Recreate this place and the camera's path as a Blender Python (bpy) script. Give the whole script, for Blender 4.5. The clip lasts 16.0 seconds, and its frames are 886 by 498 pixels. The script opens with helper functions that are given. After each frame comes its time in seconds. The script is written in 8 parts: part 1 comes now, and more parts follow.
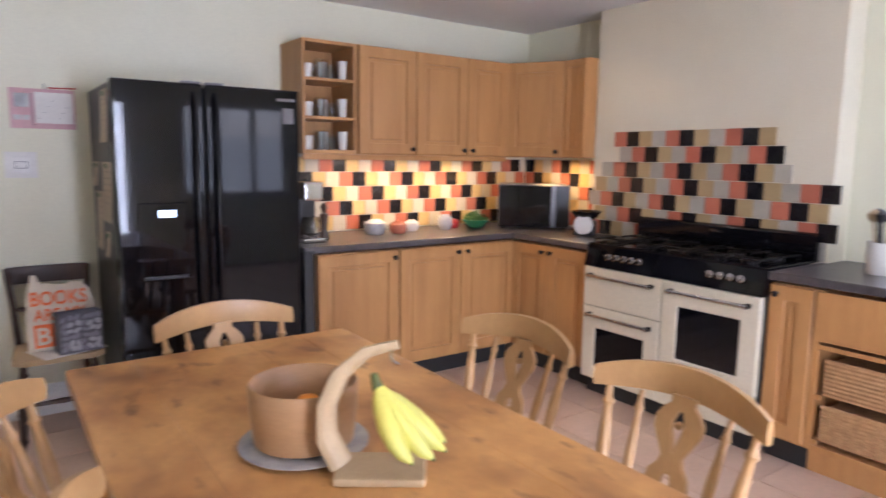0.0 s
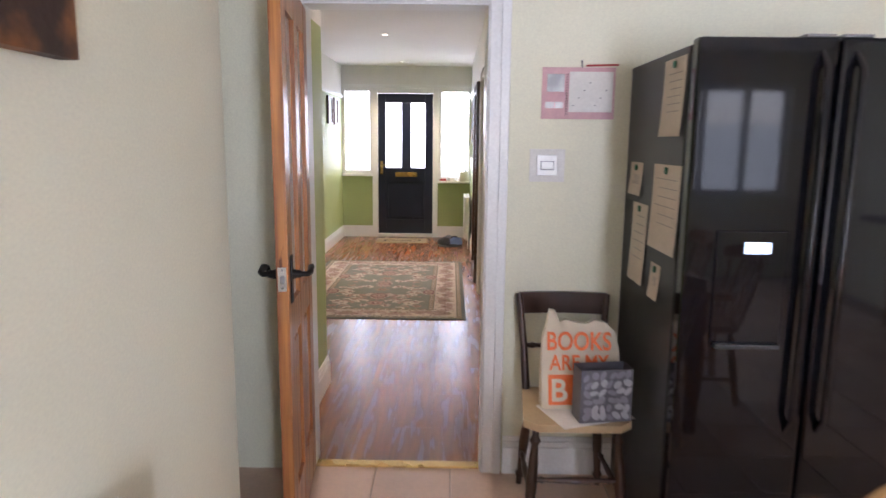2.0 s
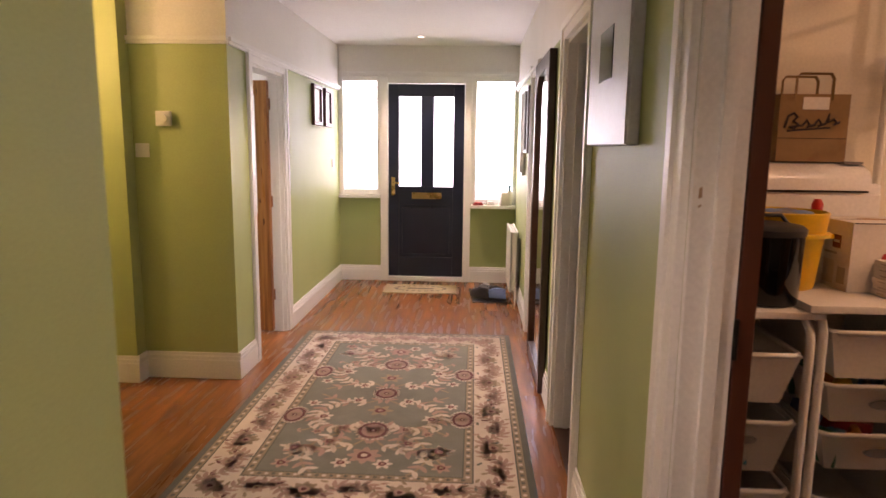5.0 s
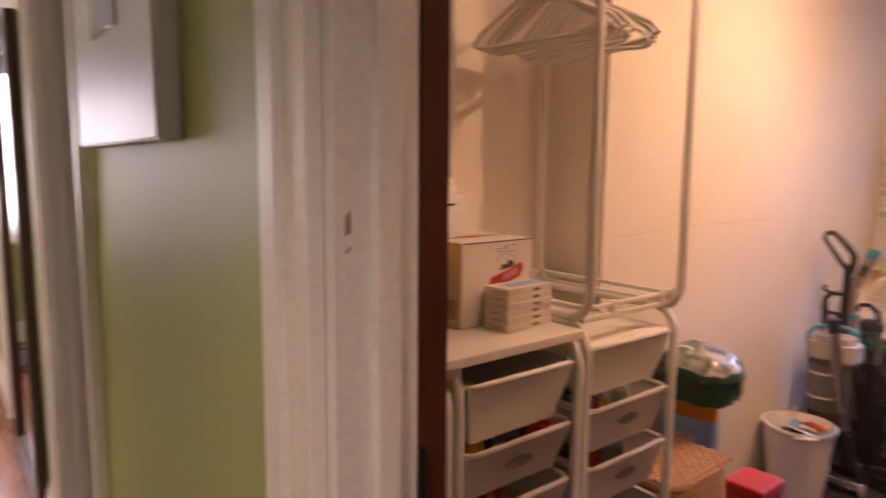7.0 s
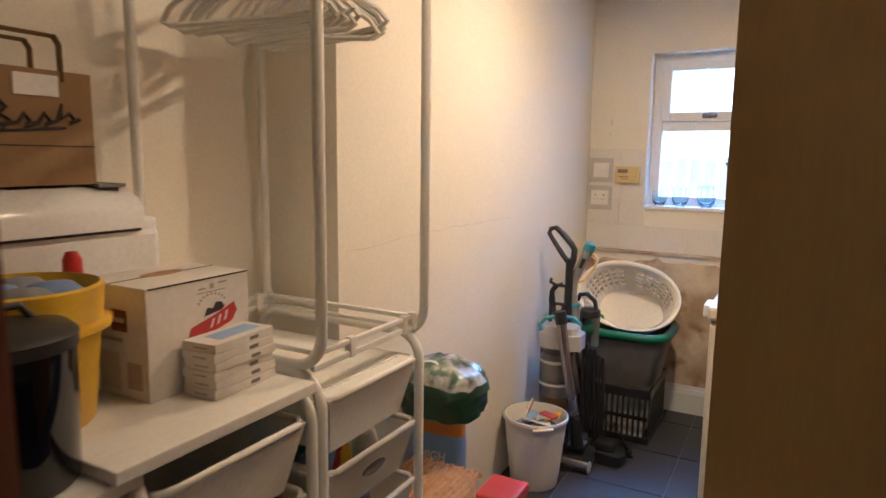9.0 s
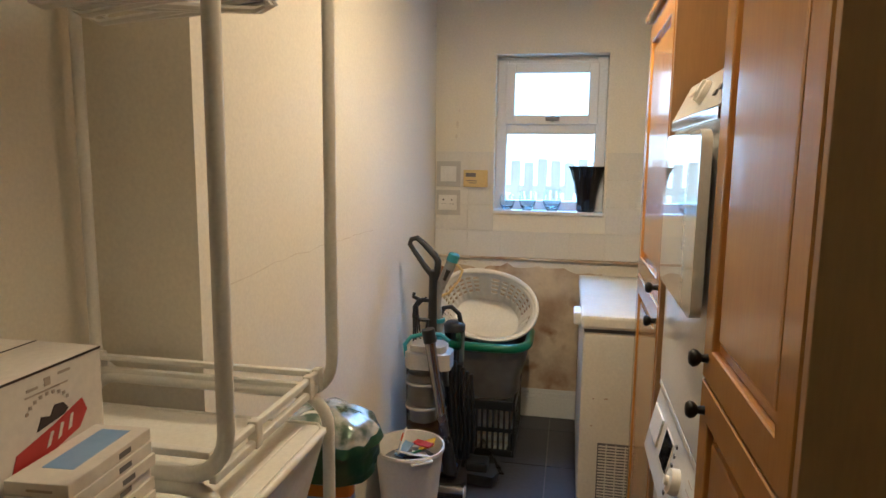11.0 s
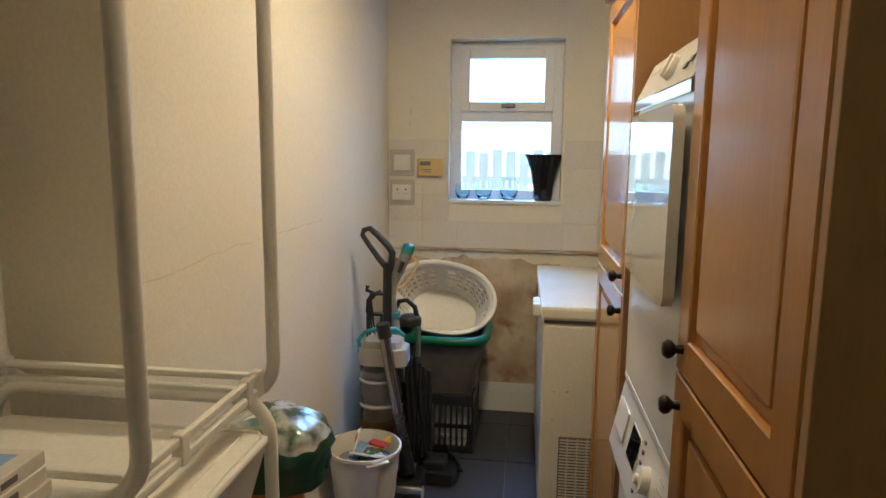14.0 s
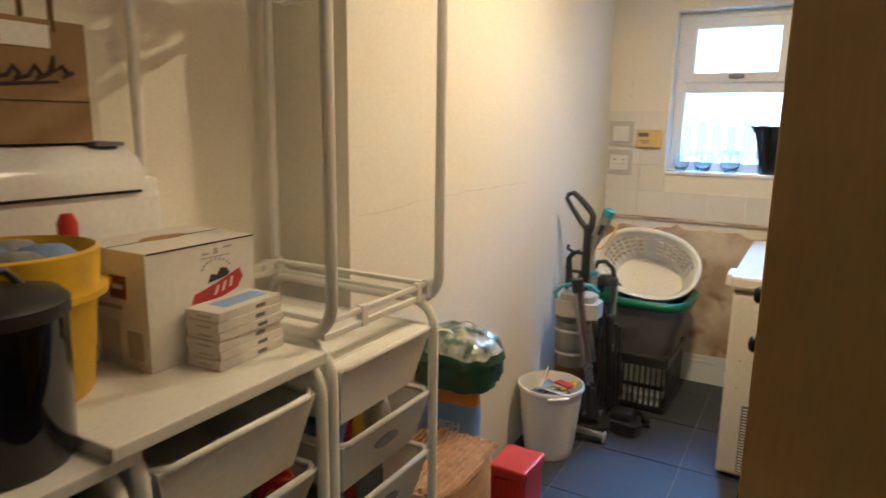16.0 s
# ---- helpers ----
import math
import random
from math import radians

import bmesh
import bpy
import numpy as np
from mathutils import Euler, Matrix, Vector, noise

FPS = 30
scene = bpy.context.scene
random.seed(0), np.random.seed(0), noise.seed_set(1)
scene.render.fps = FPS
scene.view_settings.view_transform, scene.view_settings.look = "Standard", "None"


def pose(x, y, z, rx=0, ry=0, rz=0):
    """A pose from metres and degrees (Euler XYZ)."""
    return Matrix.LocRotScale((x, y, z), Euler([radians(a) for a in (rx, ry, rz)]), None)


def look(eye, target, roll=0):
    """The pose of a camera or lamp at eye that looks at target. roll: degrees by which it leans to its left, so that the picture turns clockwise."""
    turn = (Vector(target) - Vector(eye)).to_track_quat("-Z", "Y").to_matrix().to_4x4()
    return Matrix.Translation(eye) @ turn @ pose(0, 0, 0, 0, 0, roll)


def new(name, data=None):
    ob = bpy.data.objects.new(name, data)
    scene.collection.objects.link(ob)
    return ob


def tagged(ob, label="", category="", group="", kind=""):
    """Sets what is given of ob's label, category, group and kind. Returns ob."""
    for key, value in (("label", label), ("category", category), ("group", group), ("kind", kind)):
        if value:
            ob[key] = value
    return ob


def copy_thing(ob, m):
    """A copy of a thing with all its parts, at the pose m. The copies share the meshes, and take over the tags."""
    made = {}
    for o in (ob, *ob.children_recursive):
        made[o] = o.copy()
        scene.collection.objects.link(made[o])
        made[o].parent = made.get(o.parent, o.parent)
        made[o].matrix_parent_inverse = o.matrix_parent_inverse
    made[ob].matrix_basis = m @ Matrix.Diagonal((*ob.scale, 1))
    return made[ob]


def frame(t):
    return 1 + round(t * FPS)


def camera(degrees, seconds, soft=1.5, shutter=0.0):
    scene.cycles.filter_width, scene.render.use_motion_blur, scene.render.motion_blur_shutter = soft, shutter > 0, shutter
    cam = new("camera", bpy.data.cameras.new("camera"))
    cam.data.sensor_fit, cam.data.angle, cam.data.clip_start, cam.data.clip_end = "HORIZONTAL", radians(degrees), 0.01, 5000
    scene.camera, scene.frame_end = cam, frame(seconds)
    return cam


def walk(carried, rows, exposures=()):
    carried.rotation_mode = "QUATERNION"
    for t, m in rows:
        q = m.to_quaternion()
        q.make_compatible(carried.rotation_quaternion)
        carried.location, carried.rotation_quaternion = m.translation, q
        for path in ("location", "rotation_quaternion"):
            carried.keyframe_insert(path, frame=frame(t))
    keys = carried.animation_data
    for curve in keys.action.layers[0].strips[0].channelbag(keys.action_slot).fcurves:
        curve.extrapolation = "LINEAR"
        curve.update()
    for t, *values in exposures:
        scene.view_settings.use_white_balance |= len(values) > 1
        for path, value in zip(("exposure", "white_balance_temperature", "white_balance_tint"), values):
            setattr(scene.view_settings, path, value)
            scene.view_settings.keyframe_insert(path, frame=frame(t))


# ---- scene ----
cam = camera(69.0, 16.0, shutter=0.4)
PATH = [
    (0, (0.486, 0.109, 1.429), (1.637, 1.721, 1.152), 0.8),
    (0.5, (0.395, 0.278, 1.431), (1.232, 2.069, 1.127), 0.9),
    (1, (0.379, 0.615, 1.441), (0.819, 2.539, 1.118), 0.9),
    (1.5, (0.33, 0.994, 1.443), (0.442, 2.963, 1.113), 0.8),
    (2, (0.26, 1.446, 1.461), (0.238, 3.419, 1.132), 0.6),
    (2.5, (0.244, 1.939, 1.463), (0.15, 3.909, 1.133), 0.7),
    (3, (0.164, 2.449, 1.45), (0.037, 4.418, 1.12), 0.6),
    (5.5, (0.098, 4.523, 1.501), (0.037, 6.498, 1.192), 0.8),
    (6, (0.144, 4.755, 1.492), (0.429, 6.711, 1.185), 1.0),
    (6.5, (0.224, 4.895, 1.49), (0.893, 6.758, 1.202), 1.3),
    (7, (0.228, 4.999, 1.465), (1.473, 6.544, 1.219), 0.5),
    (7.5, (0.199, 5.05, 1.518), (1.773, 6.251, 1.236), 1.0),
    (8, (0.227, 5.088, 1.522), (1.888, 6.165, 1.236), 1.0),
    (8.5, (0.322, 5.123, 1.521), (2.013, 6.151, 1.238), 0.8),
    (9, (0.497, 5.165, 1.525), (2.234, 6.117, 1.244), 0.7),
    (9.5, (0.622, 5.257, 1.528), (2.402, 6.126, 1.249), 0.9),
    (10, (0.651, 5.405, 1.551), (2.52, 6.06, 1.271), 0.8),
    (12.5, (0.825, 5.565, 1.523), (2.784, 5.853, 1.242), 0.7),
    (13, (0.844, 5.557, 1.507), (2.805, 5.821, 1.219), 0.7),
    (13.5, (0.846, 5.555, 1.505), (2.809, 5.802, 1.209), 0.6),
    (14, (0.824, 5.55, 1.519), (2.788, 5.793, 1.223), 0.6),
    (14.5, (0.78, 5.514, 1.545), (2.716, 5.919, 1.253), 0.7),
    (15, (0.703, 5.467, 1.542), (2.603, 5.995, 1.205), 0.6),
    (15.5, (0.63, 5.339, 1.539), (2.462, 6.048, 1.161), 0.6),
    (16, (0.561, 5.21, 1.509), (2.264, 6.186, 1.125), 0.8),
]
EXPOSURES = [(0, -0.2, 5900, 28), (0.5, -0.2, 5450, 25), (1.5, 0.1, 5900, 24), (2.0, 0.1, 6100, 25), (3.2, 0.2, 6900, 30), (5.3, 0.0, 7150, 41), (6.0, 0.0, 6900, 38), (6.6, 0.05, 6950, 46), (7.0, 0.05, 7000, 44), (7.5, 0.28, 5250, 12), (8.5, 0.22, 5300, 10), (9.5, 0.0, 5250, 8), (12.5, -0.31, 5200, -5), (14.5, -0.33, 5200, -4), (16, 0.13, 5250, -3)]
walk(cam, [(t, look(eye, target, roll)) for t, eye, target, roll in PATH], EXPOSURES)
# ---------- light ----------
world = bpy.data.worlds.new("sky")
scene.world = world
world.use_nodes = True
wn = world.node_tree
sky = wn.nodes.new("ShaderNodeTexSky")
sky.sky_type, sky.sun_disc = "NISHITA", False
sky.sun_elevation, sky.sun_rotation = radians(40), radians(150)
wn.links.new(sky.outputs[0], wn.nodes["Background"].inputs[0])
wn.nodes["Background"].inputs[1].default_value = 0.15


def lamp(name, kind, m, power, color, size=0.2, size_y=None, **more):
    data = bpy.data.lights.new(name, kind)
    data.energy, data.color = power, color
    if kind == "AREA":
        data.shape, data.size, data.size_y = "RECTANGLE", size, size_y or size
    elif kind == "SUN":
        data.angle = radians(size)
    else:
        data.shadow_soft_size = size
    if "cone" in more:
        data.spot_size, data.spot_blend = radians(more["cone"]), 0.6
    ob = new(name, data)
    ob.matrix_world = m
    return ob


DAY, WARM = (0.86, 0.93, 1.0), (1.0, 0.68, 0.38)
lamp("sun", "SUN", look((0, 0, 9), (7.5, 0.0, 2.5)), 4.0, (1, 0.95, 0.88), 3.0)
lamp("door_daylight", "AREA", look((-0.42, 11.85, 1.62), (-0.42, 9.2, 0.2)), 90, (0.93, 0.97, 1.0), 2.3, 1.5)
lamp("garden_daylight", "AREA", look((3.2, -1.85, 1.5), (3.0, 5.0, 1.4)), 24, (0.80, 0.90, 1.0), 1.4, 1.2)
lamp("garden_daylight", "AREA", look((1.6, -1.85, 1.1), (0.5, 5.0, 1.3)), 150, (0.80, 0.90, 1.0), 0.7, 2.0)
lamp("side_daylight", "AREA", look((5.3, 0.85, 2.3), (2.5, 1.4, 1.0)), 26, DAY, 1.4, 1.4)
lamp("utility_daylight", "AREA", look((5.9, 5.72, 3.1), (3.4, 5.72, 0.8)), 520, (0.24, 0.50, 1.0), 1.4, 1.2)
lamp("utility_light", "AREA", pose(2.92, 5.50, 2.47), 27, WARM, 0.09, 0.09)
# added soft fill with no fitting, to lift the dark side by the racks
lamp("utility_light", "AREA", pose(1.68, 5.42, 2.47), 8, WARM, 0.45, 0.45)
lamp("side_room_daylight", "AREA", look((-3.95, 9.7, 1.5), (-1.5, 9.2, 1.3)), 60, DAY, 1.3, 1.1)
lamp("corridor_bulb", "POINT", pose(-2.75, 7.55, 2.1), 34, (1.0, 0.68, 0.32), 0.06)
for k in range(3):
    lamp("strip_light", "AREA", pose(2.55 + 0.42 * k, 3.92, 1.41, 0, 0, 0), 4.5, (1.0, 0.72, 0.36), 0.3, 0.04)
lamp("strip_light", "AREA", pose(3.98, 3.55, 1.41), 5, (1.0, 0.66, 0.26), 0.15, 0.3)
# the third spot is an added, unseen one that brightens the utility door jamb
HALL_SPOTS = [(-0.45, 10.75), (-0.45, 8.45), (-0.45, 4.95)]
for x, y in HALL_SPOTS:
    lamp("downlight_beam", "SPOT", pose(x, y, 2.53), 95 if y > 6 else 62, (1.0, 0.82, 0.62), 0.04, cone=112)
KITCHEN_SPOTS = [(3.55, 2.95), (1.6, 2.95), (1.6, 0.9), (3.2, 0.9)]
for x, y in KITCHEN_SPOTS:
    lamp("downlight_beam", "SPOT", pose(x, y, 2.41), 5.5, (1.0, 0.84, 0.62), 0.04, cone=120)

# ---------- materials ----------


def surf(name, c1, c2=None, rough=0.5, metal=0.0, scale=6.0, stretch=(1, 1, 1), bump=0.1, fine=90.0, rnd=0.0, coat=0.0, spread=0.25, rvar=0.07, spec=0.5):
    """A surface with broad and fine variation of colour, gloss and relief."""
    m = bpy.data.materials.new(name)
    m.use_nodes = True
    t = m.node_tree
    n, l = t.nodes, t.links
    p = n["Principled BSDF"]
    co = n.new("ShaderNodeTexCoord")
    mp = n.new("ShaderNodeMapping")
    mp.inputs["Scale"].default_value = stretch
    l.new(co.outputs["Object"], mp.inputs[0])
    big, small = n.new("ShaderNodeTexNoise"), n.new("ShaderNodeTexNoise")
    big.inputs["Scale"].default_value, big.inputs["Detail"].default_value = scale, 5
    small.inputs["Scale"].default_value, small.inputs["Detail"].default_value = fine, 3
    l.new(mp.outputs[0], big.inputs[0])
    l.new(mp.outputs[0], small.inputs[0])
    ramp = n.new("ShaderNodeMapRange")
    ramp.inputs[1].default_value, ramp.inputs[2].default_value = 0.5 - spread, 0.5 + spread
    l.new(big.outputs[0], ramp.inputs[0])
    c2 = c2 or tuple(0.86 * v for v in c1)
    mix = n.new("ShaderNodeMix")
    mix.data_type = "RGBA"
    mix.inputs[6].default_value, mix.inputs[7].default_value = (*c1, 1), (*c2, 1)
    l.new(ramp.outputs[0], mix.inputs[0])
    val = n.new("ShaderNodeMapRange")
    val.inputs[3].default_value, val.inputs[4].default_value = 0.88, 1.12
    l.new(small.outputs[0], val.inputs[0])
    hsv = n.new("ShaderNodeHueSaturation")
    l.new(mix.outputs[2], hsv.inputs["Color"])
    if rnd:
        info, add = n.new("ShaderNodeObjectInfo"), n.new("ShaderNodeMath")
        spanr = n.new("ShaderNodeMapRange")
        spanr.inputs[3].default_value, spanr.inputs[4].default_value = 1 - rnd, 1 + rnd
        l.new(info.outputs["Random"], spanr.inputs[0])
        add.operation = "MULTIPLY"
        l.new(spanr.outputs[0], add.inputs[0])
        l.new(val.outputs[0], add.inputs[1])
        l.new(add.outputs[0], hsv.inputs["Value"])
        off = n.new("ShaderNodeVectorMath")
        off.operation = "SCALE"
        off.inputs[0].default_value = (7, 11, 5)
        l.new(info.outputs["Random"], off.inputs["Scale"])
        l.new(off.outputs[0], mp.inputs["Location"])
    else:
        l.new(val.outputs[0], hsv.inputs["Value"])
    l.new(hsv.outputs[0], p.inputs["Base Color"])
    rr = n.new("ShaderNodeMapRange")
    rr.inputs[3].default_value, rr.inputs[4].default_value = max(0.02, rough - rvar), min(1, rough + rvar)
    l.new(big.outputs[0], rr.inputs[0])
    l.new(rr.outputs[0], p.inputs["Roughness"])
    p.inputs["Metallic"].default_value = metal
    p.inputs["Coat Weight"].default_value = coat
    p.inputs["Specular IOR Level"].default_value = spec
    if bump:
        b = n.new("ShaderNodeBump")
        b.inputs["Strength"].default_value, b.inputs["Distance"].default_value = bump, 0.004
        l.new(small.outputs[0], b.inputs["Height"])
        l.new(b.outputs[0], p.inputs["Normal"])
    return m


def clear(name, color=(1, 1, 1), rough=0.0, ior=1.45):
    m = bpy.data.materials.new(name)
    m.use_nodes = True
    p = m.node_tree.nodes["Principled BSDF"]
    p.inputs["Base Color"].default_value = (*color, 1)
    p.inputs["Transmission Weight"].default_value = 1
    p.inputs["Roughness"].default_value, p.inputs["IOR"].default_value = rough, ior
    return m


def glow(name, color, power):
    m = bpy.data.materials.new(name)
    m.use_nodes = True
    p = m.node_tree.nodes["Principled BSDF"]
    p.inputs["Emission Color"].default_value, p.inputs["Emission Strength"].default_value = (*color, 1), power
    return m


M = {}
M["kitchen_wall"] = surf("kitchen wall paint", (0.79, 0.77, 0.60), (0.74, 0.72, 0.55), 0.6, scale=1.5, bump=0.02, fine=140)
M["chimney_paint"] = surf("cream plaster", (0.76, 0.70, 0.54), (0.70, 0.64, 0.48), 0.65, scale=2, bump=0.06, fine=120)
M["green"] = surf("green wall paint", (0.40, 0.47, 0.20), (0.36, 0.43, 0.175), 0.5, scale=1.4, bump=0.05, fine=150)
M["white_paint"] = surf("white paint", (0.80, 0.79, 0.76), (0.75, 0.74, 0.70), 0.55, scale=2, bump=0.05, fine=120)
M["gloss_white"] = surf("white gloss woodwork", (0.82, 0.82, 0.80), (0.79, 0.79, 0.77), 0.38, scale=2, bump=0.0)
M["ceiling"] = surf("ceiling paint", (0.80, 0.79, 0.76), (0.76, 0.75, 0.72), 0.7, scale=1.2, bump=0.05)
M["utility_wall"] = surf("utility wall paint", (0.78, 0.74, 0.64), (0.73, 0.68, 0.57), 0.55, scale=1.1, bump=0.02, fine=110)
M["bare_plaster"] = surf("bare stripped plaster", (0.42, 0.30, 0.20), (0.66, 0.56, 0.42), 0.85, scale=4.5, bump=0.5, fine=40, spread=0.12)
M["laminate"] = surf("oak laminate", (0.34, 0.135, 0.042), (0.13, 0.048, 0.016), 0.27, scale=3.0, stretch=(8, 0.7, 1), bump=0.0, fine=30, rnd=0.16, rvar=0.03, spread=0.2, spec=0.4)
M["beige_tile"] = surf("beige floor tile", (0.68, 0.49, 0.37), (0.58, 0.41, 0.30), 0.35, scale=4, bump=0.06, fine=50, rnd=0.10)
M["beige_grout"] = surf("beige grout", (0.46, 0.36, 0.28), None, 0.9, scale=20, bump=0.2)
M["slate"] = surf("dark slate tile", (0.035, 0.037, 0.047), (0.055, 0.055, 0.065), 0.5, scale=5, bump=0.2, fine=40, rnd=0.12, spec=0.3)
M["slate_grout"] = surf("grey grout", (0.16, 0.15, 0.15), None, 0.9, scale=20, bump=0.2)
M["pine"] = surf("waxed pine", (0.46, 0.19, 0.055), (0.20, 0.062, 0.016), 0.30, scale=3.4, stretch=(11, 11, 0.45), bump=0.05, fine=24, spread=0.16)
M["table_pine"] = surf("worn pine", (0.66, 0.34, 0.11), (0.42, 0.185, 0.055), 0.40, scale=3.4, stretch=(1.5, 1, 1), bump=0.06, fine=30, spread=0.16)
M["chair_beech"] = surf("lacquered beech", (0.52, 0.31, 0.13), (0.44, 0.25, 0.10), 0.38, scale=4, stretch=(2, 2, 1), bump=0.05, fine=40)
M["cabinet_oak"] = surf("light oak cabinet", (0.50, 0.255, 0.090), (0.40, 0.19, 0.062), 0.42, scale=2.2, stretch=(8, 8, 0.8), bump=0.05, fine=30)
M["cherry"] = surf("varnished cherry door", (0.50, 0.245, 0.058), (0.43, 0.20, 0.045), 0.25, scale=2.0, stretch=(5, 5, 0.6), bump=0.015, fine=26, coat=0.3)
M["cherry_side"] = surf("cherry veneer panel", (0.42, 0.235, 0.09), (0.36, 0.20, 0.075), 0.45, scale=2, stretch=(7, 7, 0.7), bump=0.04, fine=26)
M["dark_wood"] = surf("dark stained wood", (0.055, 0.022, 0.010), (0.03, 0.012, 0.006), 0.33, scale=3, stretch=(5, 5, 1), bump=0.06, fine=30)
M["mahogany"] = surf("red brown stained wood", (0.095, 0.026, 0.012), (0.06, 0.016, 0.008), 0.35, scale=3, stretch=(6, 6, 1), bump=0.06, fine=30)
M["black_gloss"] = surf("black gloss enamel", (0.006, 0.006, 0.008), None, 0.05, scale=3, bump=0.0, rvar=0.02, spec=0.38)
M["black_plastic"] = surf("black plastic", (0.015, 0.015, 0.016), (0.025, 0.025, 0.026), 0.38, scale=8, bump=0.05)
M["black_iron"] = surf("black iron", (0.015, 0.013, 0.012), None, 0.45, metal=0.6, scale=20, bump=0.15)
M["worktop"] = surf("dark worktop laminate", (0.055, 0.050, 0.052), (0.09, 0.08, 0.08), 0.3, scale=40, bump=0.03, fine=200)
M["cream_enamel"] = surf("cream enamel", (0.74, 0.68, 0.52), (0.71, 0.65, 0.49), 0.2, scale=3, bump=0.0)
M["appliance"] = surf("white appliance enamel", (0.80, 0.80, 0.78), (0.78, 0.77, 0.75), 0.09, scale=3, bump=0.0)
M["glazed_white"] = surf("white glazed door", (0.72, 0.73, 0.72), (0.70, 0.71, 0.70), 0.03, scale=3, bump=0.0, rvar=0.005, coat=1.0)
M["pale_grey_plastic"] = surf("pale grey plastic", (0.50, 0.48, 0.44), (0.42, 0.40, 0.37), 0.32, scale=7, bump=0.03)
M["dark_chrome"] = surf("dark chrome tube", (0.46, 0.44, 0.42), (0.30, 0.29, 0.28), 0.26, metal=1.0, scale=9, bump=0.02)
M["mid_grey_plastic"] = surf("mid grey plastic", (0.30, 0.30, 0.29), (0.22, 0.22, 0.22), 0.28, scale=9, bump=0.02)
M["tray_clear"] = surf("translucent drawer plastic", (0.80, 0.78, 0.72), (0.74, 0.72, 0.66), 0.35, scale=5, bump=0.05, fine=200)
M["tray_clear"].node_tree.nodes["Principled BSDF"].inputs["Transmission Weight"].default_value = 0.45
M["tray_clear"].node_tree.nodes["Principled BSDF"].inputs["IOR"].default_value = 1.1
M["aged_white"] = surf("aged white enamel", (0.76, 0.73, 0.64), (0.69, 0.65, 0.54), 0.3, scale=4, bump=0.02)
M["white_plastic"] = surf("white plastic", (0.78, 0.76, 0.70), (0.73, 0.70, 0.64), 0.38, scale=5, bump=0.03)
M["white_steel"] = surf("white powder coated steel", (0.76, 0.75, 0.71), (0.70, 0.69, 0.64), 0.33, scale=8, bump=0.03, fine=150)
M["tray_plastic"] = surf("milky plastic", (0.80, 0.78, 0.71), (0.74, 0.72, 0.65), 0.3, scale=5, bump=0.04)
M["chrome"] = surf("chrome", (0.75, 0.75, 0.76), None, 0.12, metal=1.0, scale=8, bump=0.0)
M["grey_metal"] = surf("brushed grey metal", (0.24, 0.24, 0.25), (0.18, 0.18, 0.19), 0.33, metal=0.85, scale=10, bump=0.04)
M["brass"] = surf("brass", (0.70, 0.48, 0.17), (0.55, 0.36, 0.12), 0.28, metal=1.0, scale=12, bump=0.05)
M["navy"] = surf("navy painted door", (0.008, 0.013, 0.030), (0.012, 0.018, 0.040), 0.32, scale=4, bump=0.04)
M["paper"] = surf("white paper", (0.78, 0.76, 0.71), (0.72, 0.70, 0.65), 0.75, scale=8, bump=0.05)
M["pink_paper"] = surf("pink printed paper", (0.68, 0.42, 0.42), (0.55, 0.32, 0.34), 0.7, scale=14, bump=0.03)
M["note_paper"] = surf("cream note paper", (0.66, 0.56, 0.44), (0.58, 0.49, 0.38), 0.75, scale=8, bump=0.05)
M["faint_ink"] = surf("faded ink", (0.42, 0.36, 0.30), None, 0.8, scale=20, bump=0)
M["ink"] = surf("grey ink", (0.17, 0.16, 0.16), None, 0.8, scale=20, bump=0)
M["dark_ink"] = surf("dark ink", (0.05, 0.035, 0.035), None, 0.8, scale=20, bump=0)
M["red_print"] = surf("red print", (0.50, 0.035, 0.03), (0.38, 0.03, 0.025), 0.5, scale=14, bump=0)
M["dark_red_print"] = surf("dark red print", (0.20, 0.045, 0.03), (0.32, 0.12, 0.06), 0.5, scale=40, bump=0)
M["orange_print"] = surf("orange print", (0.85, 0.17, 0.03), (0.75, 0.14, 0.025), 0.6, scale=10, bump=0)
M["canvas_bag"] = surf("natural cotton", (0.74, 0.66, 0.52), (0.66, 0.57, 0.44), 0.85, scale=7, bump=0.3, fine=220)
M["pebble_print"] = surf("dark grey bag cloth", (0.11, 0.105, 0.125), (0.16, 0.15, 0.17), 0.75, scale=12, bump=0.2)
M["pebble"] = surf("pale grey printed pebbles", (0.50, 0.49, 0.52), (0.40, 0.39, 0.43), 0.75, scale=14, bump=0.1)
M["pebble_dim"] = surf("dim grey printed pebbles", (0.28, 0.27, 0.31), (0.22, 0.21, 0.25), 0.75, scale=14, bump=0.1)
M["kraft"] = surf("brown kraft paper", (0.29, 0.18, 0.075), (0.24, 0.145, 0.06), 0.75, scale=6, bump=0.12, fine=60)
M["carton"] = surf("white printed cardboard", (0.74, 0.70, 0.64), (0.66, 0.61, 0.54), 0.6, scale=4, bump=0.06)
M["yellow_plastic"] = surf("yellow plastic", (0.80, 0.50, 0.02), (0.72, 0.43, 0.015), 0.35, scale=5, bump=0.03)
M["blue_cloth"] = surf("blue cloth", (0.12, 0.20, 0.42), (0.20, 0.28, 0.46), 0.8, scale=10, bump=0.4, fine=60)
M["grey_cloth"] = surf("grey cloth", (0.25, 0.25, 0.27), (0.18, 0.18, 0.19), 0.85, scale=10, bump=0.4, fine=60)
M["green_plastic"] = surf("green plastic", (0.01, 0.16, 0.07), (0.012, 0.12, 0.055), 0.35, scale=6, bump=0.05)
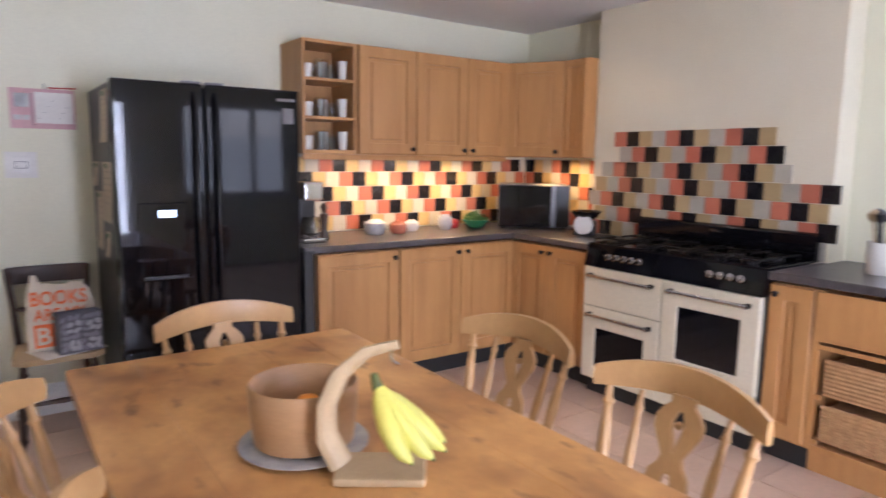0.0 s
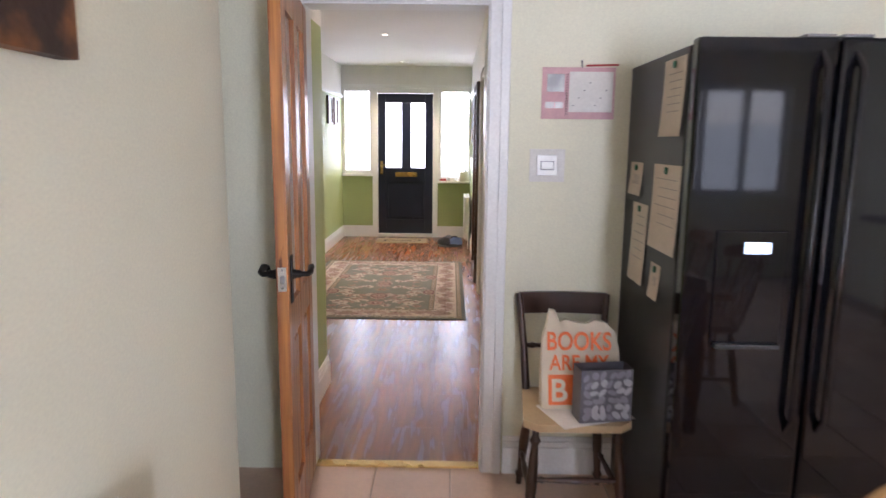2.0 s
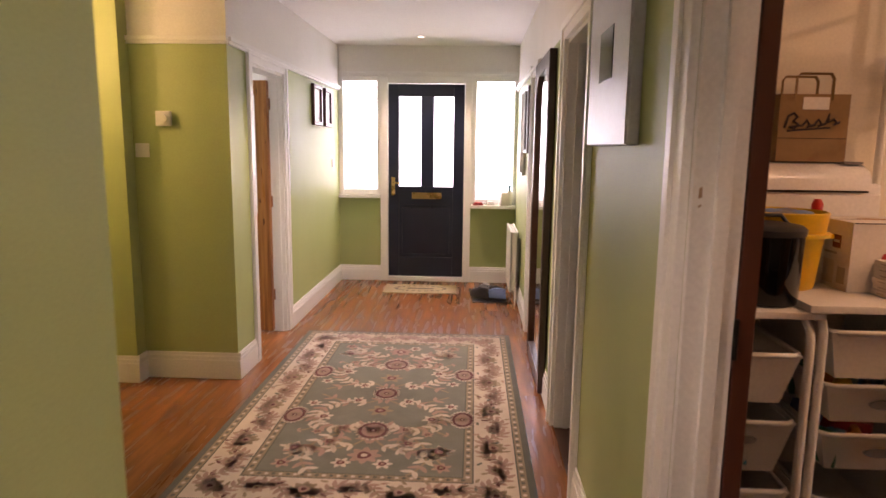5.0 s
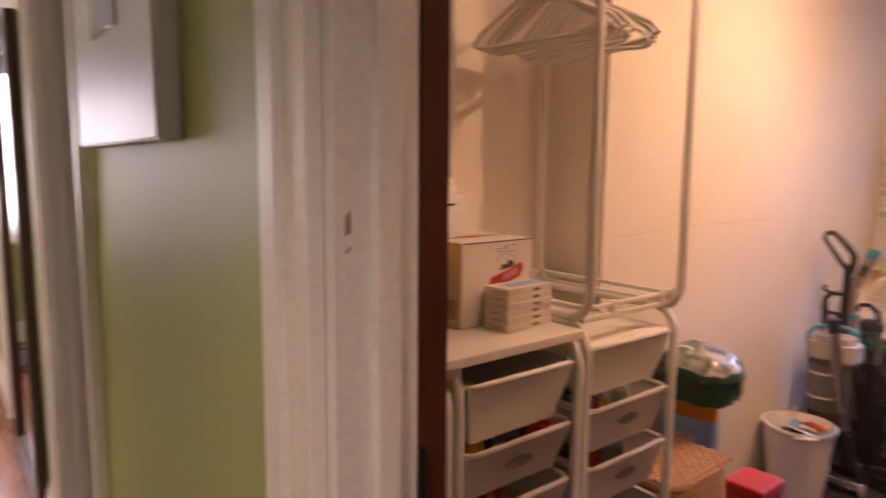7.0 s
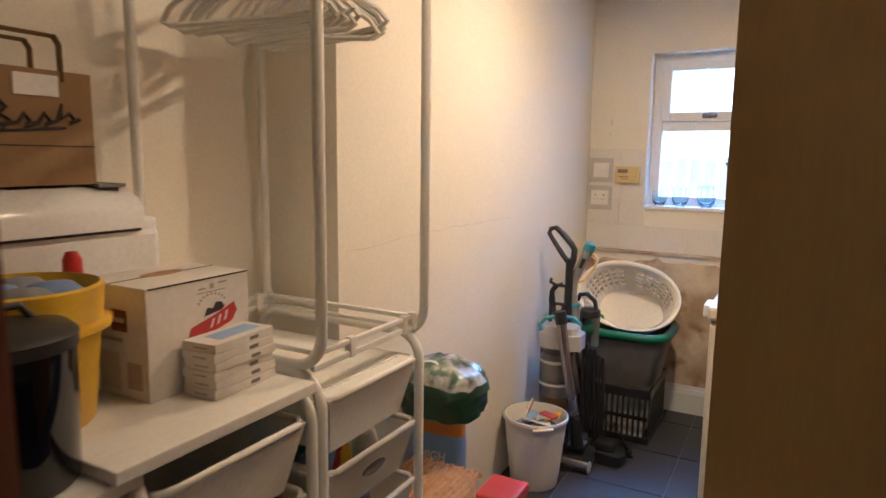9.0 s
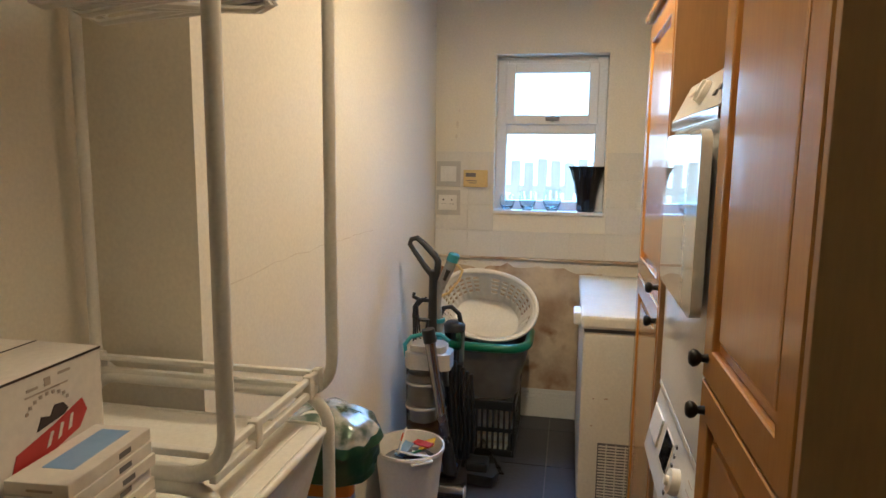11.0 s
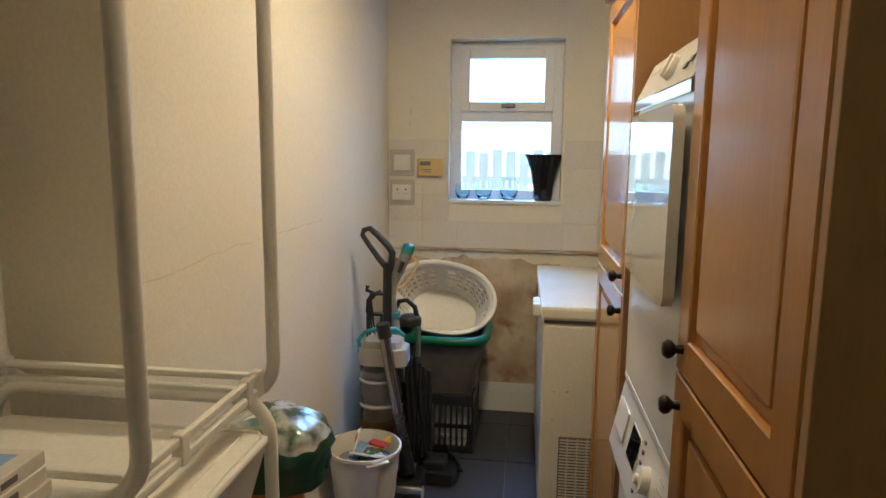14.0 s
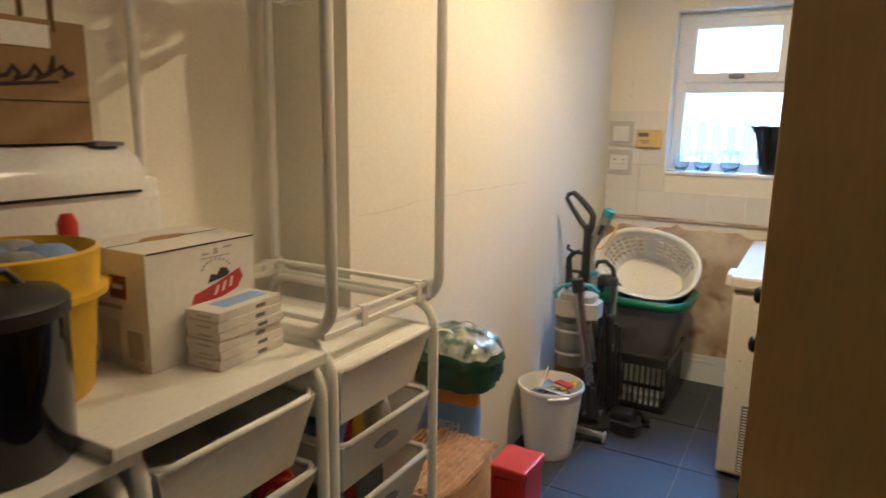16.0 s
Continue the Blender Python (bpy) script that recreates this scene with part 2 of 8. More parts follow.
M["dark_green_sack"] = surf("dark green plastic sack", (0.010, 0.042, 0.024), (0.016, 0.07, 0.036), 0.30, scale=7, bump=0.8, fine=22)
M["silver_film"] = surf("silver plastic film", (0.10, 0.15, 0.12), (0.62, 0.62, 0.60), 0.22, metal=0.6, scale=13, bump=0.9, fine=22, spread=0.08)
M["blue_sack"] = surf("blue printed sack", (0.16, 0.33, 0.62), (0.35, 0.50, 0.72), 0.35, scale=6, bump=0.3, fine=16)
M["orange_sack"] = surf("orange printed sack", (0.72, 0.27, 0.03), (0.62, 0.20, 0.02), 0.38, scale=6, bump=0.2, fine=16)
M["wicker"] = surf("woven wicker", (0.48, 0.27, 0.12), (0.34, 0.18, 0.075), 0.7, scale=30, bump=0.6, fine=70)
M["red_plastic"] = surf("red plastic", (0.52, 0.03, 0.02), (0.42, 0.025, 0.02), 0.35, scale=6, bump=0.03)
M["teal_plastic"] = surf("teal plastic", (0.06, 0.30, 0.36), (0.05, 0.24, 0.30), 0.35, scale=6, bump=0.03)
M["net"] = surf("grey plastic bag", (0.075, 0.070, 0.066), (0.15, 0.14, 0.13), 0.35, scale=8, bump=0.5, fine=18)
M["banana"] = surf("banana skin", (0.68, 0.60, 0.11), (0.52, 0.52, 0.12), 0.45, scale=6, bump=0.05)
M["banana_tip"] = surf("banana stalk", (0.16, 0.20, 0.03), (0.06, 0.05, 0.02), 0.6, scale=20, bump=0.1)
M["orange_fruit"] = surf("orange peel", (0.85, 0.30, 0.02), None, 0.45, scale=9, bump=0.3, fine=160)
M["bowl_wood"] = surf("turned wooden bowl", (0.42, 0.235, 0.11), (0.33, 0.175, 0.075), 0.42, scale=4, stretch=(1, 1, 4), bump=0.06, fine=40)
M["plate"] = surf("glazed plate", (0.62, 0.60, 0.56), (0.30, 0.30, 0.32), 0.2, scale=14, bump=0.0)
M["pale_wood"] = surf("pale wood", (0.52, 0.38, 0.22), (0.43, 0.30, 0.16), 0.5, scale=5, bump=0.05)
M["tile_cream"] = surf("cream wall tile", (0.62, 0.56, 0.43), (0.55, 0.49, 0.37), 0.16, scale=6, bump=0.02, rnd=0.05)
M["tile_yellow"] = surf("yellow wall tile", (0.66, 0.46, 0.19), (0.58, 0.40, 0.17), 0.16, scale=6, bump=0.02, rnd=0.06)
# cream and yellow tiles above the cooker, with the shade there mixed into their colour
M["tile_cream_shaded"] = surf("shaded cream wall tile", (0.47, 0.43, 0.35), (0.40, 0.365, 0.30), 0.16, scale=6, bump=0.02, rnd=0.07)
M["tile_yellow_shaded"] = surf("shaded yellow wall tile", (0.50, 0.37, 0.19), (0.44, 0.32, 0.16), 0.16, scale=6, bump=0.02, rnd=0.07)
M["tile_red"] = surf("terracotta wall tile", (0.52, 0.17, 0.10), (0.46, 0.14, 0.085), 0.16, scale=6, bump=0.02, rnd=0.08)
M["tile_black"] = surf("black wall tile", (0.016, 0.014, 0.016), None, 0.14, scale=6, bump=0.02)
M["wall_tile"] = surf("white wall tile", (0.72, 0.69, 0.63), (0.68, 0.65, 0.58), 0.25, scale=3, bump=0.03, rnd=0.03)
M["tile_grout"] = surf("tile grout", (0.66, 0.60, 0.48), None, 0.85, scale=20, bump=0.15)
M["scuff"] = surf("scuffed paint", (0.70, 0.64, 0.54), (0.62, 0.56, 0.46), 0.7, scale=20, bump=0.1)
M["pattress"] = surf("grey plastic surround", (0.52, 0.50, 0.46), None, 0.4, scale=8, bump=0)
M["socket"] = surf("switch plastic", (0.78, 0.76, 0.71), None, 0.3, scale=8, bump=0)
M["ivory"] = surf("yellowed plastic", (0.66, 0.50, 0.22), (0.60, 0.44, 0.18), 0.4, scale=8, bump=0.02)
M["rug_field"] = surf("grey green rug pile", (0.200, 0.200, 0.155), (0.160, 0.160, 0.124), 0.95, scale=10, bump=0.9, fine=260)
M["rug_cream"] = surf("cream rug pile", (0.66, 0.56, 0.44), (0.56, 0.46, 0.36), 0.95, scale=10, bump=0.9, fine=260)
M["rug_tan"] = surf("tan rug pile", (0.33, 0.255, 0.165), (0.27, 0.205, 0.13), 0.95, scale=14, bump=0.9, fine=260)
M["rug_red"] = surf("dark red rug pile", (0.17, 0.055, 0.05), (0.13, 0.045, 0.04), 0.95, scale=14, bump=0.9, fine=260)
M["rug_pink"] = surf("dusty pink rug pile", (0.43, 0.28, 0.22), (0.36, 0.23, 0.18), 0.95, scale=14, bump=0.9, fine=260)
M["rug_edge"] = surf("dark rug binding", (0.130, 0.130, 0.100), None, 0.95, scale=14, bump=0.9, fine=260)
M["mat"] = surf("coir mat", (0.50, 0.41, 0.26), (0.40, 0.31, 0.19), 0.95, scale=14, bump=0.9, fine=160)
M["shoe"] = surf("dark shoe leather", (0.022, 0.020, 0.024), (0.06, 0.055, 0.06), 0.5, scale=14, bump=0.2)
M["art"] = surf("brown abstract painting", (0.30, 0.115, 0.03), (0.035, 0.015, 0.011), 0.6, scale=5, bump=0.4, fine=50, spread=0.08)
M["photo"] = surf("grey photographs", (0.50, 0.49, 0.46), (0.22, 0.22, 0.21), 0.3, scale=9, bump=0, spread=0.1)
M["steel_box"] = surf("grey painted steel", (0.50, 0.51, 0.51), (0.44, 0.45, 0.45), 0.35, metal=0.1, scale=3, bump=0.03)
M["hedge"] = surf("garden leaves", (0.09, 0.17, 0.035), (0.045, 0.09, 0.02), 0.7, scale=3, bump=0.5, fine=20)
M["grass"] = surf("grass", (0.07, 0.12, 0.03), (0.05, 0.08, 0.02), 0.9, scale=3, bump=0.6, fine=40)
M["fence"] = surf("pale weathered fence wood", (0.74, 0.70, 0.64), (0.66, 0.62, 0.56), 0.85, scale=4, stretch=(4, 4, 1), bump=0.3)
M["brick"] = surf("pale brick", (0.45, 0.30, 0.22), (0.36, 0.23, 0.17), 0.85, scale=8, bump=0.4)
M["glass"] = clear("window glass")
M["frosted"] = clear("frosted glass", (0.96, 0.98, 1.0), 0.35)
M["tumbler"] = clear("drinking glass", (0.92, 0.97, 0.96), 0.02)
M["smoke"] = clear("grey clear plastic", (0.62, 0.59, 0.54), 0.12, 1.2)
M["blue_smoke"] = clear("bluish clear plastic", (0.55, 0.68, 0.80), 0.08, 1.2)
M["mirror"] = surf("mirror silver", (0.88, 0.89, 0.88), (0.88, 0.89, 0.88), 0.02, metal=1.0, bump=0)
M["bulb"] = glow("lit downlight", (1.0, 0.86, 0.66), 14)
M["bright_sky"] = glow("bright hazy sky", (0.62, 0.80, 1.0), 2.8)
M["led"] = glow("lit display", (0.55, 0.75, 1.0), 2.5)



def speckle(m, color, scale, low, high, stretch=(1, 1, 1)):
    """Adds small dark knots and stains to a surface."""
    t = m.node_tree
    n, l = t.nodes, t.links
    p = n["Principled BSDF"]
    co, mp, tex, rg, mx = (n.new("ShaderNode" + k) for k in ("TexCoord", "Mapping", "TexNoise", "MapRange", "Mix"))
    mp.inputs["Scale"].default_value = stretch
    tex.inputs["Scale"].default_value, tex.inputs["Detail"].default_value = scale, 3
    rg.inputs[1].default_value, rg.inputs[2].default_value = low, high
    mx.data_type = "RGBA"
    l.new(co.outputs["Object"], mp.inputs[0])
    l.new(mp.outputs[0], tex.inputs[0])
    l.new(tex.outputs[0], rg.inputs[0])
    l.new(rg.outputs[0], mx.inputs[0])
    l.new(p.inputs["Base Color"].links[0].from_socket, mx.inputs[6])
    mx.inputs[7].default_value = (*color, 1)
    l.new(mx.outputs[2], p.inputs["Base Color"])


speckle(M["table_pine"], (0.15, 0.055, 0.018), 13.0, 0.61, 0.76, (1.0, 0.5, 1))
speckle(M["table_pine"], (0.26, 0.105, 0.032), 3.2, 0.52, 0.70, (1.3, 1.0, 1))
speckle(M["laminate"], (0.15, 0.056, 0.020), 4.0, 0.46, 0.90, (4.5, 0.4, 1))
speckle(M["pine"], (0.09, 0.022, 0.008), 5.0, 0.68, 0.74, (6, 6, 1.6))
speckle(M["kraft"], (0.22, 0.11, 0.045), 9.0, 0.6, 0.75)
speckle(M["bare_plaster"], (0.30, 0.17, 0.10), 6.0, 0.56, 0.70)

# ---------- shaping helpers ----------


class Shape:
    """Gathers vertices and faces for one mesh."""

    def __init__(self):
        self.v, self.f, self.flat = [], [], []

    def add(self, verts, faces, flat=False):
        k = len(self.v)
        self.flat += [flat] * len(faces)
        self.v += [tuple(p) for p in verts]
        self.f += [tuple(i + k for i in f) for f in faces]
        return self

    def box(self, x0, y0, z0, x1, y1, z1, r=0.0):
        if r <= 0:
            c = [(x, y, z) for z in (z0, z1) for y in (y0, y1) for x in (x0, x1)]
            return self.add(c, [(0, 2, 3, 1), (4, 5, 7, 6), (0, 1, 5, 4), (2, 6, 7, 3), (0, 4, 6, 2), (1, 3, 7, 5)], True)
        bm = bmesh.new()
        bmesh.ops.create_cube(bm, size=1)
        for v in bm.verts:
            v.co = Vector(((x0 + x1) / 2 + v.co.x * (x1 - x0), (y0 + y1) / 2 + v.co.y * (y1 - y0), (z0 + z1) / 2 + v.co.z * (z1 - z0)))
        r = min(r, 0.45 * min(x1 - x0, y1 - y0, z1 - z0))
        bmesh.ops.bevel(bm, geom=bm.edges[:], offset=r, segments=2, affect="EDGES", profile=0.6)
        return self.take(bm)

    def take(self, bm, m=None):
        bm.verts.index_update()
        self.add([(m @ v.co) if m else v.co for v in bm.verts], [[v.index for v in f.verts] for f in bm.faces], True)
        bm.free()
        return self

    def tube(self, points, r, seg=8, closed=False, flat=1.0):
        """A round bar along points; r is a radius or a list of radii."""
        pts = [Vector(p) for p in points]
        n = len(pts)
        rs = r if isinstance(r, (list, tuple)) else [r] * n
        side, verts = None, []
        for i, p in enumerate(pts):
            a, b = pts[(i - 1) % n if closed else max(i - 1, 0)], pts[(i + 1) % n if closed else min(i + 1, n - 1)]
            d = (b - a).normalized()
            if side is None:
                side = d.orthogonal().normalized()
            side = (side - d * side.dot(d)).normalized()
            up = d.cross(side)
            for k in range(seg):
                t = 2 * math.pi * k / seg
                verts.append(p + rs[i] * (math.cos(t) * side + flat * math.sin(t) * up))
        faces = []
        for i in range(n if closed else n - 1):
            j = (i + 1) % n
            for k in range(seg):
                k2 = (k + 1) % seg
                faces.append((i * seg + k, i * seg + k2, j * seg + k2, j * seg + k))
        if not closed:
            faces += [tuple(range(seg))[::-1], tuple((n - 1) * seg + k for k in range(seg))]
        return self.add(verts, faces)

    def lathe(self, prof, seg=20, at=(0, 0, 0), m=None, wob=None):
        """Turns a profile of (radius, height) round the upright axis."""
        verts = []
        for i, (r, z) in enumerate(prof):
            for k in range(seg):
                t = 2 * math.pi * k / seg
                rr = r * (1 + (wob(t, z) if wob else 0))
                p = Vector((at[0] + rr * math.cos(t), at[1] + rr * math.sin(t), at[2] + z))
                verts.append(m @ p if m else p)
        faces = [(i * seg + k, i * seg + (k + 1) % seg, (i + 1) * seg + (k + 1) % seg, (i + 1) * seg + k) for i in range(len(prof) - 1) for k in range(seg)]
        faces += [tuple(range(seg))[::-1], tuple((len(prof) - 1) * seg + k for k in range(seg))]
        return self.add(verts, faces)

    def prism(self, poly, axis, a, b):
        """Pushes a flat outline along an axis from a to b."""
        def put(p, w):
            q = list(p)
            q.insert(axis, w)
            return q
        n = len(poly)
        verts = [put(p, a) for p in poly] + [put(p, b) for p in poly]
        faces = [tuple(range(n))[::-1], tuple(range(n, 2 * n))] + [(i, (i + 1) % n, n + (i + 1) % n, n + i) for i in range(n)]
        return self.add(verts, faces)

    def move(self, m):
        self.v = [tuple(m @ Vector(p)) for p in self.v]
        return self

    def join(self, other, m=None):
        self.add([(m @ Vector(p)) if m else p for p in other.v], other.f)
        self.flat[-len(other.f):] = other.flat
        return self


def mesh_of(shape, name, material, smooth=True):
    me = bpy.data.meshes.new(name)
    me.from_pydata(shape.v, [], shape.f)
    bm = bmesh.new()
    bm.from_mesh(me)
    bmesh.ops.recalc_face_normals(bm, faces=bm.faces[:])
    bm.to_mesh(me)
    bm.free()
    me.materials.append(M[material])
    if smooth:
        me.polygons.foreach_set("use_smooth", [True] * len(me.polygons))
        me.set_sharp_from_angle(angle=radians(50))
        me.polygons.foreach_set("use_smooth", [not q for q in shape.flat])
    return me


def thing(name, label, category, m=None, group="", kind=""):
    ob = new(name)
    ob.empty_display_size = 0.05
    ob.matrix_world = m or Matrix()
    return tagged(ob, label, category, group, kind)


def part(name, shape, material, parent, label=""):
    ob = new(name, mesh_of(shape, name, material))
    ob.parent = parent
    return tagged(ob, label) if label else ob


def solo(name, shape, material, label, category, m=None, group="", kind=""):
    ob = new(name, mesh_of(shape, name, material))
    if m:
        ob.matrix_world = m
    return tagged(ob, label, category, group, kind)


def setting(name, shape, material, label="", parent=None):
    ob = new(name, mesh_of(shape, name, material))
    if parent:
        ob.parent = parent
    return tagged(ob, label or name.replace("_", " "), "", "", "structure")


def piece(name, me, parent, loc, rot=0.0):
    ob = new(name, me)
    ob.parent = parent
    ob.location = loc
    ob.rotation_euler = (0, 0, rot)
    return ob


def S():
    return Shape()


def text_mesh(words, size, material, name, parent, m, label=""):
    cu = bpy.data.curves.new(name, "FONT")
    cu.body, cu.size, cu.align_x, cu.extrude, cu.offset = words, size, "CENTER", 0.0008, 0.016 * size
    tmp = bpy.data.objects.new(name + "_type", cu)
    scene.collection.objects.link(tmp)
    me = bpy.data.meshes.new_from_object(tmp.evaluated_get(bpy.context.evaluated_depsgraph_get()))
    bpy.data.objects.remove(tmp)
    me.materials.clear()
    me.materials.append(M[material])
    ob = new(name, me)
    ob.parent = parent
    ob.matrix_local = m
    return tagged(ob, label) if label else ob


def arc(cx, cy, r, a0, a1, n=6):
    return [(cx + r * math.cos(radians(a0 + (a1 - a0) * i / n)), cy + r * math.sin(radians(a0 + (a1 - a0) * i / n))) for i in range(n + 1)]

# ---------- the setting: kitchen ----------
KN, KH, HR, HL, HH = 4.145, 2.44, 0.553, -1.395, 2.56   # kitchen north wall, its height, hall's two sides, hall's height
UW, UE, UN, UR, UH = 0.66, 4.52, 6.33, 6.60, 2.50       # utility west, east, north, recess, height
DL, DR, DT = -0.337, 0.402, 2.0                          # kitchen doorway

w = S().box(-0.85, KN, 0, DL - 0.025, KN + 0.12, KH + 0.3).box(DR + 0.025, KN, 0, 4.32, KN + 0.12, KH + 0.3).box(DL - 0.025, KN, DT + 0.025, DR + 0.025, KN + 0.12, KH + 0.3)
setting("wall_kitchen_north", w, "kitchen_wall", "pale cream green painted kitchen wall")
setting("wall_kitchen_west", S().box(-0.85, -1.82, 0, -0.435, 3.439, KH), "kitchen_wall", "pale cream green painted kitchen wall")
setting("wall_kitchen_alcove", S().box(-0.85, 3.439, 0, -0.73, KN, KH), "kitchen_wall", "pale painted alcove wall behind the door")
w = S().box(-0.85, -1.82, 0, 1.25, -1.70, KH).box(1.95, -1.82, 0, 2.5, -1.70, KH).box(3.9, -1.82, 0, 4.32, -1.70, KH)
w.box(1.25, -1.82, 2.1, 1.95, -1.70, KH).box(2.5, -1.82, 2.1, 3.9, -1.70, KH).box(2.5, -1.82, 0, 3.9, -1.70, 0.9)
setting("wall_kitchen_south", w, "kitchen_wall", "painted kitchen wall with garden openings")
w = S().box(4.2, 1.42, 0, 4.32, KN, KH).box(4.2, -1.7, 0, 4.32, 0.2, KH).box(4.2, 0.2, 0, 4.32, 1.42, 1.12).box(4.2, 0.2, 2.2, 4.32, 1.42, KH)
setting("wall_kitchen_east", w, "kitchen_wall", "painted kitchen wall beside the cooker")
setting("wall_chimney_breast", S().box(4.0, 1.63, 0, 4.2, 3.22, KH, 0.008), "chimney_paint", "cream plastered chimney breast above the cooker")
setting("ceiling_kitchen", S().box(-0.85, -1.82, KH, 4.32, KN, KH + 0.1), "ceiling", "white kitchen ceiling")
setting("floor_kitchen", S().box(-0.85, -1.82, -0.1, 4.32, KN + 0.06, -0.006), "beige_grout", "beige tiled kitchen floor")

# garden windows of the kitchen
for name, (x0, x1, z0, z1), bars in (("window_1", (2.5, 3.9, 0.9, 2.1), 3), ("window_2", (1.25, 1.95, 0.02, 2.1), 1)):
    win = thing(name, "white framed kitchen garden window", "window", kind="structure")
    f = S().box(x0, -1.79, z0, x1, -1.72, z0 + 0.07, 0.006).box(x0, -1.79, z1 - 0.07, x1, -1.72, z1, 0.006)
    step = (x1 - x0) / bars
    for k in range(bars + 1):
        xx = min(max(x0 + k * step, x0 + 0.035), x1 - 0.035)
        f.box(xx - 0.035, -1.788, z0 + 0.07, xx + 0.035, -1.722, z1 - 0.07, 0.006)
    part("window_frame", f, "gloss_white", win)
    for k in range(bars):
        pane = part("pane", S().box(x0 + k * step + 0.03, -1.758, z0 + 0.06, x0 + (k + 1) * step - 0.03, -1.752, z1 - 0.06), "glass", win)
        pane.visible_shadow = False
win = thing("window_3", "white framed side window by the worktop", "window", kind="structure")
f = S().box(4.23, 0.2, 1.12, 4.29, 1.42, 1.18, 0.006).box(4.23, 0.2, 2.14, 4.29, 1.42, 2.2, 0.006)
for yy in (0.2, 0.78, 1.36):
    f.box(4.232, yy, 1.18, 4.288, yy + 0.06, 2.14, 0.006)
part("window_frame", f, "gloss_white", win)
for yy in (0.25, 0.83):
    part("pane", S().box(4.257, yy, 1.17, 4.263, yy + 0.54, 2.15), "glass", win).visible_shadow = False

# kitchen doorway: lining and architraves
t = S().box(DL - 0.024, KN - 0.005, 0, DL, KN + 0.125, DT, 0.003).box(DR, KN - 0.005, 0, DR + 0.024, KN + 0.125, DT, 0.003).box(DL - 0.024, KN - 0.005, DT, DR + 0.024, KN + 0.125, DT + 0.024, 0.003)
setting("trim_kitchen_door_lining", t, "gloss_white", "white gloss door lining")


def architrave(name, along, a, b, face, out, top, wide=0.085, deep=0.022):
    """A moulded door surround: along 'x' or 'y' from a to b on a wall face, standing out by deep."""
    s = S()
    for lo, hi, d in ((0.0, wide, deep * 0.75), (wide * 0.55, wide * 0.97, deep * 1.1)):
        f0, f1 = sorted((face, face + out * d))
        for u0, u1, z0, z1 in ((a - hi, a - lo, 0, top + hi), (b + lo, b + hi, 0, top + hi), (a - lo, b + lo, top + lo, top + hi)):
            if along == "x":
                s.box(u0, f0, z0, u1, f1, z1, 0.003)
            else:
                s.box(f0, u0, z0, f1, u1, z1, 0.003)
    return setting(name, s, "gloss_white", "white moulded door architrave")


architrave("trim_architrave_kitchen", "x", DL - 0.008, DR + 0.008, KN, -1, DT + 0.008)
architrave("trim_architrave_hall", "x", DL - 0.008, DR + 0.008, KN + 0.12, 1, DT + 0.008, wide=0.075)
setting("trim_threshold", S().box(DL, KN + 0.02, -0.004, DR, KN + 0.075, 0.008, 0.004), "brass", "metal threshold strip in the doorway")

# ---------- the setting: hall ----------
HY = 11.32
setting("floor_hall", S().box(-3.2, KN + 0.06, -0.1, 0.66, HY + 0.1, -0.004), "dark_wood", "oak laminate hall floor")
GZ = 2.085  # picture rail


def hall_wall(name, x0, y0, x1, y1, holes=(), axis="y", green_to=GZ):
    """A wall, green below the picture rail and white above, with openings (from, to, top) along its axis."""
    lo, hi = S(), S()
    span = (y0, y1) if axis == "y" else (x0, x1)
    cuts = [span[0]] + [v for h in holes for v in h[:2]] + [span[1]]

    def block(s, a, b, z0, z1):
        if b - a > 1e-4 and z1 > z0:
            if axis == "y":
                s.box(x0, a, z0, x1, b, z1)
            else:
                s.box(a, y0, z0, b, y1, z1)
    for i in range(0, len(cuts), 2):
        block(lo, cuts[i], cuts[i + 1], 0, green_to)
    for a, b, top in holes:
        block(lo, a, b, top, green_to)
    block(hi, span[0], span[1], max([green_to] + [h[2] for h in holes]), HH + 0.05)
    ob = setting(name, lo, "green", "sage green painted hall wall")
    setting(name + "_upper", hi, "white_paint", "white painted wall above the picture rail")
    return ob


UD0, UD1 = 4.76, 5.60   # utility doorway along y
hall_wall("wall_hall_east", HR, KN + 0.12, UW, HY, [(UD0, UD1, 2.03), (6.86, 7.56, 2.03), (8.95, 9.36, 2.03)])
hall_wall("wall_hall_west_near", -0.60, KN + 0.12, -0.48, 5.2)
hall_wall("wall_hall_west_return", -1.90, 5.08, -0.60, 5.2, axis="x")
hall_wall("wall_hall_west_middle", -1.90, 5.2, -1.78, 7.22)
hall_wall("wall_corridor_south", -3.2, 7.10, -1.90, 7.22, axis="x")
hall_wall("wall_corridor_north", -3.2, 8.13, HL - 0.12, 8.25, axis="x")
setting("wall_corridor_pier", S().box(-2.16, 8.02, 0, -2.0, 8.13, HH), "green", "olive green painted pier in the corridor")
hall_wall("wall_hall_west_far", HL - 0.12, 8.13, HL, HY, [(8.53, 9.24, 2.03)])
setting("wall_corridor_end", S().box(-3.3, 7.1, 0, -3.2, 8.25, HH), "green", "green wall closing the corridor")
setting("ceiling_hall", S().box(-3.3, KN + 0.12, HH, UW, HY + 0.1, HH + 0.1), "ceiling", "white hall ceiling")
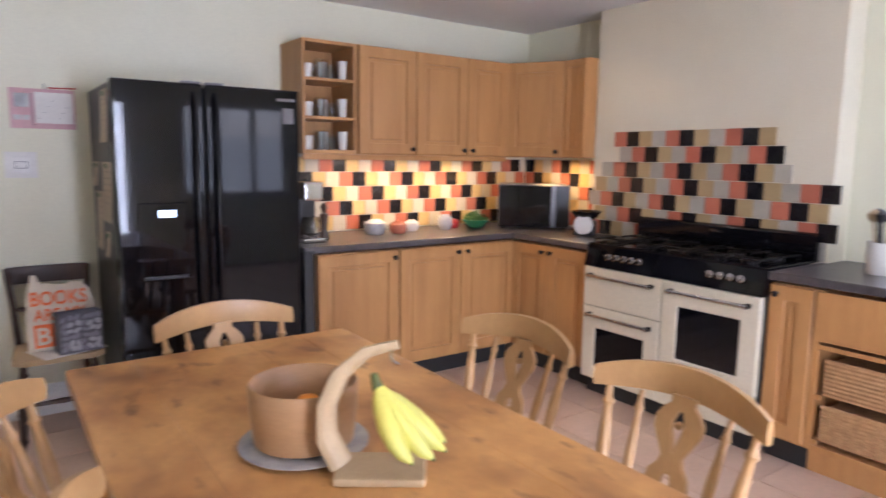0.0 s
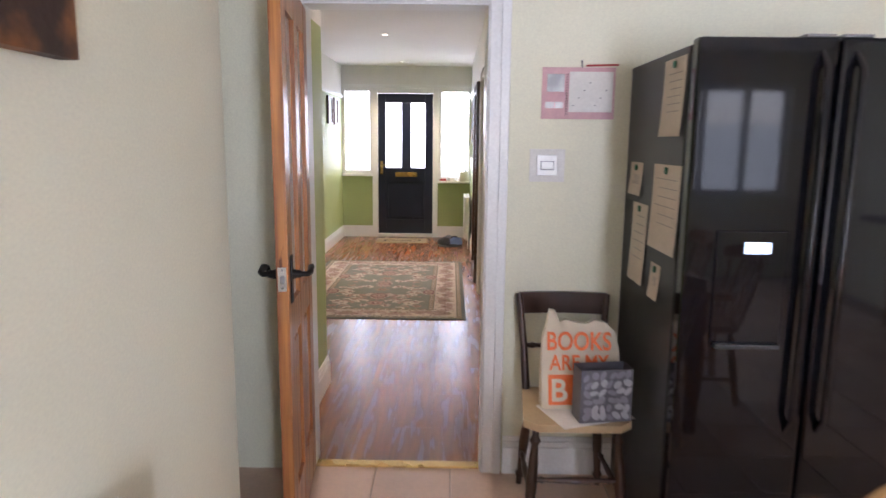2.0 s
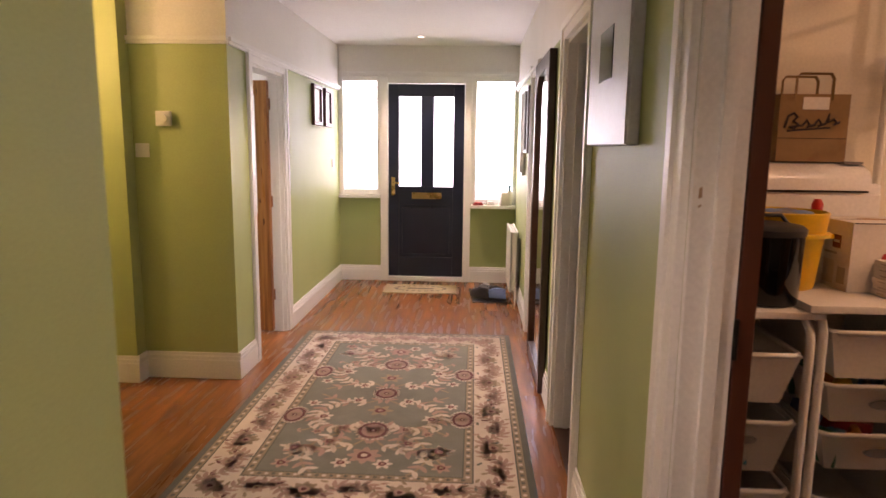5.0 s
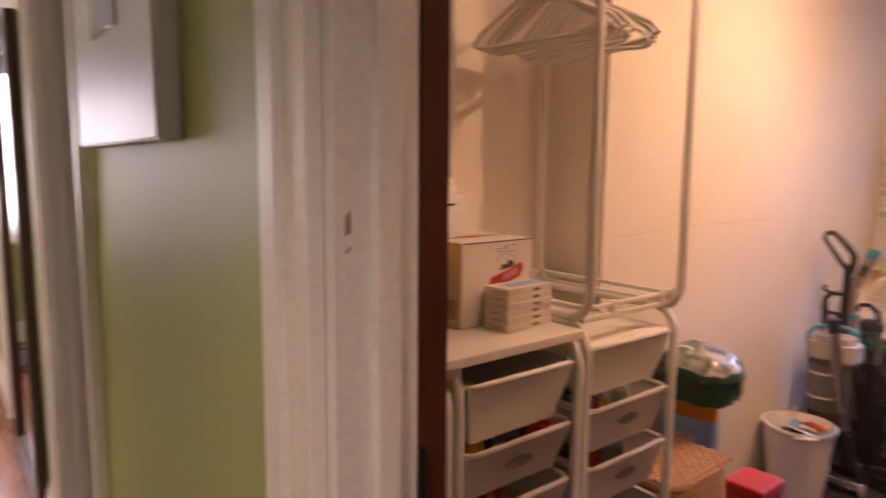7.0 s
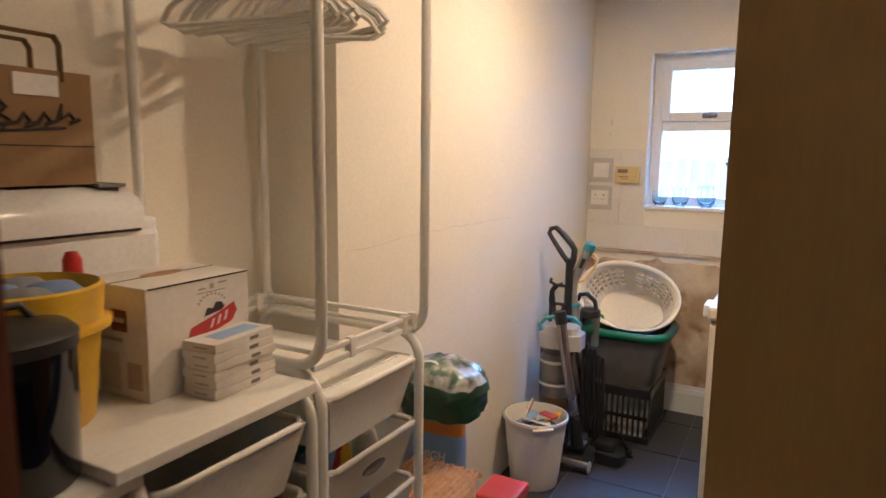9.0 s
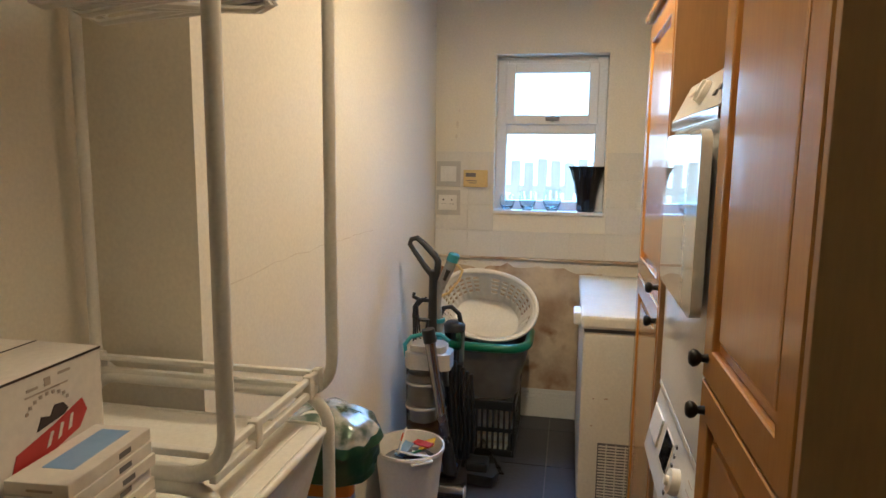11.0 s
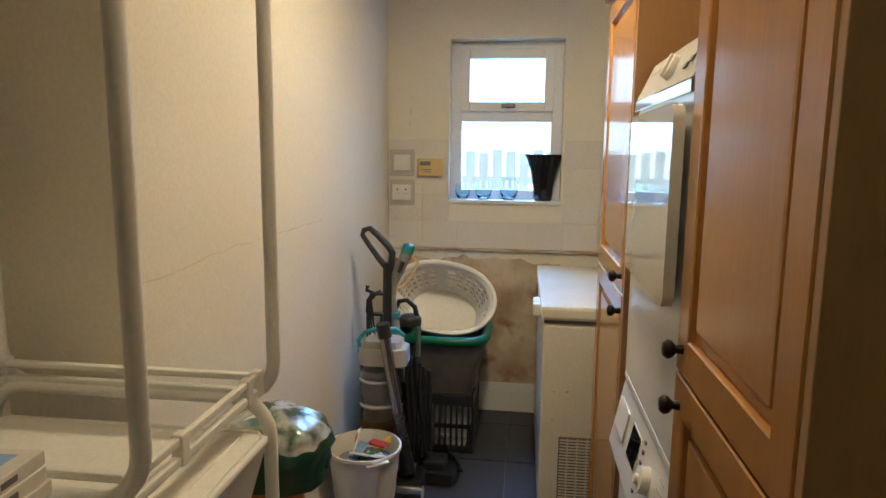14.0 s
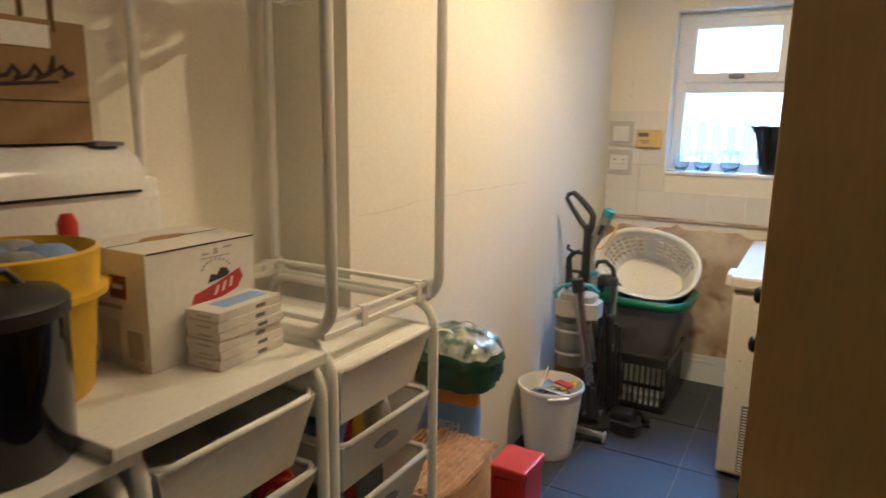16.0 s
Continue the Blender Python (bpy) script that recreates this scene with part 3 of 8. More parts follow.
# side rooms behind the hall's doors
w = S().box(-4.0, 8.25, 0, -3.9, 9.0, HH).box(-4.0, 10.4, 0, -3.9, HY, HH).box(-4.0, 9.0, 0, -3.9, 10.4, 0.9).box(-4.0, 9.0, 2.1, -3.9, 10.4, HH).box(-3.9, HY, 0, HL - 0.12, HY + 0.1, HH)
setting("wall_side_room", w, "white_paint", "plain white walls of the side room")
setting("ceiling_side_room", S().box(-4.0, 8.13, HH, -3.3, HY, HH + 0.1), "ceiling", "plain ceiling")
w = S().box(1.9, 6.72, 0, 2.0, HY, HH).box(UW, 8.7, 0, 1.9, 8.8, HH).box(UW, HY - 0.1, 0, 1.9, HY, HH)
setting("wall_side_room_east", w, "white_paint", "plain white walls of the side room")
setting("floor_side_rooms", S().box(UW, 6.7, -0.1, 2.0, HY, -0.003).box(-4.0, 8.13, -0.1, -3.2, HY, -0.003), "dark_wood", "dark floor of the side rooms")
setting("ceiling_side_room_east", S().box(UW, 6.6, HH, 2.0, HY, HH + 0.1), "ceiling", "plain ceiling")

win = thing("window_6", "white framed window of the side room", "window", kind="structure")
f = S().box(-3.94, 9.0, 0.9, -3.90, 10.4, 0.96, 0.004).box(-3.94, 9.0, 2.04, -3.90, 10.4, 2.1, 0.004)
for yy in (9.0, 9.67, 10.34):
    f.box(-3.938, yy, 0.96, -3.902, yy + 0.06, 2.04, 0.004)
part("window_frame", f, "gloss_white", win)

# far wall with front door and side lights
w = S().box(HL - 0.12, HY, 2.24, UW, HY + 0.12, HH + 0.05)
setting("wall_hall_north_upper", w, "white_paint", "white wall above the front door")
w = S().box(HL - 0.12, HY, 0, -0.935, HY + 0.12, 0.93).box(0.06, HY, 0, UW, HY + 0.12, 0.84)
setting("wall_hall_north", w, "green", "sage green wall below the side lights")
win = thing("window_4", "white front door frame with side lights", "window", kind="structure")
f = S()
for x0, x1 in ((-0.935, -0.852), (-0.018, 0.06)):
    f.box(x0, HY - 0.03, 0, x1, HY + 0.09, 2.24, 0.006)
for x0, x1, z0 in ((HL, -0.935, 0.93), (0.06, HR, 0.84)):
    f.box(x0, HY - 0.01, z0 + 0.035, x0 + 0.05, HY + 0.08, 2.24, 0.006).box(x1 - 0.04, HY - 0.01, z0 + 0.035, x1, HY + 0.08, 2.24, 0.006)
    f.box(x0 + 0.05, HY - 0.008, z0 + 0.035, x1 - 0.04, HY + 0.078, z0 + 0.095, 0.006).box(x0 + 0.05, HY - 0.008, 2.19, x1 - 0.04, HY + 0.078, 2.24, 0.006)
f.box(-0.852, HY - 0.02, 2.165, -0.018, HY + 0.09, 2.24, 0.006)
part("window_frame", f, "gloss_white", win)
part("window_sill", S().box(HL + 0.002, HY - 0.07, 0.93, -0.937, HY + 0.02, 0.965, 0.008), "gloss_white", win)
part("window_sill", S().box(0.062, HY - 0.16, 0.84, HR - 0.002, HY + 0.02, 0.875, 0.008), "gloss_white", win)
part("threshold", S().box(-0.852, HY - 0.03, 0, -0.018, HY + 0.09, 0.05, 0.006), "gloss_white", win)
for x0, x1, z0 in ((HL + 0.045, -0.93, 1.01), (0.105, HR - 0.035, 0.925)):
    part("pane", S().box(x0, HY + 0.045, z0, x1, HY + 0.052, 2.2), "frosted", win).visible_shadow = False

fd = thing("door_1", "navy blue panelled front door with frosted glass, closed", "door", kind="structure")
X0, X1, YF = -0.848, -0.022, HY + 0.0
d = S()
d.box(X0, YF, 0.055, X0 + 0.115, YF + 0.05, 2.16, 0.004).box(X1 - 0.115, YF, 0.055, X1, YF + 0.05, 2.16, 0.004)
d.box(X0 + 0.115, YF, 2.03, X1 - 0.115, YF + 0.05, 2.16, 0.004).box(X0 + 0.115, YF, 0.86, X1 - 0.115, YF + 0.05, 1.06, 0.004).box(X0 + 0.115, YF, 0.055, X1 - 0.115, YF + 0.05, 0.27, 0.004)
d.box(-0.49, YF, 1.06, -0.352, YF + 0.05, 2.03, 0.004)
part("door_leaf", d, "navy", fd)
pn = S()
for z0, z1 in ((0.27, 0.86),):
    pn.box(X0 + 0.115, YF + 0.016, z0, X1 - 0.115, YF + 0.04, z1)
    pn.box(X0 + 0.15, YF + 0.008, z0 + 0.035, X1 - 0.15, YF + 0.03, z1 - 0.035, 0.008)
part("lower_panel", pn, "navy", fd)
for x0, x1 in ((X0 + 0.115, -0.49), (-0.352, X1 - 0.115)):
    part("pane", S().box(x0, YF + 0.02, 1.06, x1, YF + 0.027, 2.03), "frosted", fd).visible_shadow = False
part("letter_plate", S().box(-0.59, YF - 0.012, 0.925, -0.26, YF, 0.995, 0.005).box(-0.55, YF - 0.018, 0.942, -0.30, YF - 0.01, 0.978, 0.004), "brass", fd, "brass letter plate")
h = S().box(-0.815, YF - 0.012, 0.96, -0.775, YF, 1.16, 0.004).tube([(-0.795, YF - 0.01, 1.10), (-0.795, YF - 0.055, 1.10), (-0.77, YF - 0.06, 1.10), (-0.68, YF - 0.06, 1.095)], 0.009)
part("door_handle", h, "brass", fd, "brass lever handle")


def skirting(name, runs):
    """Moulded skirting boards: each run (axis, from, to, face, out)."""
    s = S()
    for axis, a, b, face, out in runs:
        for z0, z1, d in ((0, 0.125, 0.02), (0.125, 0.15, 0.015), (0.15, 0.172, 0.009)):
            f0, f1 = sorted((face, face + out * d))
            if axis == "y":
                s.box(f0, a, z0, f1, b, z1, 0.002)
            else:
                s.box(a, f0, z0, b, f1, z1, 0.002)
    return setting(name, s, "gloss_white", "white moulded skirting board")


skirting("baseboard_hall_west", [("y", 4.265, 5.2, -0.48, 1), ("y", 8.13, 8.455, HL, 1), ("y", 9.315, HY, HL, 1), ("x", HL, -0.935, HY, -1)])
skirting("baseboard_corridor", [("x", -2.0, HL + 0.02, 8.13, -1), ("x", -2.18, -1.98, 8.02, -1), ("y", 8.02, 8.13, -2.0, 1), ("x", -3.2, -2.16, 8.13, -1), ("y", 5.2, 7.24, -1.78, 1), ("x", -1.9, -1.76, 7.22, 1), ("x", -1.78, -0.6, 5.2, 1)])
skirting("baseboard_hall_east", [("y", 5.70, 6.78, HR, -1), ("y", 7.66, 8.87, HR, -1), ("y", 9.44, HY, HR, -1), ("y", 4.265, 4.67, HR, -1), ("x", 0.06, HR, HY, -1)])
skirting("baseboard_kitchen", [("x", DR + 0.1, 1.0, KN, -1), ("y", -1.7, 3.439, -0.435, 1)])
s = S()
for axis, a, b, face, out in (("y", 8.13, HY, HL, 1), ("x", -3.2, HL + 0.012, 8.13, -1), ("y", 5.2, 7.22, -1.78, 1), ("y", 4.265, 4.7, HR, -1), ("y", 9.45, HY, HR, -1), ("x", HL, HR, HY, -1)):
    for z0, z1, dd in ((GZ, GZ + 0.018, 0.02), (GZ + 0.018, GZ + 0.045, 0.03)):
        if axis == "x" and face == HY:
            z0, z1 = z0 + 0.16, z1 + 0.16
        f0, f1 = sorted((face, face + out * dd))
        s.box(f0, a, z0, f1, b, z1, 0.003) if axis == "y" else s.box(a, f0, z0, b, f1, z1, 0.003)
setting("trim_picture_rail", s, "gloss_white", "white moulded picture rail")

# hall door frames
architrave("trim_architrave_west", "y", 8.53, 9.24, HL, 1, 2.03, wide=0.085)
architrave("trim_architrave_utility", "y", UD0, UD1, HR, -1, 2.03, wide=0.10, deep=0.028)
architrave("trim_architrave_east_middle", "y", 6.86, 7.56, HR, -1, 2.03, wide=0.09, deep=0.028)
architrave("trim_architrave_east_far", "y", 8.95, 9.36, HR, -1, 2.03, wide=0.08, deep=0.026)
t = S()
for a, b, x0, x1 in ((UD0, UD1, HR, UW), (6.86, 7.56, HR, UW), (8.95, 9.36, HR, UW), (8.53, 9.24, HL - 0.12, HL)):
    t.box(x0, a - 0.002, 0, x1, a + 0.02, 2.03).box(x0, b - 0.02, 0, x1, b + 0.002, 2.03).box(x0, a + 0.02, 2.01, x1, b - 0.02, 2.032)
    xs = x0 + 0.045 if x0 > 0 else x0 + 0.06
    t.box(xs, a + 0.02, 0, xs + 0.03, a + 0.033, 2.01, 0.002).box(xs, b - 0.033, 0, xs + 0.03, b - 0.02, 2.01, 0.002)
setting("trim_door_linings", t, "gloss_white", "white gloss door linings with stops")
door = thing("door_2", "mahogany stained utility door folded back to the wall", "door", kind="structure")
part("door_leaf", S().box(UW + 0.005, UD1 - 0.02, 0.01, UW + 0.045, UD1 + 0.74, 2.0, 0.003), "mahogany", door)
hg = S()
for z in (0.25, 1.05, 1.8):
    hg.tube([(UW + 0.004, UD1 - 0.024, z), (UW + 0.004, UD1 - 0.024, z + 0.09)], 0.006)
part("hinge", hg, "black_iron", door)

# ---------- the setting: utility room ----------
SW = 4.64
w = S().box(UW, UR, 0, 1.985, UR + 0.12, UH + 0.05).box(1.985, UN, 0, UE + 0.12, UR + 0.12, UH + 0.05)
setting("wall_utility_north", w, "utility_wall", "cream painted utility wall with a shallow recess")
setting("wall_utility_south", S().box(UW, SW - 0.1, 0, UE + 0.12, SW, UH + 0.05), "utility_wall", "cream painted utility wall")
WY0, WY1, WZ0, WZ1 = 5.343, 5.978, 1.246, 2.146
w = S().box(UE, SW, 0, UE + 0.2, WY0, UH + 0.05).box(UE, WY1, 0, UE + 0.2, UN, UH + 0.05).box(UE, WY0, 0, UE + 0.2, WY1, WZ0).box(UE, WY0, WZ1, UE + 0.2, WY1, UH + 0.05)
setting("wall_utility_east", w, "utility_wall", "white painted end wall with a window")
setting("ceiling_utility", S().box(UW, SW - 0.1, UH, UE + 0.2, UR + 0.12, UH + 0.1), "ceiling", "white utility ceiling")
setting("floor_utility", S().box(UW - 0.107, SW, -0.1, UE + 0.05, UR, -0.005), "slate_grout", "dark slate tiled utility floor")
# stripped plaster under the tiles, with an uneven torn edge
poly = [(5.33, 0.14)]
random.seed(4)
for k in range(27):
    poly.append((5.33 + k * 0.037, 0.905 + random.uniform(-0.02, 0.018) + (0.02 if 8 < k < 16 else 0)))
poly += [(6.325, 0.90), (6.325, 0.14)]
setting("wall_bare_plaster", S().prism(poly, 0, UE - 0.004, UE + 0.01), "bare_plaster", "bare brown plaster patch with torn paint edge")
skirting("baseboard_utility", [("y", 5.2, UN, UE, -1)])
setting("trim_tile_ledge", S().box(UE - 0.018, 4.7, 0.958, UE, UN, 0.972, 0.003), "bare_plaster", "rough edge under the wall tiles")
win = thing("window_5", "white plastic utility window with a top opening light", "window", kind="structure")
fx0, fx1 = UE + 0.10, UE + 0.17
f = S().box(fx0, WY0, WZ0, fx1, WY0 + 0.06, WZ1, 0.006).box(fx0, WY1 - 0.06, WZ0, fx1, WY1, WZ1, 0.006)
f.box(fx0 + 0.002, WY0 + 0.06, WZ0, fx1 - 0.002, WY1 - 0.06, WZ0 + 0.06, 0.006).box(fx0 + 0.002, WY0 + 0.06, WZ1 - 0.05, fx1 - 0.002, WY1 - 0.06, WZ1, 0.006).box(fx0 + 0.002, WY0 + 0.06, 1.70, fx1 - 0.002, WY1 - 0.06, 1.77, 0.006)
part("window_frame", f, "gloss_white", win)
f = S()
y0, y1, z0, z1 = WY0 + 0.05, WY1 - 0.05, 1.755, WZ1 - 0.04
f.box(fx0 - 0.02, y0, z0, fx0 + 0.03, y0 + 0.055, z1, 0.006).box(fx0 - 0.02, y1 - 0.055, z0, fx0 + 0.03, y1, z1, 0.006).box(fx0 - 0.019, y0 + 0.055, z0, fx0 + 0.029, y1 - 0.055, z0 + 0.055, 0.006).box(fx0 - 0.019, y0 + 0.055, z1 - 0.055, fx0 + 0.029, y1 - 0.055, z1, 0.006)
top = part("opening_light", f, "gloss_white", win)
hd = S().box(fx0 - 0.045, 5.61, 1.775, fx0 - 0.02, 5.69, 1.80, 0.006).lathe([(0.016, 0), (0.016, 0.02)], 12, m=pose(fx0 - 0.02, 5.65, 1.787, 0, -90, 0))
part("window_handle", hd, "grey_metal", top)
for a, b in ((WZ0 + 0.05, 1.71), (1.80, WZ1 - 0.08)):
    part("pane", S().box(fx0 + 0.02, WY0 + 0.05, a, fx0 + 0.026, WY1 - 0.05, b), "glass", win).visible_shadow = False
part("window_sill", S().box(UE - 0.012, WY0 + 0.001, WZ0 - 0.015, fx0, WY1 - 0.001, WZ0 + 0.006, 0.003), "gloss_white", win)

# outside
setting("ground", S().box(-60, -80, -0.3, 90, 80, -0.15), "grass", "garden lawn round the house")
fence = thing("fence", "weathered picket fence beyond the utility window", "fence")
for k in range(34):
    part("slat", S().box(7.6, 3.4 + k * 0.14, -0.15, 7.62, 3.5 + k * 0.14, 1.52 + 0.02 * (k % 3), 0.004), "fence", fence)
part("rail", S().box(7.62, 3.3, 0.4, 7.66, 8.2, 0.48).box(7.62, 3.3, 1.2, 7.66, 8.2, 1.28), "fence", fence)
setting("backdrop_garden", S().box(-2, -9.2, -0.15, 8, -9.0, 1.9), "hedge", "garden hedge")
setting("backdrop_sky", S().box(14.0, -6, -0.15, 14.2, 18, 9.0), "bright_sky", "pale bright sky beyond the garden")

# ---------- downlights ----------
# the hall fitting at y 4.95 is added too, to go with its extra beam
for (x, y), z in [(p, HH) for p in HALL_SPOTS] + [(p, KH) for p in KITCHEN_SPOTS]:
    dl = thing("ceiling_downlight", "small round recessed ceiling downlight, lit", "downlight", pose(x, y, z), "ceiling downlights")
    part("bezel", S().lathe([(0.045, -0.001), (0.045, -0.006), (0.034, -0.008), (0.030, -0.001)], 20), "gloss_white", dl)
    part("bulb", S().lathe([(0.029, -0.001), (0.027, -0.004), (0.0, -0.005)], 16), "bulb", dl)


def wpart(name, shape, material, parent, label=""):
    """A part whose shape is given in the room's own coordinates."""
    r = parent
    while r.parent:
        r = r.parent
    return part(name, shape.move(r.matrix_basis.inverted()), material, parent, label)


def at(x, y, z=0.0, turn=0.0):
    return pose(x, y, z, 0, 0, turn)


def ring_frame(shape, point, u0, u1, d0, d1, z0, z1, side, low, high, c=0.003):
    """One closed rectangular frame with softened edges; point(u, d, z) places it."""
    loops = []
    for inner, grow, d in ((0, 0, d0), (0, 0, d1 - c), (0, c, d1), (1, -c, d1), (1, 0, d1 - c), (1, 0, d0)):
        a0, a1, b0, b1 = (u0 + side, u1 - side, z0 + low, z1 - high) if inner else (u0, u1, z0, z1)
        loops += [point(a0 + grow, d, b0 + grow), point(a1 - grow, d, b0 + grow), point(a1 - grow, d, b1 - grow), point(a0 + grow, d, b1 - grow)]
    shape.add(loops, [(4 * i + k, 4 * i + (k + 1) % 4, 4 * ((i + 1) % 6) + (k + 1) % 4, 4 * ((i + 1) % 6) + k) for i in range(6) for k in range(4)], True)


def framed_door(s_frame, s_panel, u0, u1, z0, z1, put, rail=0.07):
    """A shaker style door: stiles, rails and a raised panel. put(a, b, d0, d1, z0, z1, r) writes a box."""
    ring_frame(s_frame, put.point, u0, u1, 0, 0.022, z0, z1, rail, rail, rail)
    put(s_panel, u0 + rail - 0.004, u1 - rail + 0.004, 0, 0.008, z0 + rail - 0.004, z1 - rail + 0.004, 0)
    put(s_panel, u0 + rail + 0.022, u1 - rail - 0.022, 0, 0.017, z0 + rail + 0.022, z1 - rail - 0.022, 0.007)


def facing(direction, face):
    """put() for a front that looks along -y ('s'), +y ('n') or -x ('w') from a face coordinate."""
    def put(s, a, b, d0, d1, z0, z1, r):
        if direction == "s":
            s.box(a, face - d1, z0, b, face - d0, z1, r)
        elif direction == "n":
            s.box(a, face + d0, z0, b, face + d1, z1, r)
        else:
            s.box(face - d1, a, z0, face - d0, b, z1, r)
    put.point = {"s": lambda u, d, z: (u, face - d, z), "n": lambda u, d, z: (u, face + d, z), "w": lambda u, d, z: (face - d, u, z)}[direction]
    return put


def knob(direction, face, u, z, size=0.016):
    prof = [(size * 0.5, 0), (size * 0.42, 0.012), (size * 0.9, 0.02), (size, 0.028), (size * 0.7, 0.035), (0.001, 0.037)]
    m = {"s": pose(u, face, z, 90, 0, 0), "n": pose(u, face, z, -90, 0, 0), "w": pose(face, u, z, 0, -90, 0)}[direction]
    return S().lathe(prof, 14, m=m)


# ---------- kitchen: fitted units ----------
def base_unit(u0, u1, direction, face, depth, doors, label, knob_side="hi", drawer=False):
    x, y = ((u0 + u1) / 2, face) if direction == "s" else (face, (u0 + u1) / 2)
    t = thing("base_cabinet", label, "cabinet", at(x, y))
    def body(a0, a1, b0, b1, z0, z1, r=0.002):
        return S().box(a0, b0, z0, a1, b1, z1, r) if direction == "s" else S().box(b0, a0, z0, b1, a1, z1, r)
    wpart("body", body(u0, u1, face, face + depth, 0.12, 0.87), "cabinet_oak", t)
    wpart("plinth", body(u0, u1, face + 0.05, face + 0.07, 0, 0.12), "black_plastic", t, "black plinth")
    put = facing(direction, face)
    n = doors
    for k in range(n):
        a, b = u0 + (u1 - u0) * k / n + 0.003, u0 + (u1 - u0) * (k + 1) / n - 0.003
        fr, pa = S(), S()
        framed_door(fr, pa, a, b, 0.135, 0.865, put)
        d = wpart("door", fr, "cabinet_oak", t)
        wpart("door_panel", pa, "cabinet_oak", d)
        side = b - 0.035 if (knob_side == "hi") ^ (k % 2 == 1) else a + 0.035
        wpart("knob", knob(direction, face - 0.022, side, 0.825), "black_iron", d, "black knob")
    return t


BY = 3.50   # front of the north run
base_unit(2.02, 2.56, "s", BY, 0.62, 1, "light oak base cabinet under the dark worktop")
base_unit(2.57, 3.52, "s", BY, 0.62, 2, "light oak double base cabinet under the dark worktop")
EX = 3.52   # front of the east run
base_unit(2.79, 3.49, "w", EX, 0.46, 2, "light oak corner base cabinet beside the cooker")
base_unit(1.45, 1.655, "w", EX, 0.46, 1, "narrow light oak base cabinet beside the cooker")
end = solo("end_panel", S().box(1.93, 3.46, 0, 1.985, KN - 0.002, 0.905, 0.003), "black_plastic", "dark end panel between fridge and cabinets", "panel")
# unit with a drawer above open wicker baskets
t = thing("basket_cabinet", "light oak cabinet with a drawer and pull-out wicker baskets", "cabinet", at(EX, 1.05))
fr = S().box(EX, 0.66, 0.12, EX + 0.46, 0.69, 0.87, 0.002).box(EX, 1.42, 0.12, EX + 0.46, 1.447, 0.87, 0.002).box(EX + 0.44, 0.69, 0.12, EX + 0.46, 1.42, 0.87).box(EX, 0.69, 0.12, EX + 0.44, 1.42, 0.145).box(EX, 0.69, 0.60, EX + 0.44, 1.42, 0.62)
wpart("body", fr, "cabinet_oak", t)
wpart("plinth", S().box(EX + 0.05, 0.66, 0, EX + 0.07, 1.447, 0.12), "cabinet_oak", t)
d = wpart("drawer_front", S().box(EX - 0.022, 0.67, 0.64, EX, 1.44, 0.865, 0.004), "cabinet_oak", t)
wpart("knob", knob("w", EX - 0.022, 1.05, 0.75), "black_iron", d, "black knob")
for z in (0.17, 0.385):
    wpart("runner", S().box(EX + 0.002, 0.69, z - 0.02, EX + 0.43, 0.715, z + 0.002).box(EX + 0.002, 1.395, z - 0.02, EX + 0.43, 1.42, z + 0.002), "cabinet_oak", t)
    b = S()
    for k in range(9):
        b.tube([(EX + 0.012, 0.722, z + 0.012 + k * 0.019), (EX + 0.008, 1.05, z + 0.012 + k * 0.019), (EX + 0.012, 1.388, z + 0.012 + k * 0.019)], 0.0105, 6)
    b.box(EX + 0.012, 0.73, z, EX + 0.42, 1.38, z + 0.16, 0.01)
    wpart("wicker_basket", b, "wicker", t, "woven wicker basket")
wt_ = S().box(1.93, 3.465, 0.885, 4.19, KN - 0.002, 0.925, 0.008).box(3.485, 2.785, 0.885, 3.995, 3.464, 0.925, 0.008)
solo("worktop", wt_, "worktop", "dark speckled laminate worktop on oak cabinets", "worktop")
solo("worktop", S().box(3.485, 0.3, 0.885, 4.19, 1.628, 0.925, 0.008).box(3.485, 1.628, 0.885, 3.995, 1.66, 0.925, 0.006), "worktop", "dark speckled laminate worktop beside the cooker", "worktop")

# wall cabinets
UY = 3.81
t = thing("open_wall_cabinet", "light oak open wall cabinet full of glasses", "cabinet", at(2.26, UY, 1.45))
fr = S().box(2.08, UY, 1.45, 2.10, KN - 0.002, 2.13, 0.002).box(2.425, UY, 1.45, 2.445, KN - 0.002, 2.13, 0.002).box(2.10, UY, 1.45, 2.425, KN - 0.002, 2.475 - 1.0, 0.002).box(2.10, UY, 2.11, 2.425, KN - 0.002, 2.13, 0.002).box(2.10, KN - 0.015, 1.475, 2.425, KN - 0.003, 2.11)
wpart("body", fr, "cabinet_oak", t)
for z in (1.66, 1.89):
    wpart("shelf", S().box(2.10, UY + 0.006, z, 2.425, KN - 0.016, z + 0.018, 0.002), "cabinet_oak", t)
for z in (1.476, 1.679, 1.909):
    for i in range(4):
        for j in range(2):
            hh = 0.085 + 0.03 * ((i + j) % 2)
            g = S().lathe([(0.024, 0), (0.030, hh), (0.027, hh), (0.022, 0.006), (0.001, 0.006)], 12)
            solo("drinking_glass", g, "tumbler" if (i + j) % 3 else "white_plastic", "clear drinking glass on a cabinet shelf" if (i + j) % 3 else "white mug on a cabinet shelf", "glass", at(2.145 + 0.078 * i, UY + 0.07 + 0.12 * j, z), "glasses in the cabinet")


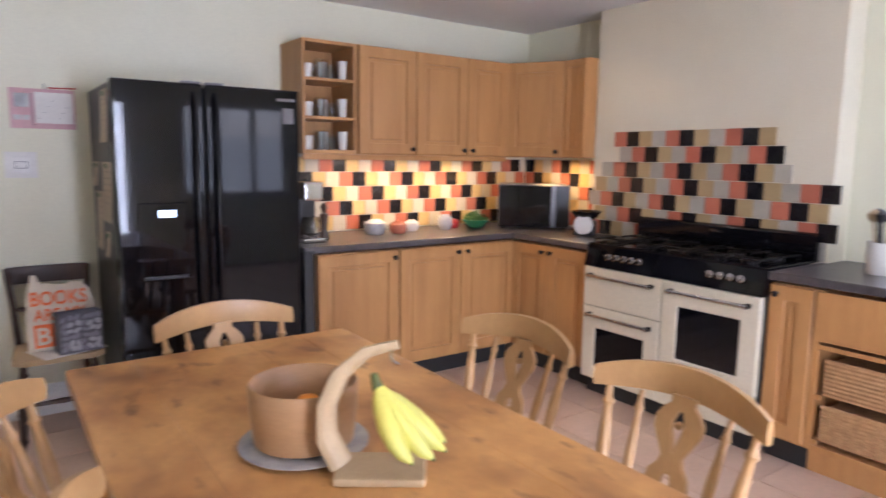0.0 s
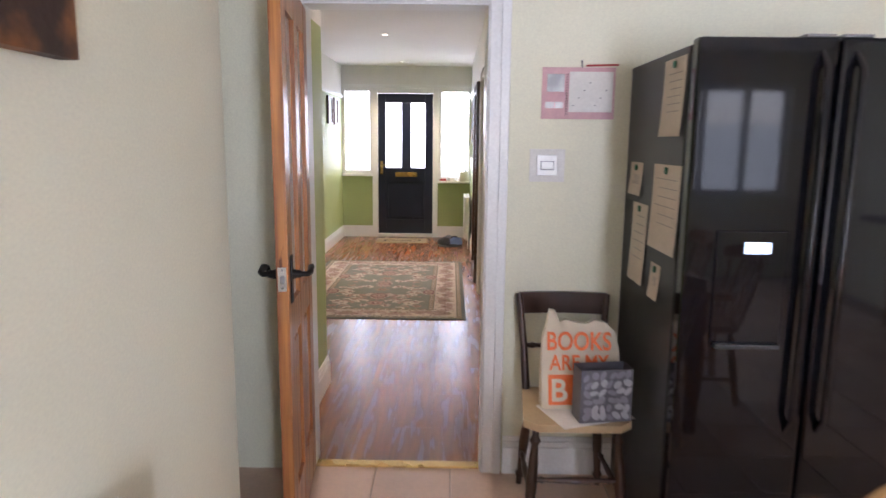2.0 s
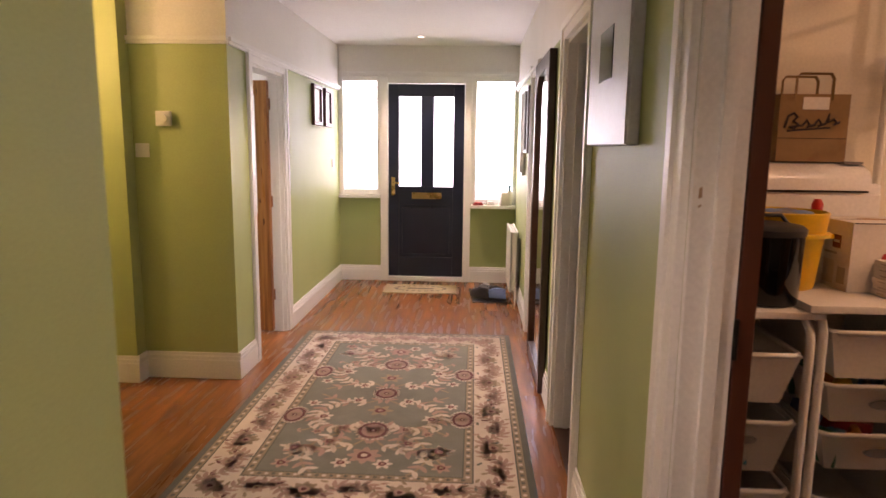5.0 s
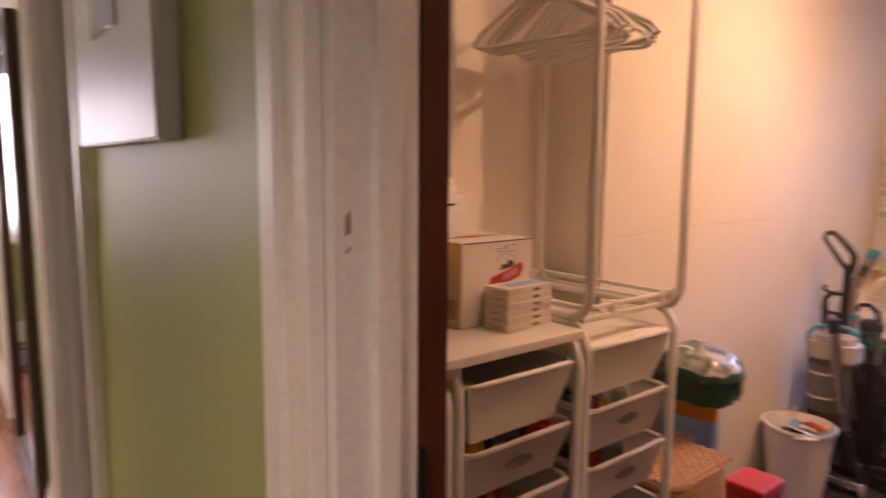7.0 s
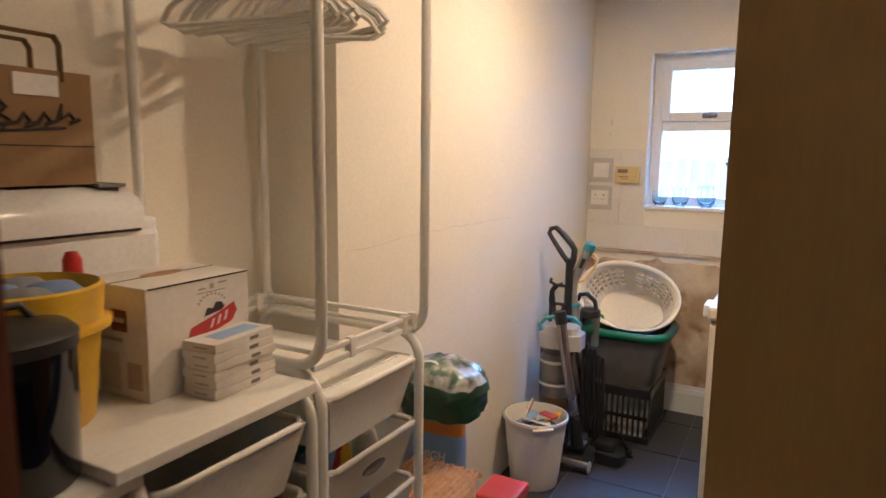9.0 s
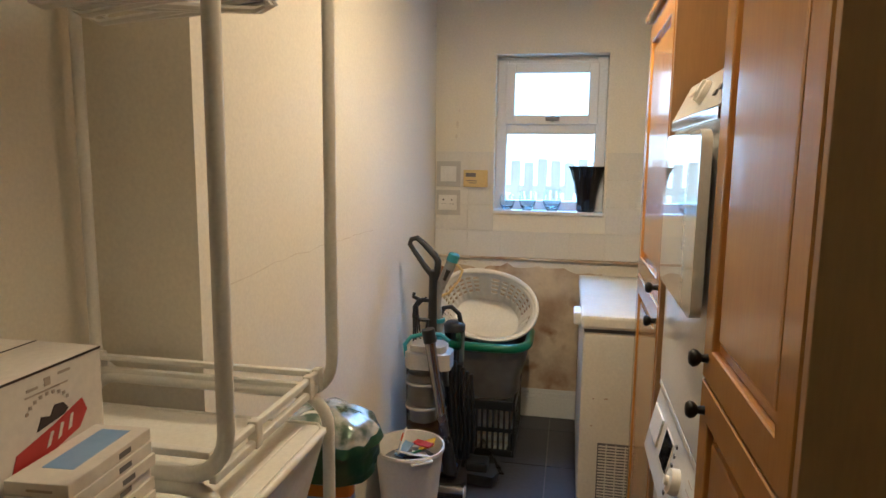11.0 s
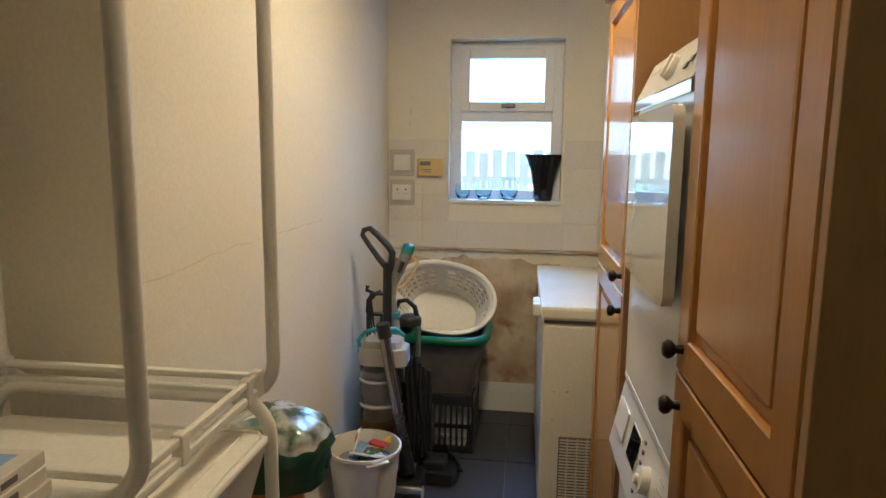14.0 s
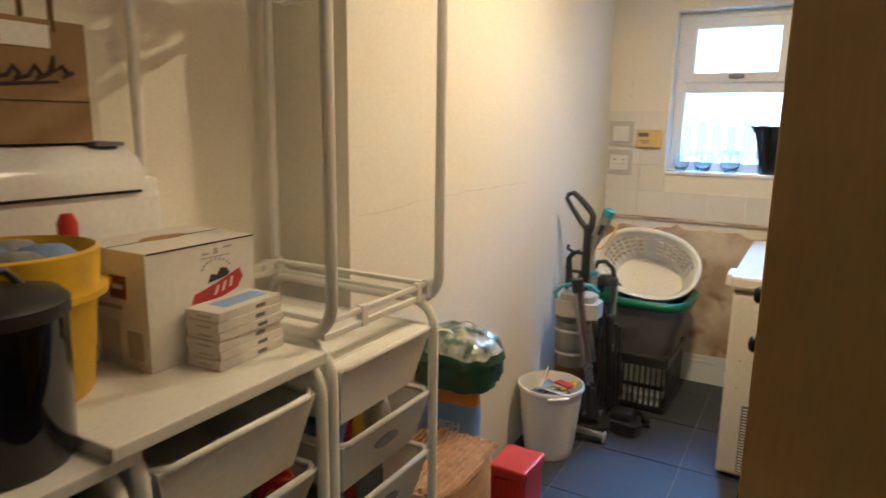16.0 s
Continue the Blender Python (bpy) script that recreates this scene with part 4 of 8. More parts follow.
def wall_unit(a, b):
    t = thing("wall_cabinet", "light oak wall cabinet with a panelled door", "cabinet", at((a + b) / 2, UY, 1.45), "wall cabinets")
    wpart("body", S().box(a, UY, 1.45, b, KN - 0.002, 2.13, 0.002), "cabinet_oak", t)
    fr, pa = S(), S()
    framed_door(fr, pa, a + 0.002, b - 0.002, 1.455, 2.125, facing("s", UY))
    d = wpart("door", fr, "cabinet_oak", t)
    wpart("door_panel", pa, "cabinet_oak", d)
    return d


for a, b, kx in ((2.45, 2.88, 2.845), (2.885, 3.31, 3.275), (3.315, 3.69, 3.35)):
    d = wall_unit(a, b)
    wpart("knob", knob("s", UY - 0.022, kx, 1.49), "black_iron", d, "black knob")
# corner and east wall cabinets
t = thing("corner_wall_cabinet", "light oak diagonal corner wall cabinet", "cabinet", at(3.8, 3.6, 1.45))
wpart("body", S().prism([(3.70, UY), (3.91, 3.44), (4.19, 3.44), (4.19, KN - 0.002), (3.70, KN - 0.002)], 2, 1.45, 2.13), "cabinet_oak", t)
ln = math.hypot(0.21, 0.37)
fr, pa = S(), S()
framed_door(fr, pa, 0.004, ln - 0.004, 1.455, 2.125, facing("s", 0.0))
m = pose(3.70, UY, 0, 0, 0, math.degrees(math.atan2(-0.37, 0.21)))
d = wpart("door", fr.move(m), "cabinet_oak", t)
wpart("door_panel", pa.move(m), "cabinet_oak", d)
wpart("knob", knob("s", -0.022, ln - 0.04, 1.49).move(m), "black_iron", d, "black knob")
t = thing("wall_cabinet", "light oak wall cabinet beside the chimney breast", "cabinet", at(3.92, 3.33, 1.45), "wall cabinets")
wpart("body", S().box(3.915, 3.225, 1.45, 4.19, 3.436, 2.13, 0.002), "cabinet_oak", t)
fr, pa = S(), S()
framed_door(fr, pa, 3.228, 3.434, 1.455, 2.125, facing("w", 3.915), 0.05)
d = wpart("door", fr, "cabinet_oak", t)
wpart("door_panel", pa, "cabinet_oak", d)
solo("light_pelmet", S().box(2.08, UY + 0.002, 1.415, 3.70, UY + 0.02, 1.449, 0.003), "cabinet_oak", "oak pelmet hiding lights under the wall cabinets", "pelmet")

# ---------- kitchen: fridge ----------
FX0, FX1, FY0 = 0.985, 1.89, 3.42
t = thing("fridge_freezer", "glossy black double door fridge freezer", "fridge", at(1.44, 3.8))
wpart("body", S().box(FX0, FY0 + 0.07, 0.03, FX1, KN - 0.01, 1.76, 0.006), "black_plastic", t)
mid = 1.40
dl = S().box(FX0, FY0, 0.05, mid - 0.004, FY0 + 0.062, 1.775, 0.012)
d1 = wpart("door", dl, "black_gloss", t)
d2 = wpart("door", S().box(mid + 0.004, FY0, 0.05, FX1, FY0 + 0.062, 1.775, 0.012), "black_gloss", t)
for dd, xx in ((d1, mid - 0.05), (d2, mid + 0.05)):
    wpart("handle", S().tube([(xx, FY0 + 0.003, 0.55), (xx, FY0 - 0.035, 0.60), (xx, FY0 - 0.035, 1.68), (xx, FY0 + 0.003, 1.73)], 0.011), "black_gloss", dd)
sp = S().box(1.08, FY0 - 0.008, 0.83, 1.30, FY0 + 0.001, 1.20, 0.006)
dp = wpart("dispenser", sp, "black_gloss", d1)
wpart("dispenser_recess", S().box(1.10, FY0 - 0.0085, 0.85, 1.28, FY0 - 0.0075, 1.10), "black_gloss", dp)
wpart("display", S().box(1.165, FY0 - 0.012, 1.13, 1.245, FY0 - 0.008, 1.165, 0.002), "led", dp, "lit white display")
wpart("drip_tray", S().box(1.09, FY0 - 0.03, 0.83, 1.29, FY0 - 0.008, 0.845, 0.004), "black_plastic", dp)
wpart("sticker", S().box(1.80, FY0 - 0.0015, 1.60, 1.86, FY0 - 0.0005, 1.68).box(1.77, FY0 - 0.0015, 1.715, 1.87, FY0 - 0.0005, 1.73), "ink", d2, "small grey label")
wpart("hinge_cover", S().box(1.30, FY0 + 0.01, 1.776, 1.39, FY0 + 0.06, 1.785, 0.003).box(1.41, FY0 + 0.01, 1.776, 1.50, FY0 + 0.06, 1.785, 0.003), "grey_metal", t)
random.seed(11)
for y0, y1, z0, z1 in ((3.51, 3.715, 1.485, 1.735), (3.90, 4.06, 1.265, 1.39), (3.49, 3.765, 1.10, 1.392), (3.81, 4.0, 0.935, 1.237), (3.63, 3.735, 0.92, 1.045)):
    n = thing("fridge_note", "cream sheet of paper held to the fridge by a magnet", "note", at(FX0 - 0.002, (y0 + y1) / 2, z0), "papers on the fridge side")
    s = S()
    rows_ = 5
    for k in range(rows_):
        za, zb = z0 + (z1 - z0) * k / rows_, z0 + (z1 - z0) * (k + 1) / rows_
        oa, ob_ = 0.010 * (1 - k / rows_) ** 2, 0.010 * (1 - (k + 1) / rows_) ** 2
        s.add([(FX0 - 0.002 - oa, y0, za), (FX0 - 0.002 - oa, y1, za), (FX0 - 0.002 - ob_, y1, zb), (FX0 - 0.002 - ob_, y0, zb), (FX0 - 0.001 - oa, y0, za), (FX0 - 0.001 - oa, y1, za), (FX0 - 0.001 - ob_, y1, zb), (FX0 - 0.001 - ob_, y0, zb)], [(0, 1, 2, 3), (4, 7, 6, 5), (0, 3, 7, 4), (1, 5, 6, 2)])
    wpart("sheet", s, "note_paper", n)
    for k in range(6):
        z = z1 - 0.05 - k * (z1 - z0 - 0.08) / 7
        u = 0.010 * (1 - (z - z0) / (z1 - z0)) ** 2
        wpart("printed_line", S().box(FX0 - 0.0032 - u, y0 + 0.03, z, FX0 - 0.0018 - u, y1 - random.uniform(0.03, 0.08), z + 0.003), "faint_ink", n)
    wpart("magnet", S().lathe([(0.012, 0), (0.012, 0.006), (0.001, 0.007)], 12, m=pose(FX0 - 0.003, (y0 + y1) / 2, z1 - 0.02, 0, -90, 0)), "green_plastic", n)

# ---------- kitchen: range cooker ----------
CX, C0, C1 = 3.46, 1.665, 2.78
t = thing("range_cooker", "cream range cooker with black hob and glass oven doors", "cooker", at(3.7, 2.22))
wpart("body", S().box(CX + 0.03, C0, 0.10, 3.995, C1, 0.80, 0.004), "black_plastic", t)
wpart("plinth", S().box(CX + 0.06, C0 + 0.01, 0.0, 3.9, C1 - 0.01, 0.10), "black_plastic", t)
wpart("control_panel", S().prism([(CX + 0.0, 0.80), (CX + 0.035, 0.925), (3.90, 0.925), (3.90, 0.80)], 1, C0, C1).move(Matrix()), "black_gloss", t)
hob = S().box(CX + 0.03, C0, 0.925, 3.99, C1, 0.937, 0.004)
hb = wpart("hob", hob, "black_gloss", t)
for k in range(5):
    yy = C0 + 0.14 + k * 0.21
    g = S()
    for dx in (0.12, 0.36):
        g.tube([(CX + dx - 0.09, yy - 0.08, 0.962), (CX + dx + 0.09, yy - 0.08, 0.962)], 0.006, 6).tube([(CX + dx - 0.09, yy + 0.08, 0.962), (CX + dx + 0.09, yy + 0.08, 0.962)], 0.006, 6)
        g.tube([(CX + dx, yy - 0.09, 0.962), (CX + dx, yy + 0.09, 0.962)], 0.006, 6)
        g.lathe([(0.045, 0.938), (0.045, 0.95), (0.03, 0.955), (0.001, 0.955)], 14, at=(CX + dx, yy, 0))
        for sx in (-0.085, 0.085):
            for sy in (-0.08, 0.08):
                g.tube([(CX + dx + sx, yy + sy, 0.936), (CX + dx + sx, yy + sy, 0.962)], 0.005, 6)
    wpart("pan_support", g, "black_iron", hb)
up = S().prism([(3.95, 0.93), (3.95, 1.06), (3.97, 1.075), (3.988, 1.075), (3.988, 0.93)], 1, C0, C1)
wpart("upstand", up, "black_gloss", t)
wpart("badge", S().box(3.944, 2.18, 1.03, 3.951, 2.26, 1.045), "chrome", t)
for k in range(9):
    yy = C0 + 0.12 + k * 0.055 + (0.38 if k > 3 else 0)
    wpart("control_knob", S().lathe([(0.020, 0), (0.020, 0.012), (0.013, 0.014), (0.012, 0.03), (0.001, 0.031)], 14, m=pose(CX + 0.016, yy, 0.865, 0, -74, 0)), "chrome", t)


def oven(y0, y1, z0, z1, window):
    s = S()
    if window:
        ring_frame(s, lambda u, d, z: (CX + 0.03 - d, u, z), y0, y1, 0, 0.03, z0, z1, 0.10, 0.08, 0.13, 0.006)
    else:
        s.box(CX, y0, z0, CX + 0.03, y1, z1, 0.006)
    d = wpart("oven_door", s, "cream_enamel", t)
    if window:
        wpart("oven_window", S().box(CX + 0.006, y0 + 0.098, z0 + 0.078, CX + 0.02, y1 - 0.098, z1 - 0.128), "black_gloss", d)
    hz = z1 - 0.05
    h = S().tube([(CX - 0.035, y0 + 0.05, hz), (CX - 0.035, y1 - 0.05, hz)], 0.011)
    wpart("door_handle", h, "chrome", d)
    br = S()
    for yy in (y0 + 0.06, y1 - 0.06):
        br.tube([(CX + 0.002, yy, hz), (CX - 0.036, yy, hz)], 0.014, 10)
    wpart("handle_bracket", br, "black_iron", d)


mc = (C0 + C1) / 2
oven(C0 + 0.004, mc - 0.004, 0.30, 0.795, True)
oven(C0 + 0.004, mc - 0.004, 0.105, 0.295, False)
oven(mc + 0.004, C1 - 0.004, 0.56, 0.795, False)
oven(mc + 0.004, C1 - 0.004, 0.105, 0.555, True)

# ---------- kitchen: on the worktop ----------
t = thing("microwave", "black glass microwave with a silver case in the corner", "microwave", at(3.88, 3.70, 0.926, -40))
part("case", S().box(-0.26, -0.17, 0.012, 0.26, 0.17, 0.325, 0.008), "grey_metal", t)
part("door", S().box(-0.255, -0.19, 0.018, 0.12, -0.17, 0.318, 0.004), "black_gloss", t)
part("control_panel", S().box(0.155, -0.185, 0.018, 0.255, -0.17, 0.318, 0.004), "black_plastic", t)
part("handle", S().box(0.124, -0.20, 0.02, 0.15, -0.17, 0.29, 0.005), "grey_metal", t)
s = S()
for sx in (-0.22, 0.22):
    for sy in (-0.14, 0.14):
        s.lathe([(0.012, 0), (0.012, 0.014)], 8, at=(sx, sy, 0))
part("foot", s, "black_plastic", t)
t = thing("coffee_machine", "chrome and black coffee machine on the worktop", "coffee machine", at(2.06, 3.72, 0.926))
part("base", S().box(-0.07, -0.12, 0, 0.07, 0.12, 0.03, 0.008), "chrome", t)
part("column", S().box(-0.055, 0.0, 0.03, 0.055, 0.11, 0.34, 0.012), "black_plastic", t)
part("brew_head", S().box(-0.06, -0.11, 0.25, 0.06, 0.02, 0.36, 0.014), "chrome", t)
part("jug", S().lathe([(0.04, 0.032), (0.055, 0.06), (0.05, 0.13), (0.04, 0.15), (0.036, 0.15), (0.046, 0.12), (0.05, 0.06), (0.001, 0.04)], 16, at=(0, -0.055, 0)), "tumbler", t)
t = thing("pepper_mill", "dark wooden pepper mill on the worktop", "pepper mill", at(2.17, 3.72, 0.926))
part("body", S().lathe([(0.028, 0), (0.03, 0.02), (0.018, 0.06), (0.024, 0.12), (0.026, 0.16), (0.012, 0.17), (0.022, 0.20), (0.012, 0.225), (0.001, 0.23)], 14), "dark_wood", t)
for x, y, r, hh, mat_, nm, lb in ((2.60, 3.85, 0.075, 0.09, "plate", "storage_jar", "grey glazed pot on the worktop"), (2.76, 3.82, 0.06, 0.075, "tile_red", "clay_pot", "small terracotta pot on the worktop"), (2.92, 3.9, 0.05, 0.07, "white_plastic", "butter_dish", "white dish on the worktop"), (3.18, 3.86, 0.055, 0.10, "plate", "sugar_bowl", "patterned china jar on the worktop"), (3.30, 3.92, 0.04, 0.06, "red_plastic", "jam_jar", "red jar on the worktop")):
    solo(nm, S().lathe([(r * 0.75, 0), (r, hh * 0.4), (r * 0.95, hh * 0.85), (r * 0.6, hh), (r * 0.5, hh * 1.1), (0.001, hh * 1.12)], 18), mat_, lb, nm.replace("_", " "), at(x, y, 0.926))
random.seed(3)
t = thing("salad_bowl", "bowl heaped with green leaves on the worktop", "bowl", at(3.46, 3.86, 0.926))
part("dish", S().lathe([(0.05, 0), (0.10, 0.05), (0.105, 0.06), (0.098, 0.06), (0.045, 0.01)], 18), "green_plastic", t)
s = S()
for k in range(40):
    a, r = random.uniform(0, 6.28), random.uniform(0, 0.08)
    m = pose(r * math.cos(a), r * math.sin(a), random.uniform(0.05, 0.12 - r * 0.4), random.uniform(0, 360), random.uniform(0, 360), random.uniform(0, 360))
    s.add([m @ Vector(p) for p in ((-0.03, 0, 0), (0, -0.018, 0.006), (0.03, 0, 0), (0, 0.018, 0.006), (0, 0, 0.01))], [(0, 1, 4), (1, 2, 4), (2, 3, 4), (3, 0, 4)])
part("leaves", s, "hedge", t)
t = thing("kitchen_scales", "black scales with a round white dial", "scales", at(3.83, 3.12, 0.926, -60))
part("body", S().box(-0.07, -0.06, 0, 0.07, 0.06, 0.10, 0.012), "black_plastic", t)
part("dial", S().lathe([(0.065, 0), (0.065, 0.015), (0.001, 0.017)], 24, m=pose(0, -0.06, 0.075, 90, 0, 0)), "white_plastic", t)
part("pan", S().lathe([(0.05, 0.10), (0.10, 0.15), (0.11, 0.165), (0.104, 0.165), (0.05, 0.108), (0.001, 0.108)], 22), "black_gloss", t)
t = thing("utensil_pot", "white pot of kitchen utensils on the worktop", "utensil pot", at(3.86, 1.33, 0.926))
part("pot", S().lathe([(0.06, 0), (0.065, 0.02), (0.065, 0.15), (0.06, 0.15), (0.055, 0.02), (0.001, 0.02)], 20), "white_plastic", t)
for k in range(6):
    a = k * 1.05
    part("utensil", S().tube([(0.02 * math.cos(a), 0.02 * math.sin(a), 0.025), (0.05 * math.cos(a), 0.05 * math.sin(a), 0.24)], 0.006, 6).lathe([(0.001, 0), (0.025, 0.02), (0.028, 0.045), (0.001, 0.07)], 8, at=(0.05 * math.cos(a), 0.05 * math.sin(a), 0.235)), "black_plastic" if k % 2 else "pale_wood", t)

# ---------- kitchen: table and chairs ----------
t = thing("dining_table", "worn pine farmhouse dining table", "table", at(1.13, 1.5))
TX0, TX1, TY0, TY1 = 0.655, 1.61, 0.62, 2.365
for k in range(5):
    a = TX0 + (TX1 - TX0) * k / 5
    wpart("tabletop_board", S().box(a + 0.0002, TY0, 0.722, a + (TX1 - TX0) / 5 - 0.0002, TY1, 0.76, 0.0008 if 0 < k < 4 else 0.004), "table_pine", t)
wpart("apron", S().box(TX0 + 0.08, TY0 + 0.08, 0.61, TX1 - 0.08, TY0 + 0.10, 0.722).box(TX0 + 0.08, TY1 - 0.10, 0.61, TX1 - 0.08, TY1 - 0.08, 0.722).box(TX0 + 0.08, TY0 + 0.1, 0.61, TX0 + 0.1, TY1 - 0.1, 0.722).box(TX1 - 0.1, TY0 + 0.1, 0.61, TX1 - 0.08, TY1 - 0.1, 0.722), "table_pine", t)
for x in (TX0 + 0.11, TX1 - 0.11):
    for y in (TY0 + 0.11, TY1 - 0.11):
        wpart("leg", S().lathe([(0.03, 0), (0.034, 0.03), (0.026, 0.07), (0.045, 0.30), (0.05, 0.46), (0.036, 0.51), (0.05, 0.54), (0.05, 0.722)], 16, at=(x, y, 0)), "table_pine", t)


def turned(p0, p1, r):
    """A turned spindle with beads between two points."""
    a, b = Vector(p0), Vector(p1)
    prof = [(0, 0.7), (0.08, 0.75), (0.12, 1.15), (0.16, 0.75), (0.35, 1.0), (0.5, 1.2), (0.65, 1.0), (0.82, 0.7), (0.86, 1.15), (0.9, 0.7), (1, 0.65)]
    return S().tube([a.lerp(b, u) for u, _ in prof], [r * v for _, v in prof], 10)


def farmhouse_chair(m, material="chair_beech", label="light beech farmhouse chair with a fretted splat back", group="chairs round the table"):
    t = thing("dining_chair", label, "chair", m, group)
    seat = [(0.21 * math.cos(a) * (1.05 if math.sin(a) > 0 else 0.98), 0.205 * math.sin(a)) for a in [2 * math.pi * k / 24 for k in range(24)]]
    seat = [(math.copysign(abs(x / 0.22) ** 0.55 * 0.22, x), math.copysign(abs(y / 0.21) ** 0.55 * 0.21, y)) for x, y in seat]
    part("seat", S().prism(seat, 2, 0.43, 0.462), material, t)
    for sx in (-1, 1):
        for sy in (-1, 1):
            part("leg", turned((0.20 * sx, 0.19 * sy, 0.0), (0.15 * sx, 0.14 * sy, 0.432), 0.021), material, t)
        part("stretcher", turned((0.185 * sx, 0.175, 0.15), (0.185 * sx, -0.175, 0.15), 0.013), material, t)
    part("stretcher", turned((-0.185, 0.0, 0.15), (0.185, 0.0, 0.15), 0.013), material, t)
    # curved top rail, rising in the middle
    top = S()
    n = 18
    ring = []
    for k in range(n + 1):
        u = -1 + 2 * k / n
        x, y = 0.255 * u, -0.30 + 0.075 * u * u
        zc, hh = 0.815 + 0.030 * (1 - u * u), 0.042 * (1 - 0.30 * abs(u) ** 3)
        ring.append([(x, y - 0.012, zc - hh), (x, y + 0.012, zc - hh), (x, y + 0.016, zc), (x, y + 0.008, zc + hh), (x, y - 0.010, zc + hh), (x, y - 0.016, zc)])
    v = [p for r in ring for p in r]
    f = [(6 * i + k, 6 * i + (k + 1) % 6, 6 * i + 6 + (k + 1) % 6, 6 * i + 6 + k) for i in range(n) for k in range(6)]
    top.add(v, f + [(5, 4, 3, 2, 1, 0), tuple(6 * n + k for k in range(6))])
    part("top_rail", top, material, t)
    for u in (-0.86, -0.52, 0.52, 0.86):
        x, y = 0.255 * u, -0.30 + 0.075 * u * u
        part("spindle", turned((x * 0.82, -0.165, 0.455), (x, y, 0.79), 0.0125 if abs(u) < 0.7 else 0.016), material, t)
    # pierced splat of two mirrored scrolled halves joined by bridges
    def lean(z):
        return -0.175 - 0.122 * (z - 0.46) / 0.39
    edge = [(0.020, 0.46), (0.028, 0.50), (0.052, 0.535), (0.064, 0.575), (0.058, 0.61), (0.036, 0.635), (0.030, 0.655), (0.048, 0.685), (0.068, 0.72), (0.070, 0.75), (0.052, 0.775), (0.034, 0.79), (0.036, 0.81)]
    hole = [(0.004, 0.46), (0.005, 0.50), (0.018, 0.53), (0.030, 0.572), (0.024, 0.60), (0.008, 0.618), (0.002, 0.655), (0.012, 0.69), (0.030, 0.72), (0.034, 0.742), (0.016, 0.765), (0.004, 0.78), (0.004, 0.81)]
    sp = S()
    k = len(edge)
    for sx in (-1, 1):
        vv = [(sx * x, lean(z) + dy, z) for dy in (-0.007, 0.007) for row, thin in ((edge, 1.0), (hole, 0.55)) for x, z in [(thin * p, q) for p, q in row]]
        ff = []
        for i in range(k - 1):
            ff += [(i, i + 1, k + i + 1, k + i), (2 * k + i, 3 * k + i, 3 * k + i + 1, 2 * k + i + 1), (i, 2 * k + i, 2 * k + i + 1, i + 1), (k + i, k + i + 1, 3 * k + i + 1, 3 * k + i)]
        sp.add(vv, ff + [(0, k, 3 * k, 2 * k), (k - 1, 3 * k - 1, 4 * k - 1, 2 * k - 1)])
    for z0, z1 in ((0.46, 0.505), (0.612, 0.665), (0.772, 0.81)):
        sp.add([(sx * 0.012, lean(z) + dy, z) for z in (z0, z1) for dy in (-0.0065, 0.0065) for sx in (-1, 1)], [(0, 1, 3, 2), (4, 6, 7, 5), (0, 4, 5, 1), (2, 3, 7, 6), (0, 2, 6, 4), (1, 5, 7, 3)])
    for z, r in ((0.572, 0.009), (0.735, 0.010)):
        sp.lathe([(r, -0.0065), (r, 0.0065)], 12, m=pose(0, lean(z), z, 73, 0, 0))
    part("splat", sp, material, t, "pierced fretwork splat")
    return t


c0 = farmhouse_chair(at(1.20, 2.23, 0, 183))
for x, y, a in ((1.71, 1.70, 94), (1.69, 1.065, 91), (0.72, 1.74, -106), (0.83, 1.15, -94)):
    copy_thing(c0, at(x, y, 0, a))

t = thing("fruit_bowl", "deep round wooden fruit bowl on the table", "bowl", at(1.06, 1.46, 0.772))
part("bowl", S().lathe([(0.095, 0), (0.115, 0.01), (0.123, 0.08), (0.126, 0.143), (0.122, 0.147), (0.116, 0.141), (0.112, 0.08), (0.095, 0.018), (0.001, 0.016)], 40), "bowl_wood", t)
solo("plate", S().lathe([(0.09, 0), (0.12, 0.004), (0.15, 0.011), (0.15, 0.0125), (0.115, 0.0105), (0.001, 0.0105)], 40), "plate", "patterned grey serving plate under the bowl", "plate", at(1.06, 1.46, 0.761))
for dx, dy in ((0.03, 0.045), (-0.045, -0.01), (0.04, -0.035)):
    solo("orange", S().lathe([(0.001, 0), (0.022, 0.004), (0.034, 0.02), (0.038, 0.038), (0.034, 0.056), (0.02, 0.07), (0.001, 0.073)], 16), "orange_fruit", "ripe orange in the wooden bowl", "orange", at(1.06 + dx, 1.46 + dy, 0.789), "oranges")
t = thing("banana_stand", "pale wooden banana stand with a curved arm", "banana stand", at(1.14, 1.24, 0.761, -35))
part("base", S().box(-0.095, -0.065, 0, 0.095, 0.065, 0.018, 0.007), "pale_wood", t)
a_ = [(-0.085, 0, 0.02), (-0.115, 0, 0.08), (-0.115, 0, 0.15), (-0.085, 0, 0.22), (-0.03, 0, 0.268), (0.035, 0, 0.285)]
part("arm", S().tube(a_, [0.03, 0.028, 0.026, 0.025, 0.022, 0.017], 10, flat=0.5), "pale_wood", t)
part("hook", S().tube([(0.02, 0, 0.275), (0.02, 0, 0.25), (0.035, 0, 0.24)], 0.004, 6), "chrome", t)
t = thing("bananas", "bunch of ripe bananas hanging on the stand", "bananas", at(1.125, 1.225, 0.800, -35))
t.scale = (0.84, 0.84, 0.72)
